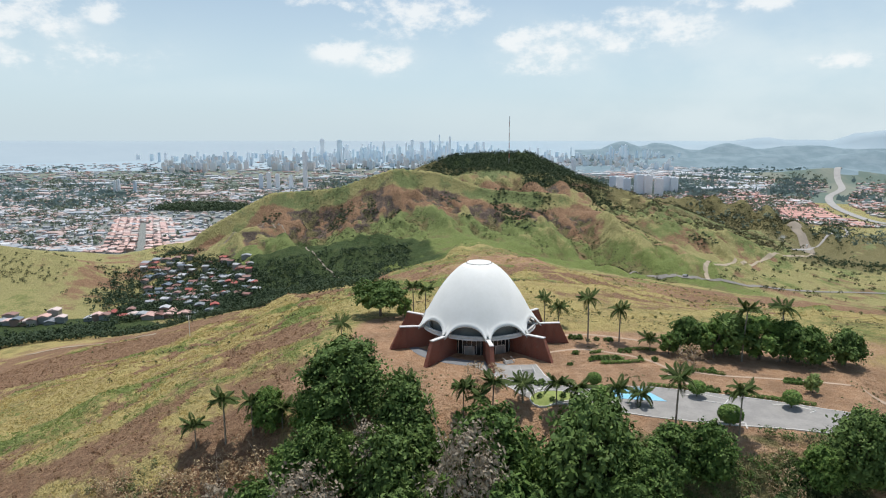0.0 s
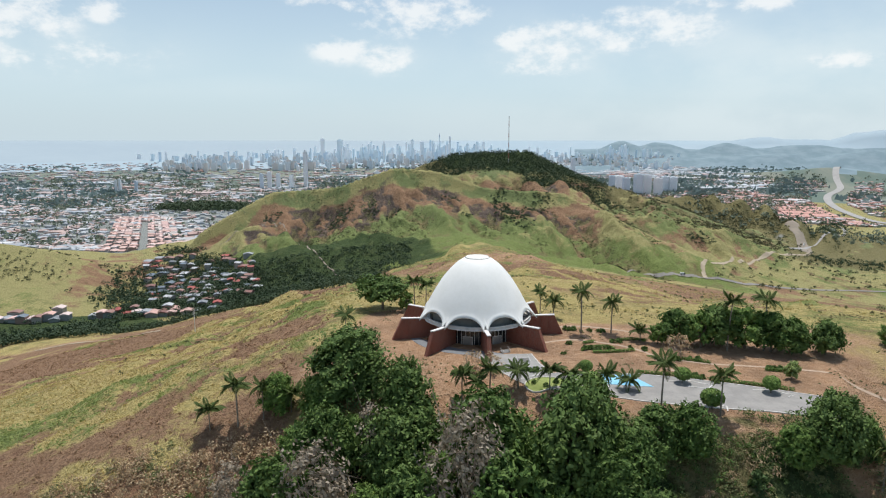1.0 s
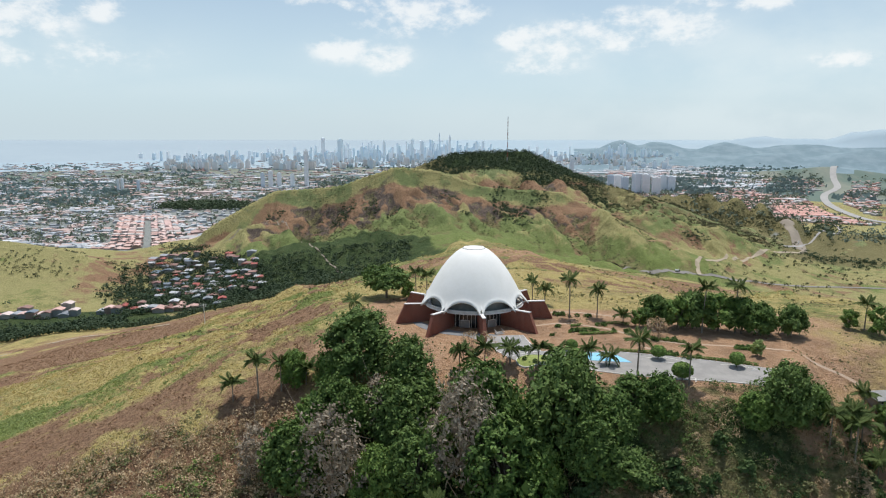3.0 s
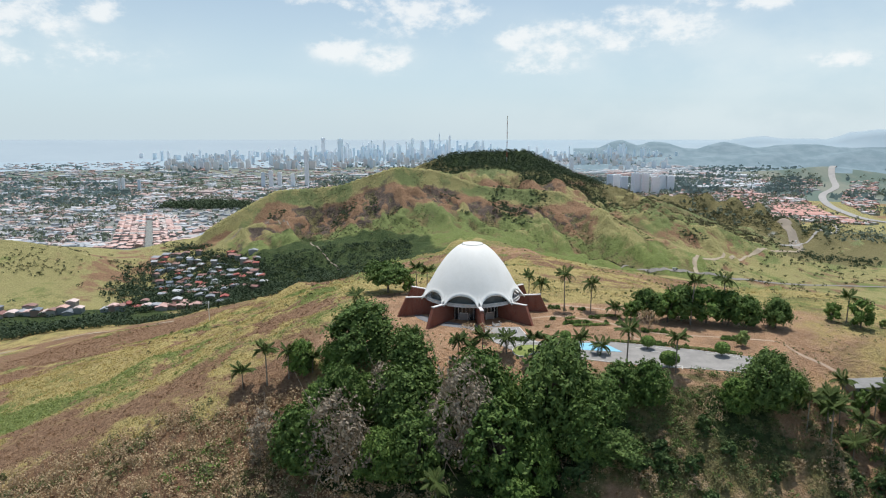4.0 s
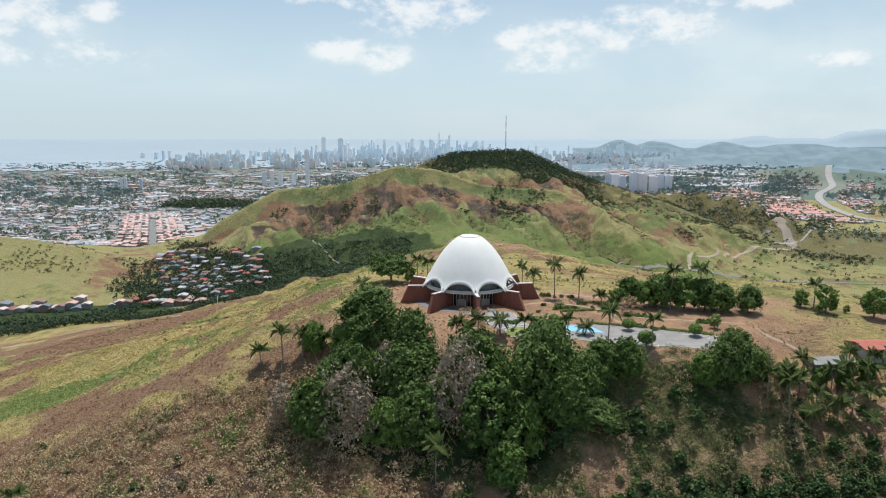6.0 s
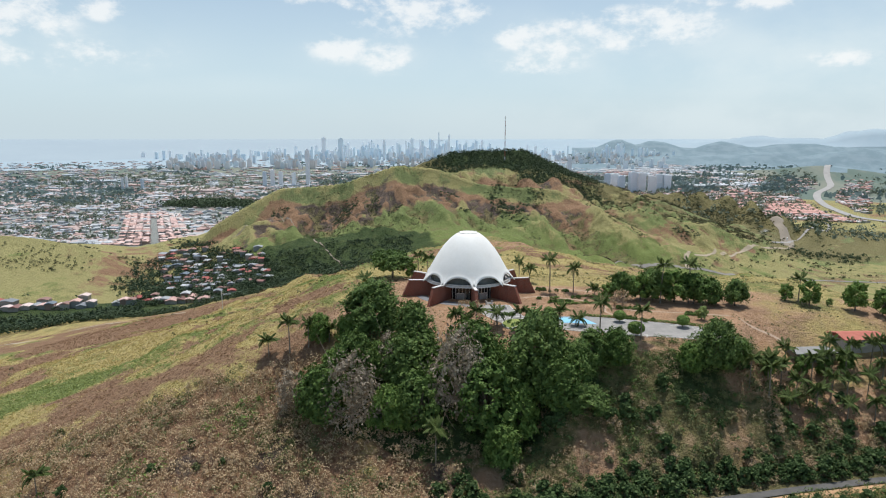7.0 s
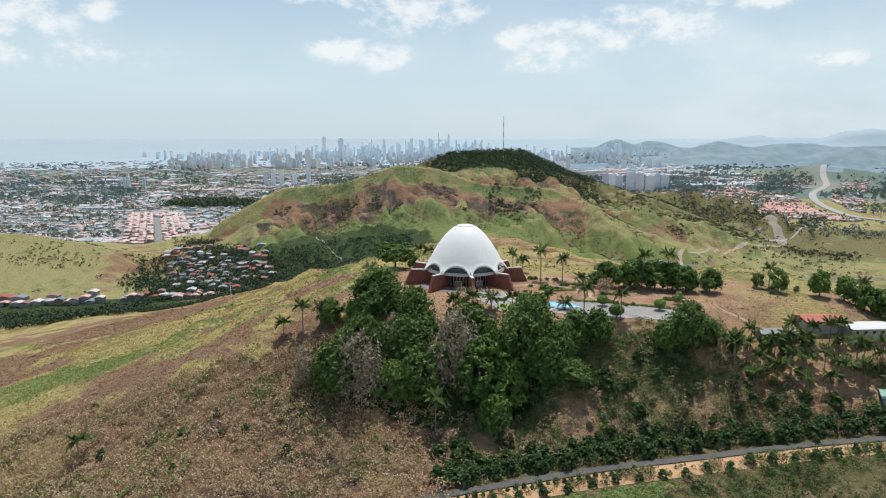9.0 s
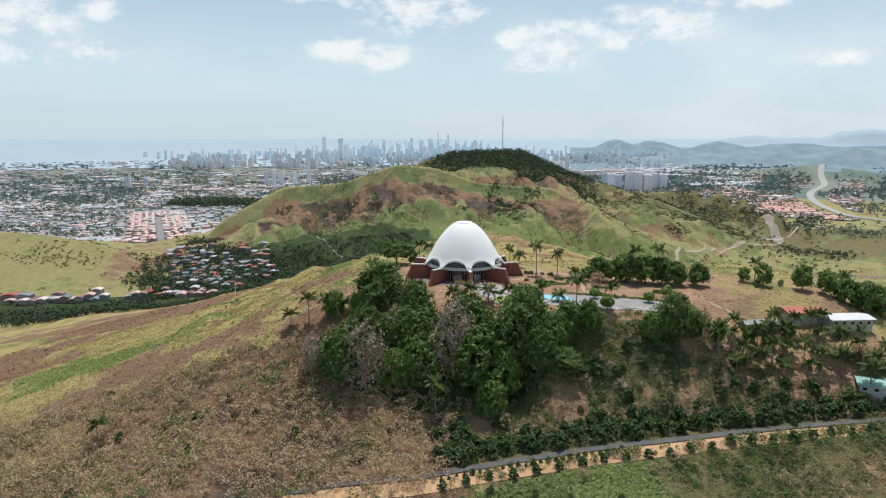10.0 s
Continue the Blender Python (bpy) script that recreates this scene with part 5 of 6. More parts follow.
# trees: the big one beside the temple, the bank, the row beyond the court
for kind, x, y, top in (("mango", -57, -53, 5.7), ("mango", -49, -68, 0.2), ("bank", -41.6, -70, 3.9), ("ashen", -29, -68, 2.5), ("mango", -35, -67, 3.5), ("bank", -17, -68, -0.8),
                        ("mango", -8.5, -68, 2.3), ("bank", -0.8, -70, 4), ("mango", 7, -71, 6.0), ("mango", 14, -76, 8.0), ("bank", 21, -77, 8.5), ("mango", 27, -79, 6.0), ("bank", 38, -78, 5.0), ("bank", 46, -78, 5.5), ("mango", 70, -80, 6.5), ("bank", 79, -79, 8.0), ("mango", 88, -77, 6.0), ("mango", 97, -76, -1.0),
                        ("mango", -46, -55, 9.0), ("bank", -22, -60, 8.0), ("bank", -24, -73, 0.5), ("mango", -50, -75, -4.0), ("mango", -13, -76, -1.0), ("bank", 33, -82, 1.5), ("bank", -50.7, -82, -6.9), ("ashen", -41.6, -85, -8.2), ("mango", -29, -84, -5), ("ashen", -7, -82, -2.5), ("bank", 3.4, -85, -5), ("mango", 14, -87, -2), ("bank", 26, -88, -2.5), ("mango", 7, -96, -13), ("bank", -20, -84, -8), ("bank", 34, -90, -9), ("ashen", -62, -78, -12)):
    ground = float(ground_z(x, y))
    tall = {"broad": 20, "mango": 15, "bank": 16, "ashen": 11}[kind]
    place(kind, x, y, min(max((top - ground) / tall, 0.75), 1.3), group="trees on the bank", up=(top - ground) / tall)
for kind, x, y, s in (("row", 66, -12, 1.15), ("open", 73, -16, 1.25), ("row", 79, -14, 1.15), ("open", 87, -17, 1.15), ("row", 94, -20, 1.1), ("row", 100, -21, 0.95), ("row", 110, -23, 0.95), ("open", 141, -23, 0.9), ("open", 157, -28, 1.0), ("open", 165, -33, 0.9), ("row", 171, -38, 0.95), ("row", 178, -42, 1.1), ("row", 187, -40, 1.1), ("open", 136, -14, 0.6), ("open", 60, -13, 0.6), ("light", 88, -44, 1.0), ("light", 150, -22, 0.6)):
    place(kind, x, y, s, group="trees round the court")
place("broad", -38, -51, 1.42, group="trees on the bank", up=1.05)
place("umbrella", -37, 38, 1.5, group="trees round the court", up=1.15)
place("open", -27, 33, 0.7, group="trees round the court")
for x, y, s in ((30, -39.4, 1.45), (28.5, -53.5, 1.45), (55.6, -46.8, 1.15), (56.5, -64.5, 1.35), (77, -53.8, 1.2)):
    place("globe", x, y, s, group="clipped shrubs")
rng = random.Random(5)
for cx, cy, n, w in ((38, -19, 9, 4), (51, -19, 5, 3), (49, -11, 6, 4), (41, 0, 6, 4), (64, -28, 8, 4), (30, -13, 2, 1), (27, -24, 2, 1), (60, -43, 6, 3), (66, -46, 4, 3), (87, -37, 5, 4), (14, -38, 5, 3), (33, 1, 4, 2), (-9, -40, 2, 1)):
    for k in range(n):
        place("hedge", cx + rng.uniform(-w, w), cy + rng.uniform(-1.2, 1.2), rng.uniform(0.6, 1.1), group="garden bushes")
place("twiggy", -3, -37, 1.3), place("twiggy", 2, -39, 1.0), place("twiggy", 62, -25, 1.2)


# ---------------------------------------------------------------- scrub and grass
def scatter(name, seed, n, area, inside, leaf, per, size, mat, label, lift=0.6, squash=0.8, long=1.7):
    """Uncountable growth: many low plants of a few leaves each, as one mesh."""
    rng = np.random.default_rng(seed)
    x, y = rng.uniform(area[0], area[1], n * 6), rng.uniform(area[2], area[3], n * 6)
    k = rng.random(n * 6) < inside(x, y)
    x, y = x[k][:n], y[k][:n]
    s = size * rng.uniform(0.5, 1.3, len(x))
    z = ground_z(x, y)
    c = np.stack([x, y, z + s * lift], axis=1)
    c, s = np.repeat(c, per, axis=0), np.repeat(s, per)
    d = rng.normal(0, 1, (len(c), 3))
    d /= np.linalg.norm(d, axis=1, keepdims=True)
    d[:, 2] = np.abs(d[:, 2]) * 1.2 - 0.3
    pts = c + d * (s * (0.55 + 0.45 * rng.random(len(s))))[:, None] * np.array([1, 1, squash])
    ob = new(name, quads_mesh(name, leaves(rng, pts, d, leaf, long=long), mat))
    return tagged(ob, label, "scrub", kind="stuff")


def patchy(x, y, size=25, seed=3, lo=-0.1, hi=0.25):
    return step(lo, hi, fbm(x, y, size, 3, seed))


def on_left(x, y):
    return step(-57, -72, y + 0.06 * (x + 60) + 9 * fbm(x, y, 22, 3, 77)) * step(-2, -20, x) * step(-150, -128, y)


def on_right(x, y):
    return step(-66, -74, y) * step(-14, 2, x) * step(-150, -130, y) * (1 - step(4, 1.5, np.abs(y - hill_road_y(x)))) * (1 - step(-7, -8.5, y - hill_road_y(x)) * step(62, 55, x) * step(-6, 2, x)) * (1 - 0.93 * step(0.35, 0.6, bank_soil(x, y)))


scatter("dry_scrub", 31, 4200, (-210, 0, -150, -40), lambda x, y: on_left(x, y) * (0.5 + 0.5 * patchy(x, y)), 0.36, 26, 2.3, LEAF_DRY, "dense brown dry scrub on the slope", 0.75, 0.95)
scatter("olive_scrub", 32, 1300, (-210, 0, -150, -40), lambda x, y: on_left(x, y) * patchy(x, y, 18, 8), 0.36, 34, 2.0, LEAF_OLIVE, "olive scrub among the dry bushes")
scatter("green_scrub", 33, 1500, (-20, 190, -150, -60), lambda x, y: on_right(x, y) * (0.15 + patchy(x, y, 16, 5)), 0.28, 42, 1.7, LEAF_DARK, "green scrub on the bank")
scatter("dark_scrub", 44, 1000, (-20, 190, -150, -60), lambda x, y: on_right(x, y) * (0.1 + patchy(x, y, 12, 65)), 0.3, 36, 1.9, LEAF_SHADE, "dark green scrub on the bank", 0.7, 0.9)
scatter("mixed_scrub", 34, 1900, (-20, 190, -150, -60), lambda x, y: on_right(x, y) * (0.3 + patchy(x, y, 16, 12)), 0.27, 38, 1.6, LEAF_OLIVE, "olive green scrub on the bank")
scatter("brown_scrub", 35, 1500, (-20, 190, -150, -60), lambda x, y: on_right(x, y) * patchy(x, y, 16, 17), 0.27, 34, 1.6, LEAF_DRY, "dry brown scrub on the bank")
def on_flank(x, y):
    return step(46, 66, -x) * (1 - on_left(x, y))


scatter("fern_clumps", 38, 6500, (-330, -50, -90, 320), lambda x, y: on_flank(x, y) * step(0.1, 0.0, brown_streak(x, y)), 0.42, 6, 1.1, LEAF_RUST, "rusty brown fern clumps on the grass slope", 0.12, 0.4)
scatter("green_grass", 42, 7500, (-330, -40, -110, 330), lambda x, y: on_flank(x, y) * step(0.16, 0.26, green_streak(x, y)) * step(0.05, 0.12, brown_streak(x, y)), 0.4, 5, 1.2, GRASS, "tufts of fresh green grass on the slope", 0.08, 0.3, 2.6)
scatter("back_grass", 40, 7000, (-60, 330, 30, 420), lambda x, y: (0.2 + 0.8 * patchy(x, y, 26, 43)) * step(38, 50, np.hypot(x + 4, y)), 0.42, 6, 1.1, STRAW, "tall dry grass behind the court", 0.08, 0.3, 2.2)
scatter("back_bushes", 41, 450, (-60, 330, 30, 420), lambda x, y: patchy(x, y, 24, 47, 0.05, 0.3) * step(45, 60, np.hypot(x + 4, y)), 0.5, 14, 1.2, LEAF_OLIVE, "low olive bushes behind the court", 0.4)
scatter("bright_grass", 36, 2500, (-10, 62, -150, -118), lambda x, y: step(-8.5, -11.5, y - hill_road_y(x)) * step(62, 50, x) * step(-5, 8, x), 0.3, 18, 1.1, LEAF_LIGHT, "bright green tall grass below the hill road", 0.25, 0.7, 2.6)
scatter("straw_grass", 37, 9000, (-330, -40, -110, 330), lambda x, y: on_flank(x, y) * step(0.22, 0.12, green_streak(x, y)) * step(0.02, 0.12, brown_streak(x, y)), 0.42, 5, 1.2, STRAW, "tufts of dry yellow grass", 0.08, 0.3, 2.6)
scatter("court_weeds", 43, 900, (-35, 170, -72, 45), lambda x, y: step(30, 34, np.hypot(x, y)) * patchy(x, y, 14, 61, 0.0, 0.3) * (1 - step(-36, -40, y) * step(5, 9, x) * step(95, 91, x)), 0.3, 8, 0.5, LEAF_OLIVE, "sparse dry weeds on the red soil", 0.15, 0.5)
rng = random.Random(8)
for k in range(110):
    x, y = rng.uniform(-190, -22), rng.uniform(-128, -58)
    if float(on_left(np.array(x), np.array(y))) > 0.5:
        place("olive" if k % 6 == 0 else "dry", x, y, rng.uniform(0.4, 0.85), group="scrub trees on the slope")
for k in range(48):
    x = -155 + 2.7 * k + rng.uniform(-2, 2)
    y = -66 - 0.06 * (x + 60) + rng.uniform(-9, 4)
    place("dry", x, y, rng.uniform(0.38, 0.62), group="scrub trees on the slope", up=rng.uniform(0.55, 0.85))
for k in range(34):
    x, y = rng.uniform(36, 118), rng.uniform(-104, -82)
    if float(bank_soil(np.array(x), np.array(y))) < 0.5:
        place(("olive", "dry", "bush", "olive", "twiggy")[k % 5], x, y, rng.uniform(0.45, 0.85), group="scrub trees on the bank")
for x, y in ((116, -65), (123, -66), (132, -63)):
    place("open", x, y, 0.62, group="trees round the court")
for k in range(90):
    x = rng.uniform(-10, 175)
    y = float(hill_road_y(x)) + rng.uniform(8, 34) if k % 3 else float(hill_road_y(x)) - rng.uniform(11, 28)
    if x < 30 and y > -92:
        continue
    place(("olive", "bush", "dry", "olive", "twiggy")[k % 5], x, y, rng.uniform(0.5, 0.9) * (1.5 if k % 5 == 1 else 1), group="scrub trees on the bank")
for k in range(72):
    x = -12 + k * 2.5
    if (k * 7) % 5 > 0:
        place("bush", x, float(hill_road_y(x)) + 4.6 + rng.uniform(-0.8, 2.4), rng.uniform(1.35, 2.1), group="bushes along the hill road")
        if k % 2:
            place("bush", x + 1.2, float(hill_road_y(x)) + 10 + rng.uniform(-2, 3), rng.uniform(1.1, 1.9), group="bushes along the hill road")
    if x < 50:
        place("bush", x + 0.6, float(hill_road_y(x)) - 2.9 + rng.uniform(-0.4, 0.6), rng.uniform(0.4, 0.8), group="bushes along the hill road")
    if k % 3 == 0:
        place("bush", x + 1, float(hill_road_y(x)) - 6.8 + rng.uniform(-1.2, 0.8), rng.uniform(0.85, 1.3), group="bushes along the hill road")
for k in range(125):
    x = rng.uniform(-14, 170) if k % 2 else rng.uniform(-14, 60)
    y = float(hill_road_y(x)) + 8 + 24 * rng.random() ** 1.3
    if float(bank_soil(np.array(x), np.array(y))) < 0.5:
        place(("bush", "olive", "bush", "bush", "dry", "olive")[k % 6], x, y, rng.uniform(0.9, 1.9) * (1.1, 0.7, 0.8, 1.1, 0.5, 0.8)[k % 6], group="bushes on the bank")
scatter("green_undergrowth", 39, 260, (-150, 0, -150, -70), lambda x, y: on_left(x, y) * patchy(x, y, 20, 51, 0.1, 0.3), 0.4, 24, 1.9, LEAF_MID, "green undergrowth among the dry scrub")
for k in range(22):
    x, y = rng.uniform(-150, -25), rng.uniform(-128, -80)
    if k < 9 or x > -60:
        place("bush", x, y, rng.uniform(0.6, 1.3), group="green bushes among the dry scrub")
ribbon("hill_road", [(x, float(hill_road_y(x))) for x in range(-60, 230, 5)], 2.6, DARKROAD, "narrow worn asphalt road on the bank", 0.3)
ribbon("dirt_shoulder", [(x, float(hill_road_y(x)) - 5.0) for x in range(-60, 230, 5)], 6.6, ORANGE_DIRT, "orange dirt shoulder beside the hill road", 0.1, "shoulder")


# ---------------------------------------------------------------- far roads, towns and towers
ribbon("dirt_road", [(-640, 390), (-520, 362), (-436, 348), (-397, 346), (-354, 352), (-310, 350), (-280, 362)], 6, DIRT, "dirt road along the brow of the spur", 0.5)
ribbon("valley_road", [(240, 700), (320, 690), (400, 690), (480, 712), (620, 735), (900, 760)], 7, VALLEY_ROAD, "pale road across the valley", 0.8)
ribbon("valley_track", [(372, 690), (383, 728), (420, 765), (483, 811), (580, 890), (679, 974), (735, 1050)], 6, DIRT, "pale dirt track in the valley", 0.8)
ribbon("highway", [p[:2] for p in HIGHWAY], 26, PALE_ROAD, "wide pale highway winding over the plain", 2.0)
ribbon("dig_road", [(659, 993), (730, 1065), (805, 1148), (880, 1222), (941, 1290), (1000, 1365), (1033, 1416), (1062, 1480), (1076, 1545)], 7, PALE_ROAD, "pale earthworks road by the junction", 1.2)
ribbon("dig_pit", [(778, 1215), (768, 1165), (744, 1095), (700, 1010)], 26, EARTH, "bare graded earth beside the ridge", 1.0, "earthworks")
ribbon("hill_trail", [(-401, 869), (-366, 902), (-351, 940), (-334, 965), (-290, 905), (-255, 850), (-212, 757), (-180, 700), (-156, 650)], 2.2, EARTH, "sandy trail over the grassy hill", 0.6)


def house_meshes():
    out = []
    for k, (w, d, h) in enumerate(((9, 11, 3), (11, 8, 3.2), (8, 8, 5.6), (14, 9, 3.4))):
        bm = bmesh.new()
        box(bm, -w / 2, w / 2, -d / 2, d / 2, -3, h)
        wall = bpy.data.meshes.new("wall")
        bm.to_mesh(wall), bm.free()
        wall.materials.append(HOUSE_WALL)
        o, rise = 0.6, 1.3
        v = [(-w / 2 - o, -d / 2 - o, h - 0.1), (w / 2 + o, -d / 2 - o, h - 0.1), (w / 2 + o, d / 2 + o, h - 0.1), (-w / 2 - o, d / 2 + o, h - 0.1), (0, -d / 2 - o, h + rise), (0, d / 2 + o, h + rise)]
        f = [(0, 4, 5, 3), (4, 1, 2, 5), (0, 1, 4), (3, 5, 2), (0, 3, 2, 1)]
        roof = bpy.data.meshes.new("roof")
        roof.from_pydata(v, [], f)
        pink = roof.copy()
        roof.materials.append(HOUSE_ROOF), pink.materials.append(PINK_ROOF)
        out.append((wall, roof, pink))
    return out


HOUSES = house_meshes()


def house(x, y, turn, kind, pink, label, group, size=1.0):
    wall, roof, rosy = HOUSES[kind]
    h = tagged(new("house"), label, "house", group)
    h.matrix_basis = pose(x, y, float(ground_z(x, y)) + 0.2, 0, 0, turn) @ Matrix.Scale(size, 4)
    new("wall", wall).parent = h
    new("roof", rosy if pink else roof).parent = h
    return h


rng = random.Random(12)
for row in range(3, 16):
    y0 = 585 + row * 17.5
    for col in range(12):
        x = -12 - (y0 + 206) * (0.486 - 0.183 * (col + rng.uniform(0.1, 0.9)) / 12)
        y = y0 + rng.uniform(-8, 8) + 10 * math.sin(col * 0.9)
        if rng.random() < 0.7 and float(ground_z(x, y)) < -118:
            house(x, y, rng.choice((0, 90, 12, 78)) + rng.uniform(-8, 8), rng.randrange(4), False, "small house with a red or grey metal roof", "hillside settlement", rng.uniform(0.95, 1.4))
for col in range(64):
    x, y = -640 + col % 32 * 10.5, 545 + rng.uniform(-5, 5) + col % 32 * 1.4 + 19 * (col // 32)
    if rng.random() < (0.82 if col < 32 else 0.5):
        house(x, y, 10 + rng.uniform(-8, 8), rng.randrange(4), col % 2 == 0, "low house with a worn metal roof", "houses along the creek", rng.uniform(1.1, 1.6))
def gable(verts, faces, x, y, z, w, d, h, turn, rise=0.3):
    """Add one gabled block to lists of corners and faces."""
    c, q, o = math.cos(radians(turn)), math.sin(radians(turn)), len(verts)
    for px, py, pz in ((-w, -d, -4), (w, -d, -4), (w, d, -4), (-w, d, -4), (-w, -d, h), (w, -d, h), (w, d, h), (-w, d, h), (-w, 0, h + rise * d), (w, 0, h + rise * d)):
        verts.append((x + px * c - py * q, y + px * q + py * c, z + pz))
    faces += [tuple(i + o for i in f) for f in ((0, 1, 5, 4), (1, 2, 6, 9, 5), (2, 3, 7, 6), (3, 0, 4, 8, 7), (4, 5, 9, 8), (6, 7, 8, 9))]


verts, faces = [], []
for row in range(26):
    y = 1010 + row * 27
    for col in range(10):
        x = -12 - (y + 206) * 0.55 + col * 19 + row * 2.5
        if col % 5 == 4 or rng.random() < 0.06 or float(ground_z(x, y)) > -140:
            continue
        if row < 11:
            house(x, y, 4 + rng.choice((0, 90)), rng.randrange(4), True, "row house with a pale pink roof", "planned pink-roofed quarter", 1.4)
        else:
            gable(verts, faces, x, y, float(ground_z(x, y)), 8.5, 6.5, 4.5, 4 + rng.choice((0, 0, 90)))
tagged(mesh_object("row_houses", verts, faces, PINK_BLOCKS), "far rows of pale pink roofed houses", "houses", kind="stuff")
for row in range(7):
    y = 1690 + row * 40
    verts, faces = [], []
    x0 = 1040 + (y - 1690) * 0.32
    gable(verts, faces, x0 + 68, y + 5, min(float(ground_z(x0 + k * 17, y)) for k in range(9)), 76, 10, 6.5, 4)
    tagged(mesh_object("terrace_row", verts, faces, SALMON_BAR), "long terrace of houses under salmon roofs", "terrace", "salmon-roofed estate")


def town(name, seed, n, bearings, ranges, label, lo=8, hi=20, keep_out=None, mat=ROOFS):
    """Uncountable far roofs: joined small buildings with walls and roofs."""
    rng = np.random.default_rng(seed)
    verts, faces = [], []
    for k in range(n):
        b = rng.uniform(*bearings)
        u = rng.random()
        r = 1 / (1 / ranges[0] + u * (1 / ranges[1] - 1 / ranges[0]))
        x, y, s = far_place(b, r)
        if keep_out and keep_out(x, y, b, r):
            continue
        z = float(plain_z(x, y)) if s < 1 else float(ground_z(x, y))
        if z > -118 and s >= 1:
            continue
        w, d, h = rng.uniform(lo, hi) * s / 2, rng.uniform(lo, hi) * s / 2, rng.uniform(2.5, 5) * s
        if rng.random() < 0.06:
            w, d = w * 2.8, d * 2.2
        a = rng.choice((0.1, 1.67, 0.5)) + rng.normal(0, 0.08)
        c, q = math.cos(a), math.sin(a)
        o = len(verts)
        rise = h * 0.35
        for px, py, pz in ((-w, -d, -6 * s), (w, -d, -6 * s), (w, d, -6 * s), (-w, d, -6 * s), (-w, -d, h), (w, -d, h), (w, d, h), (-w, d, h), (0, -d, h + rise), (0, d, h + rise)):
            verts.append((x + px * c - py * q, y + px * q + py * c, z + pz))
        faces += [tuple(i + o for i in f) for f in ((0, 1, 5, 4), (1, 2, 6, 5), (2, 3, 7, 6), (3, 0, 4, 7), (4, 5, 8), (6, 7, 9), (4, 8, 9, 7), (5, 6, 9, 8))]
    return tagged(mesh_object(name, verts, faces, mat), label, "town", kind="stuff")


town("near_town", 51, 2600, (-0.8, -0.2), (1450, 3200), "dense low town of pale and rusty roofs on the plain", keep_out=lambda x, y, b, r: -0.528 < b < -0.43 and 1220 < r < 1980)
town("middle_town", 52, 4600, (-0.75, 0.2), (2400, 7600), "hazy spread of roofs towards the coast", 14, 34)
town("right_town", 53, 2900, (0.2, 0.68), (2100, 4800), "salmon and grey roofs on the plain", 12, 26, lambda x, y, b, r: float(crest_distance(np.array(x), np.array(y), HIGHWAY)) < 60, SALMON)


def tower_mesh(name, w, d, h, mat, floors):
    """A tower block: body with slightly proud floor bands, a parapet and a roof box."""
    rings = [(-h * 0.1, 1.0), (0.0, 1.0)]
    for i in range(floors):
        z, f = h * i / floors, h / floors
        rings += [(z + 0.02 * f, 1.0), (z + 0.6 * f, 1.0), (z + 0.6 * f, 1.035), (z + f, 1.035)]
    rings += [(h * 1.015, 1.035), (h * 1.015, 0.45), (h * 1.06, 0.45)]
    verts, faces = [], []
    for z, k in rings:
        verts += [(-w / 2 * k, -d / 2 * k, z), (w / 2 * k, -d / 2 * k, z), (w / 2 * k, d / 2 * k, z), (-w / 2 * k, d / 2 * k, z)]
    for i in range(len(rings) - 1):
        faces += [(i * 4 + a, i * 4 + (a + 1) % 4, i * 4 + 4 + (a + 1) % 4, i * 4 + 4 + a) for a in range(4)]
    n = len(verts)
    faces.append((n - 4, n - 3, n - 2, n - 1))
    me = bpy.data.meshes.new(name)
    me.from_pydata(verts, [], faces)
    me.materials.append(mat)
    return me


NEAR_TOWERS = [tower_mesh("tower_block", 24, 18, 60, TOWER, 12), tower_mesh("tower_block", 18, 18, 90, TOWER, 16), tower_mesh("tower_block", 34, 16, 48, TOWER, 10)]
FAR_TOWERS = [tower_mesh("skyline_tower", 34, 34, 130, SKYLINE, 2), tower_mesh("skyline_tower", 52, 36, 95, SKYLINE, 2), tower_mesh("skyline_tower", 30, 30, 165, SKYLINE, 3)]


def tower(px, true_r, kind, meshes, label, group, height=1.0, width=1.0):
    b = (px - 784) / 1120
    x, y, s = far_place(b, true_r)
    o = new("tower_block" if meshes is NEAR_TOWERS else "skyline_tower", meshes[kind])
    o.matrix_basis = pose(x, y, float(plain_z(x, y)), 0, 0, (px * 37) % 40 - 20) @ Matrix.Diagonal((s * width, s * width, s * height, 1))
    return tagged(o, label, "building", group)


for px, k, h, w in ((1077, 0, 0.9, 0.9), (1089, 0, 0.95, 0.9), (1101, 0, 0.9, 0.8), (1122, 0, 1.12, 0.95), (1136, 0, 1.08, 0.95), (1156, 0, 0.95, 0.9), (1168, 0, 0.92, 0.8), (1182, 0, 0.88, 0.9)):
    tower(px, 2850 + (px % 7) * 40, k, NEAR_TOWERS, "pale apartment tower with banded floors", "apartment towers on the plain", h * 1.3, w * 1.5)
for px, k, h, w in ((468, 0, 0.9, 0.8), (482, 0, 1.0, 0.9), (497, 0, 0.9, 0.8), (520, 0, 0.8, 0.7), (545, 1, 1.5, 0.9), (222, 0, 0.75, 0.5), (215, 0, 0.7, 0.45), (250, 0, 0.6, 0.5), (990, 0, 1.2, 0.8), (1008, 1, 1.2, 1.1), (705, 2, 1.2, 1.2), (745, 1, 1.1, 0.7), (668, 0, 1.0, 1.0)):
    tower(px, 3300, k, NEAR_TOWERS, "apartment tower rising over the low town", "scattered towers", h * 1.3, w)
rng = random.Random(77)
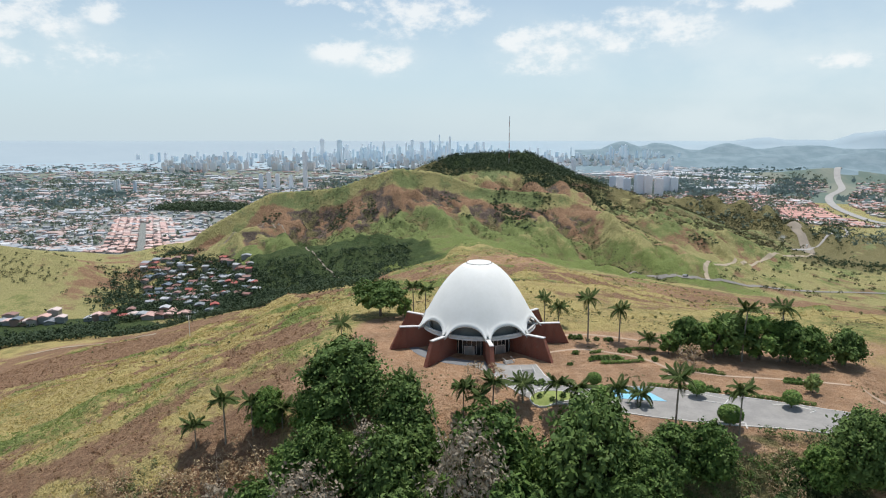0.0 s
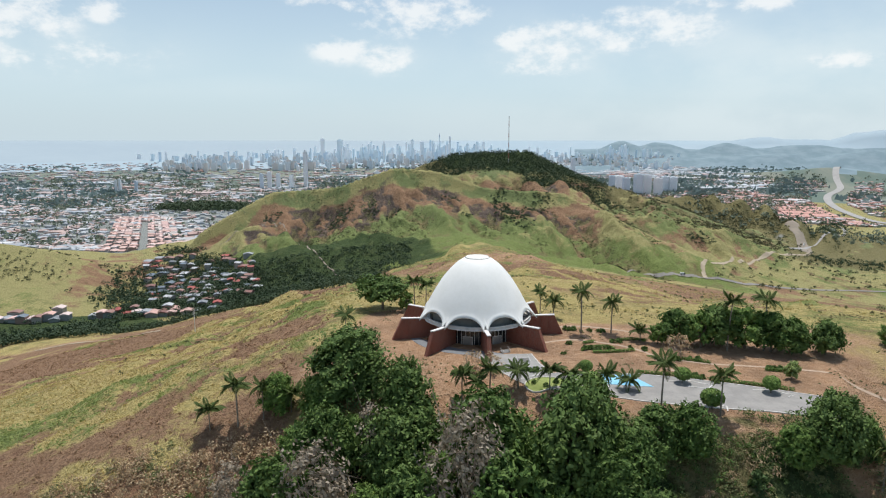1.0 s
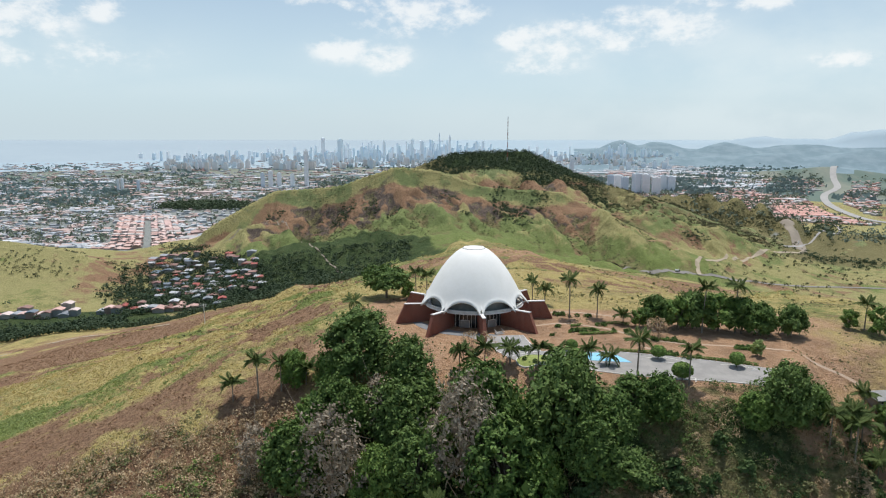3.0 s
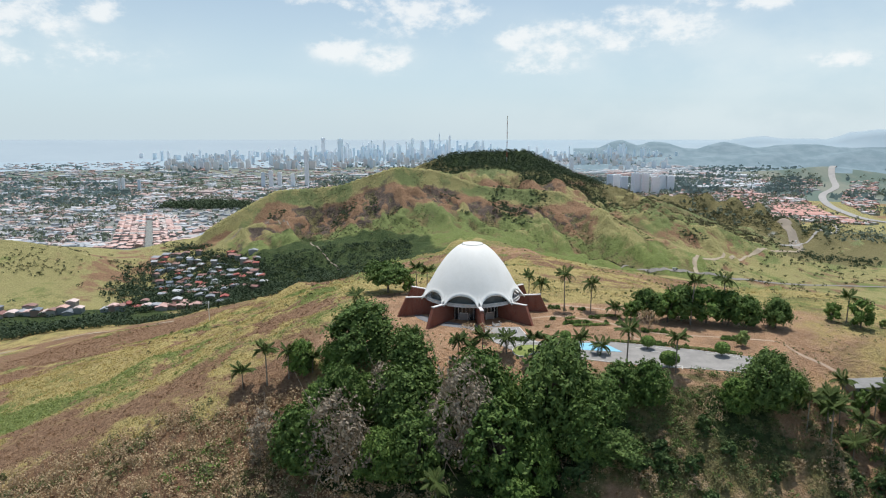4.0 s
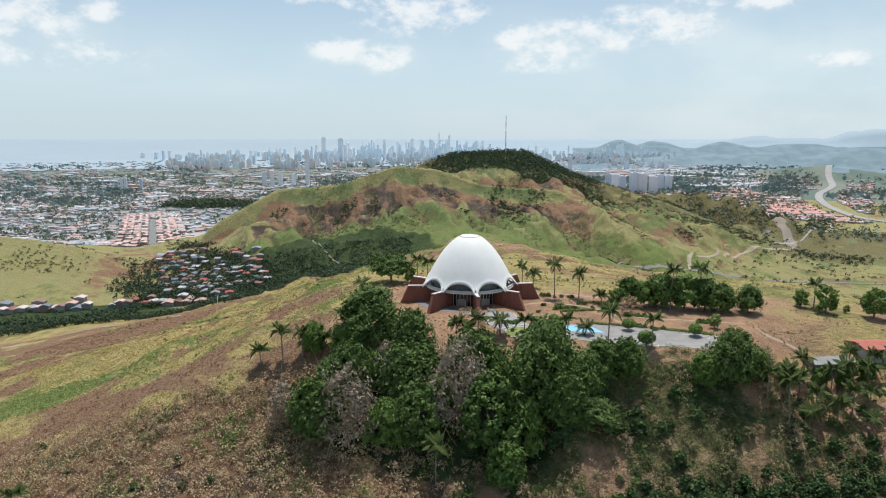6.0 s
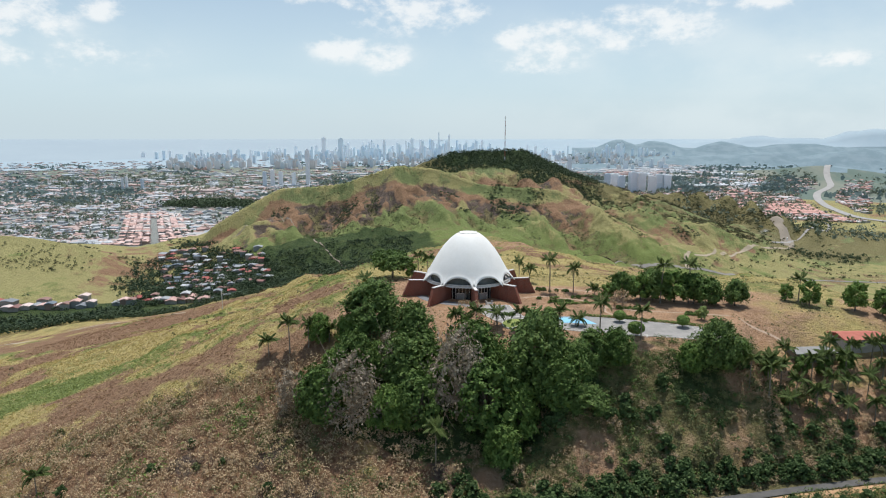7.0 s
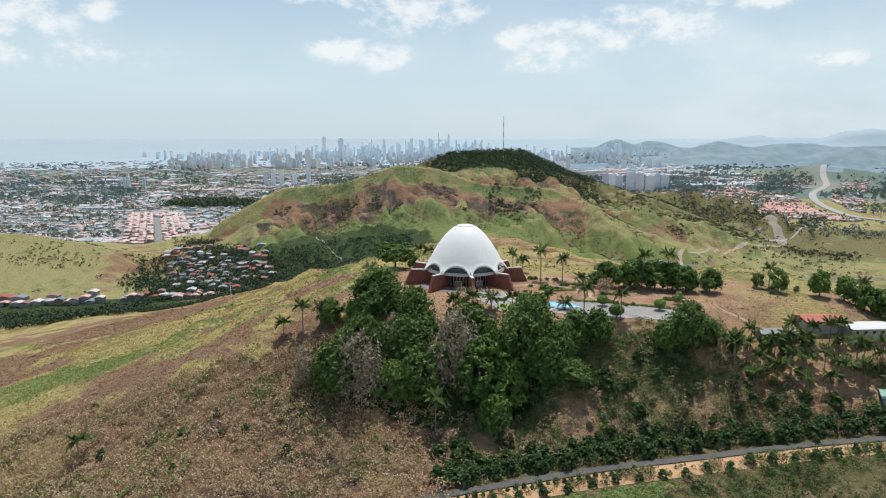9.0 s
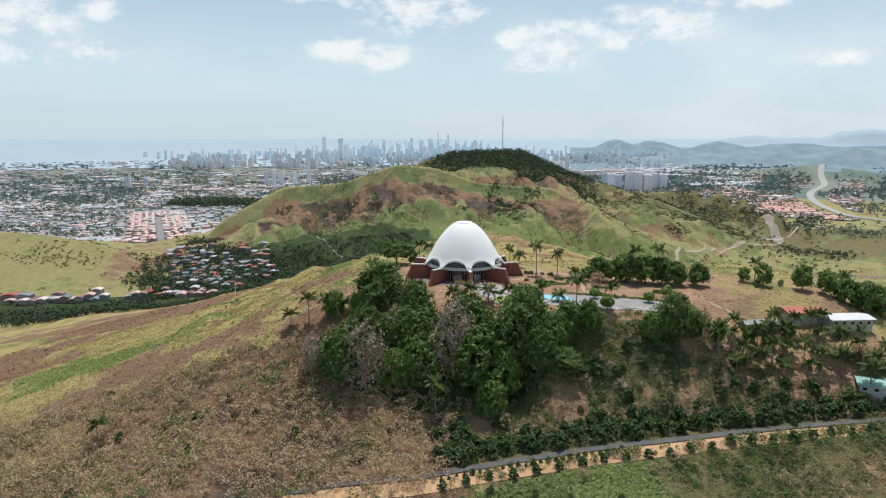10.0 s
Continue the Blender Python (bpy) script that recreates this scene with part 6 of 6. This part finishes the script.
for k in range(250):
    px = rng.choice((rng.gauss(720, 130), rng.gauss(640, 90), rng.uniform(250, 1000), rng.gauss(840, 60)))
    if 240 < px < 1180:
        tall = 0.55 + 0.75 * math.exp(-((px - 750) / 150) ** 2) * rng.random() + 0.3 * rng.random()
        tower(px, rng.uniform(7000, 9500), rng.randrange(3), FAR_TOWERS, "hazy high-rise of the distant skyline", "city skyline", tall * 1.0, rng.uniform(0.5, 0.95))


def mid_rises():
    """Uncountable mid-rise blocks before the skyline: stepped boxes in one mesh."""
    verts, faces = [], []
    for k in range(460):
        b, r = (rng.uniform(300, 1180) - 784) / 1120, rng.uniform(5200, 8600)
        x, y, s = far_place(b, r)
        z, h, w, d = float(plain_z(x, y)), rng.uniform(25, 85) * s, rng.uniform(9, 22) * s, rng.uniform(8, 16) * s
        for top, k2 in ((0.82 * h, 1.0), (h, 0.6)):
            o = len(verts)
            verts += [(x + i * w * k2, y + j * d * k2, z + q) for q in (-4 * s, top) for i, j in ((-1, -1), (1, -1), (1, 1), (-1, 1))]
            faces += [tuple(o + i for i in f) for f in ((0, 1, 5, 4), (1, 2, 6, 5), (2, 3, 7, 6), (3, 0, 4, 7), (4, 5, 6, 7))]
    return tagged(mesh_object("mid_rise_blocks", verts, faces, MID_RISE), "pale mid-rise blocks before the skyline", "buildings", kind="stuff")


mid_rises()
for px, h, w in ((575, 2.0, 1.6), (605, 1.9, 2.2), (795, 2.2, 0.8), (730, 1.9, 1.0), (777, 2.4, 0.35), (1098, 1.5, 1.0)):
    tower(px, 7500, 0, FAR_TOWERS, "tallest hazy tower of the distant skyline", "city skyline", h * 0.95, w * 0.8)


def far_belts(name, seed, n, bearings, ranges, label, size=30.0):
    """Uncountable far groves: clumps of leaves that shrink with the drawn-in distance."""
    rng = np.random.default_rng(seed)
    pts, out, sizes = [], [], []
    for k in range(n):
        b = rng.uniform(*bearings)
        r = 1 / (1 / ranges[0] + rng.random() * (1 / ranges[1] - 1 / ranges[0]))
        if float(fbm(b * 3000, 60000 / math.sqrt(r), 170, 3, seed)) < 0.02:
            continue
        x, y, s = far_place(b, r)
        if float(crest_distance(np.array(x), np.array(y), HIGHWAY)) < 90:
            continue
        z = float(plain_z(x, y))
        d = rng.normal(0, 1, (10, 3))
        d[:, 2] = np.abs(d[:, 2]) * 0.2
        pts.append(np.array([x, y, z]) + d * size * s * np.array([1.6, 1.0, 0.4])), out.append(d), sizes.append(np.full(10, size * s * 0.8))
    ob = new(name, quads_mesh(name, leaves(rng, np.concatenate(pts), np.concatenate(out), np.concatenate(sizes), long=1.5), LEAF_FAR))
    return tagged(ob, label, "woods", kind="stuff")


far_belts("far_groves", 91, 1100, (0.2, 0.8), (3000, 11000), "hazy blue-green woods across the far plain")
far_belts("city_groves", 92, 900, (-0.75, 0.1), (2600, 7000), "hazy green belts between the city quarters", 24.0)
SHEDS = island_material("pale_sheds", [(0.56, 0.59, 0.61), (0.44, 0.49, 0.52), (0.62, 0.62, 0.61), (0.5, 0.4, 0.37)])
town("works_sheds", 55, 170, (0.26, 0.5), (3300, 5200), "long pale sheds and works on the plain", 50, 130, None, SHEDS)
town("city_sheds", 56, 130, (-0.72, 0.12), (2700, 6000), "large pale sheds among the town roofs", 40, 110, None, SHEDS)
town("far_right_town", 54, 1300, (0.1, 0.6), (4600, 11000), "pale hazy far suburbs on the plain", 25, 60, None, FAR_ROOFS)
for k in range(40):
    px = rng.gauss(1105, 45)
    tower(px, rng.uniform(8000, 9800), rng.randrange(3), FAR_TOWERS, "hazy high-rise of the distant skyline", "city skyline", 0.6 + 0.8 * math.exp(-((px - 1105) / 40) ** 2) * rng.random(), rng.uniform(0.4, 0.8))


def sea():
    verts, faces = [], []
    n, m = 40, 14
    for j in range(m):
        for i in range(n):
            r0 = 3935 + 900 * (i / (n - 1)) ** 6
            r = r0 + (5100 - r0) * (j / (m - 1)) ** 1.3
            b = math.radians(-62 + 62 * i / (n - 1))
            x, y = MIDWAY[0] + math.sin(b) * r, MIDWAY[1] + math.cos(b) * r
            verts.append((x, y, float(plain_z(x, y)) - (3.0 if j == 0 else 0.4)))
    for j in range(m - 1):
        faces += [(j * n + i, j * n + i + 1, (j + 1) * n + i + 1, (j + 1) * n + i) for i in range(n - 1)]
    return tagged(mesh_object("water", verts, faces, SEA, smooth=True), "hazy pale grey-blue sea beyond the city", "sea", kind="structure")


sea()


# mast on the wooded hill
def mast():
    x, y = H_MAST
    z = float(ground_z(x, y))
    t = tagged(new("radio_mast"), "thin red and white lattice radio mast on the hilltop", "mast")
    t.matrix_basis = pose(x, y, z)
    for i in range(9):
        z0, z1, w = i * 11.0, i * 11.0 + 11.0, 1.0 - 0.07 * i
        pieces = []
        for a in range(3):
            p, q = [Vector((math.cos(k * math.tau / 3), math.sin(k * math.tau / 3), 0)) * w for k in (a, a + 1)]
            pieces.append(tube([p + Vector((0, 0, z0)), p + Vector((0, 0, z1))], [0.36, 0.36], 4))
            for s in range(3):
                pieces.append(tube([p + Vector((0, 0, z0 + s * 11 / 3)), q + Vector((0, 0, z0 + (s + 1) * 11 / 3))], [0.14, 0.14], 3))
        mesh_object("mast_section", *joined(pieces), MAST_RED if i % 2 else MAST_WHITE, t)
    return t


H_MAST = (127.0, 1150.0)
MAST_RED, MAST_WHITE = plain("mast_red", (0.35, 0.09, 0.06), (0.28, 0.08, 0.06), 1.0), plain("mast_white", (0.6, 0.6, 0.58), (0.5, 0.5, 0.5), 1.0)
mast()


# woods on the far hill, in the valley and round the settlement
def woods(name, seed, n, area, inside, mat, label, size=4.0, leaf=1.7, per=18):
    return scatter(name, seed, n, area, inside, leaf, per, size, mat, label, 0.7, 0.9, 1.3)


woods("hilltop_woods", 61, 4200, (-90, 350, 1050, 1260), lambda x, y: step(-70, -20, x) * step(345, 300, x) * np.maximum(step(1100, 1120, y), step(60, 160, x) * step(1040, 1062, y) * step(-0.1, 0.1, fbm(x, y, 40, 3, 8) + step(120, 230, x))), LEAF_DEEP, "dark woods on the hilltop", 4.4, 1.6, 14)
woods("slope_woods", 62, 1900, (230, 800, 900, 1290), lambda x, y: (0.12 + patchy(x, y, 60, 6, 0.0, 0.2)) * step(250, 420, x) * step(-138, -120, ground_z(x, y)), LEAF_BRUSH, "scrubby woods on the side of the ridge", 3.6, 1.4, 20)
GULLY_CLUMPS = ((-200, 950, 17, 38), (-102, 913, 8, 14), (-1, 972, 9, 20), (95, 935, 20, 55), (120, 880, 24, 40), (170, 960, 14, 22), (-337, 985, 15, 14), (32, 888, 14, 9), (-143, 940, 11, 26), (313, 1023, 34, 16), (430, 860, 25, 14))


def in_clumps(x, y):
    """Where the thickets stand in the folds of the far hill."""
    wx, wy = x + 16 * fbm(x, y, 22, 3, 171), y + 16 * fbm(x, y, 22, 3, 172)
    out = 0
    for cx, cy, rx, ry in GULLY_CLUMPS:
        out = np.maximum(out, step(1.25, 0.85, np.hypot((wx - cx) / rx, (wy - cy) / ry)))
    return out


woods("gully_woods", 63, 950, (-370, 480, 820, 1050), in_clumps, LEAF_DEEP, "dark thickets in the gullies of the hill", 3.2, 1.2, 28)
woods("settlement_trees", 64, 4000, (-760, -150, 440, 960), lambda x, y: step(-122, -136, ground_z(x, y)) * (0.55 * step(1.15, 0.7, np.hypot((x + 400) / 125, (y - 730) / 140)) + patchy(x, y, 60, 9) * step(-560, -440, x) + 0.7 * step(600, 540, y) * step(-0.2, 0.0, fbm(x, y, 50, 3, 9)) * (1 - 0.9 * step(495, 515, y) * step(600, 585, y))), LEAF_DEEP, "trees between the small houses", 5.2, 1.8)
woods("valley_trees", 65, 600, (380, 1700, 560, 1500), lambda x, y: step(-120, -135, ground_z(x, y)) * patchy(x, y, 130, 19, 0.14, 0.2), LEAF_BRUSH, "dark tree belts in the valley", 4.6, 1.5, 30)
woods("valley_grove", 72, 900, (560, 1250, 860, 1640), lambda x, y: np.maximum(np.exp(-((x - 745) / 75) ** 2 - ((y - 950) / 36) ** 2), np.exp(-((x - 700 - (y - 1000) * 0.72) / 34) ** 2) * step(1180, 1260, y) * step(1620, 1540, y)), LEAF_DEEP, "dense dark grove on the valley floor", 5.0, 1.6, 30)
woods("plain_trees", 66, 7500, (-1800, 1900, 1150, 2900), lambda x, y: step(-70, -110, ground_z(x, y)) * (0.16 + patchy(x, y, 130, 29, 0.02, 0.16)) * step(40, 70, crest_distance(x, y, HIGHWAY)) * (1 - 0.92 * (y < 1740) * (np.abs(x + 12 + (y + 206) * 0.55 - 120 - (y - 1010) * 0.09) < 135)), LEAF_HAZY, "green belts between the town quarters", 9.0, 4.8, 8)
# dense dark thicket, also standing in for cloud shade over the gully
woods("gully_thicket", 67, 2400, (-360, -60, 400, 760), lambda x, y: step(-76, -96, ground_z(x, y)) * (0.75 + 0.25 * patchy(x, y, 50, 31)), LEAF_DEEP, "dark green thicket in the gully, darkened for cloud shade", 4.6, 1.6, 15)
woods("dark_grove", 68, 900, (-1000, -640, 1840, 2080), lambda x, y: np.exp(-((x + 820) / 130) ** 2 - ((y - 1960) / 60) ** 2), LEAF_DEEP, "dark grove between the town quarters", 13.0, 4.2)
woods("hillside_bushes", 69, 320, (-300, 330, 70, 620), lambda x, y: patchy(x, y, 45, 37, 0.12, 0.3) * step(60, 90, np.hypot(x - 10, y)), LEAF_BRUSH, "scattered low bushes on the grass slopes", 1.3, 0.6, 22)
woods("mound_bushes", 70, 260, (-760, -480, 680, 860), lambda x, y: patchy(x, y, 45, 41, 0.1, 0.3), LEAF_BRUSH, "scattered bushes on the grassy mound", 2.4, 1.0, 22)
woods("gully_brush", 71, 2600, (-380, 760, 640, 1260), lambda x, y: step(0.2, 0.32, flutes(x, y)) * np.where(x > 340, 0.08, step(230, 120, crest_distance(x, y, HILL))), LEAF_BRUSH, "olive brush in the gullies of the hill", 2.2, 1.0, 14)


# ---------------------------------------------------------------- houses below the court
def low_house(x, y, turn, w, d, h, roof_mat, wall_mat, label, rise=1.4, windows=3, hip=False):
    """A one-storey house: walls with window openings shown as recessed panes, a pitched roof with eaves."""
    z = float(ground_z(x, y))
    ob = tagged(new("low_house"), label, "house")
    ob.matrix_basis = pose(x, y, z, 0, 0, turn)
    bm = bmesh.new()
    box(bm, -w / 2, w / 2, -d / 2, d / 2, -4, h, 0.05)
    wall = part("wall", bm, wall_mat, ob)
    o = 0.9
    e = w * 0.18 if hip else 0.0
    v = [(-w / 2 - o, -d / 2 - o, h), (w / 2 + o, -d / 2 - o, h), (w / 2 + o, d / 2 + o, h), (-w / 2 - o, d / 2 + o, h), (-w / 2 - o + e, 0, h + rise), (w / 2 + o - e, 0, h + rise)]
    v += [(a, b, c - 0.18) for a, b, c in v]
    f = [(0, 1, 5, 4), (2, 3, 4, 5), (1, 2, 5), (3, 0, 4), (6, 10, 11, 7), (8, 11, 10, 9), (7, 11, 8), (9, 10, 6), (0, 6, 7, 1), (1, 7, 8, 2), (2, 8, 9, 3), (3, 9, 6, 0)]
    mesh_object("roof", v, f, roof_mat, ob)
    for k in range(windows):
        cx = -w / 2 + w * (k + 0.5) / windows
        bm = bmesh.new()
        box(bm, cx - 0.7, cx + 0.7, -d / 2 - 0.03, -d / 2 + 0.1, 1.0, 2.2)
        win = part("window", bm, GLASS, wall)
        bm = bmesh.new()
        box(bm, cx - 0.8, cx + 0.8, -d / 2 - 0.1, -d / 2, 0.9, 1.0)
        part("window_sill", bm, COPING, wall)
        bm = bmesh.new()
        box(bm, cx - 0.8, cx + 0.8, -d / 2 - 0.1, -d / 2, 2.2, 2.3)
        part("window_lintel", bm, COPING, wall)
    return ob


WHITE_SHEET = plain("white_sheet_roof", (0.74, 0.74, 0.73), (0.62, 0.62, 0.61), 0.4, 0.5)
GREEN_SHEET = plain("green_sheet_roof", (0.22, 0.42, 0.34), (0.3, 0.5, 0.42), 0.4, 0.5)
RED_TILE = plain("red_tile_roof", (0.4, 0.12, 0.09), (0.48, 0.17, 0.12), 0.6, 0.8)
GREY_WALL = plain("grey_annex_wall", (0.3, 0.3, 0.29), (0.22, 0.22, 0.21), 0.6, 0.9)
PALE_WALL = plain("pale_house_wall", (0.5, 0.49, 0.46), (0.4, 0.39, 0.37), 0.6, 0.85)
low_house(161, -55, 4, 18, 9, 3.2, WHITE_SHEET, PALE_WALL, "long low house with a white sheet roof among palms", 0.9, 5)
low_house(144, -50, 4, 15, 9, 3.0, RED_TILE, PALE_WALL, "low house with a red tile roof behind palms", 1.3, 4)
low_house(124, -56, 6, 15, 6, 2.4, GREY_WALL, GREY_WALL, "low grey annex behind the palms", 0.25, 4)
low_house(156, -87, -24, 15, 10, 3.2, GREEN_SHEET, PALE_WALL, "small house with a pale green sheet roof by the road", 1.2, 4)


# ---------------------------------------------------------------- small things of the court
def clipped_hedge(line, h=0.9, w=0.9):
    """A low clipped hedge along a line: a leafy box with a rough skin."""
    rng = np.random.default_rng(int(abs(line[0][0] * 10)))
    pts, out = [], []
    for (ax, ay), (bx, by) in zip(line, line[1:]):
        n = int(math.hypot(bx - ax, by - ay) * 70)
        t = rng.random(n)
        px, py = ax + (bx - ax) * t, ay + (by - ay) * t
        side = rng.normal(0, 1, (n, 3))
        side[:, 2] = np.abs(side[:, 2])
        side /= np.max(np.abs(side), axis=1, keepdims=True)
        z = ground_z(px, py)
        pts.append(np.stack([px + side[:, 0] * w / 2, py + side[:, 1] * w / 2, z + 0.1 + side[:, 2] * (h - 0.1)], axis=1))
        out.append(side)
    ob = new("clipped_hedge", quads_mesh("clipped_hedge", leaves(rng, np.concatenate(pts), np.concatenate(out), 0.26), LEAF_MID))
    return tagged(ob, "low clipped green hedge round a garden bed", "hedge", "garden hedges")


for line in (((33, -20), (36, -17), (42, -16.5), (44, -19)), ((35, -13), (39, -11.5)), ((47, -10), (53, -8.5), (57, -10)), ((36, -22), (45, -21), (50, -20)), ((45, -39.2), (54, -41), (62, -44)), ((66, -45.5), (75, -48.5), (84, -52.5)), ((60, -27), (66, -29), (70, -31)), ((84, -37), (92, -39))):
    clipped_hedge(line)


def steps_with_rails(x, y, turn, n=6, width=4.0):
    """A short flight of grey steps between two pale handrails."""
    ob = tagged(new("garden_steps"), "short grey concrete steps with two pale handrails", "steps")
    z = float(ground_z(x, y))
    ob.matrix_basis = pose(x, y, z, 0, 0, turn)
    for k in range(n):
        bm = bmesh.new()
        box(bm, -width / 2, width / 2, -k * 0.4 - 0.4, -k * 0.4, -0.4, 0.15 * (n - k), 0.02)
        part("step", bm, CONCRETE, ob)
    for side in (-1, 1):
        x0 = side * (width / 2 - 0.1)
        rail = mesh_object("handrail", *tube([(x0, 0.3, 0.15 * n + 0.9), (x0, -n * 0.4, 1.0), (x0, -n * 0.4 - 0.5, 0.95)], [0.06, 0.06, 0.06], 6), COPING, ob)
        for k in (0, 2, 4):
            mesh_object("baluster", *tube([(x0, -k * 0.4 - 0.2, 0.1), (x0, -k * 0.4 - 0.2, 0.15 * (n - k) + 0.85)], [0.04, 0.04], 5), COPING, ob)
    return ob


steps_with_rails(12.5, -29, 8)
steps_with_rails(7.8, -20.5, 25, 4, 3.0)
slab("planted_island", [(17.5 + 6.2 * math.cos(a * math.tau / 22), -46.8 + 3.6 * math.sin(a * math.tau / 22)) for a in range(22)], LAWN, "oval island of light green lawn in the drive", 0.2, "lawn")
kerb([(17.5 + 6.3 * math.cos(a * math.tau / 22), -46.8 + 3.7 * math.sin(a * math.tau / 22)) for a in range(23)], "pale kerb round the planted island", 0.3, 0.34)
kerb([(3, -32), (6, -40), (9, -44.5)], "pale kerb along the entrance walk")
kerb([(16.2, -23), (17.6, -32), (20.2, -40)], "pale kerb along the entrance walk")
for x, y, k in ((14, -46, 0.8), (20, -47.5, 0.9), (17, -48.4, 0.7)):
    place("hedge", x, y, k, group="garden bushes")


# ---------------------------------------------------------------- utility pole and vehicles beyond the court
def utility_pole(x, y, h=16.0):
    """A tall concrete pole with two crossarms and their insulators."""
    pole = tagged(new("utility_pole"), "grey concrete utility pole on the grassy brow", "pole")
    pole.matrix_basis = pose(x, y, float(ground_z(x, y)), 0, 0, 35)
    mesh_object("shaft", *tube([(0, 0, -1), (0, 0, h * 0.5), (0, 0, h)], [0.32, 0.25, 0.18], 8), COPING, pole, smooth=True)
    for z in (h - 0.8, h - 2.2):
        bm = bmesh.new()
        box(bm, -1.6, 1.6, -0.1, 0.1, z - 0.12, z + 0.12, 0.02)
        arm = part("crossarm", bm, METAL, pole)
        for k in (-1.4, 0.7, 1.4):
            mesh_object("insulator", *tube([(k, 0, z + 0.1), (k, 0, z + 0.3), (k, 0, z + 0.5)], [0.05, 0.12, 0.07], 6), COPING, arm)
    return pole


def truck(x, y, turn, paint, label):
    """A small lorry: cab with a dark windscreen, a cargo body and four wheels."""
    lorry = tagged(new("truck"), label, "truck")
    lorry.matrix_basis = pose(x, y, float(ground_z(x, y)) + 1.0, 0, 0, turn)
    bm = bmesh.new()
    box(bm, 1.9, 3.7, -1.1, 1.1, 0.6, 2.7, 0.12)
    cab = part("cab", bm, paint, lorry)
    bm = bmesh.new()
    box(bm, 3.66, 3.74, -0.95, 0.95, 1.6, 2.4)
    part("windscreen", bm, GLASS, cab)
    bm = bmesh.new()
    box(bm, -3.6, 1.7, -1.2, 1.2, 0.8, 3.1, 0.06)
    part("cargo_body", bm, WHITE_SHEET, lorry, "pale cargo body")
    for wx in (-2.4, 2.6):
        for wy in (-1.0, 1.0):
            mesh_object("wheel", *tube([(wx, wy - 0.15, 0.45), (wx, wy + 0.15, 0.45)], [0.48, 0.48], 12), GLASS, lorry, "black wheel")
    return lorry


DARK_PAINT = plain("dark_vehicle_paint", (0.05, 0.055, 0.06), (0.08, 0.08, 0.085), 0.8, 0.4)
YELLOW_PAINT = plain("yellow_vehicle_paint", (0.6, 0.36, 0.06), (0.5, 0.3, 0.06), 0.8, 0.45)
utility_pole(-196, 236)
truck(338, 690, 0, DARK_PAINT, "dark lorry with a pale body on the valley road")
truck(742, 1090, 60, YELLOW_PAINT, "yellow lorry on the graded earth")
truck(752, 1108, 70, YELLOW_PAINT, "yellow lorry on the graded earth")
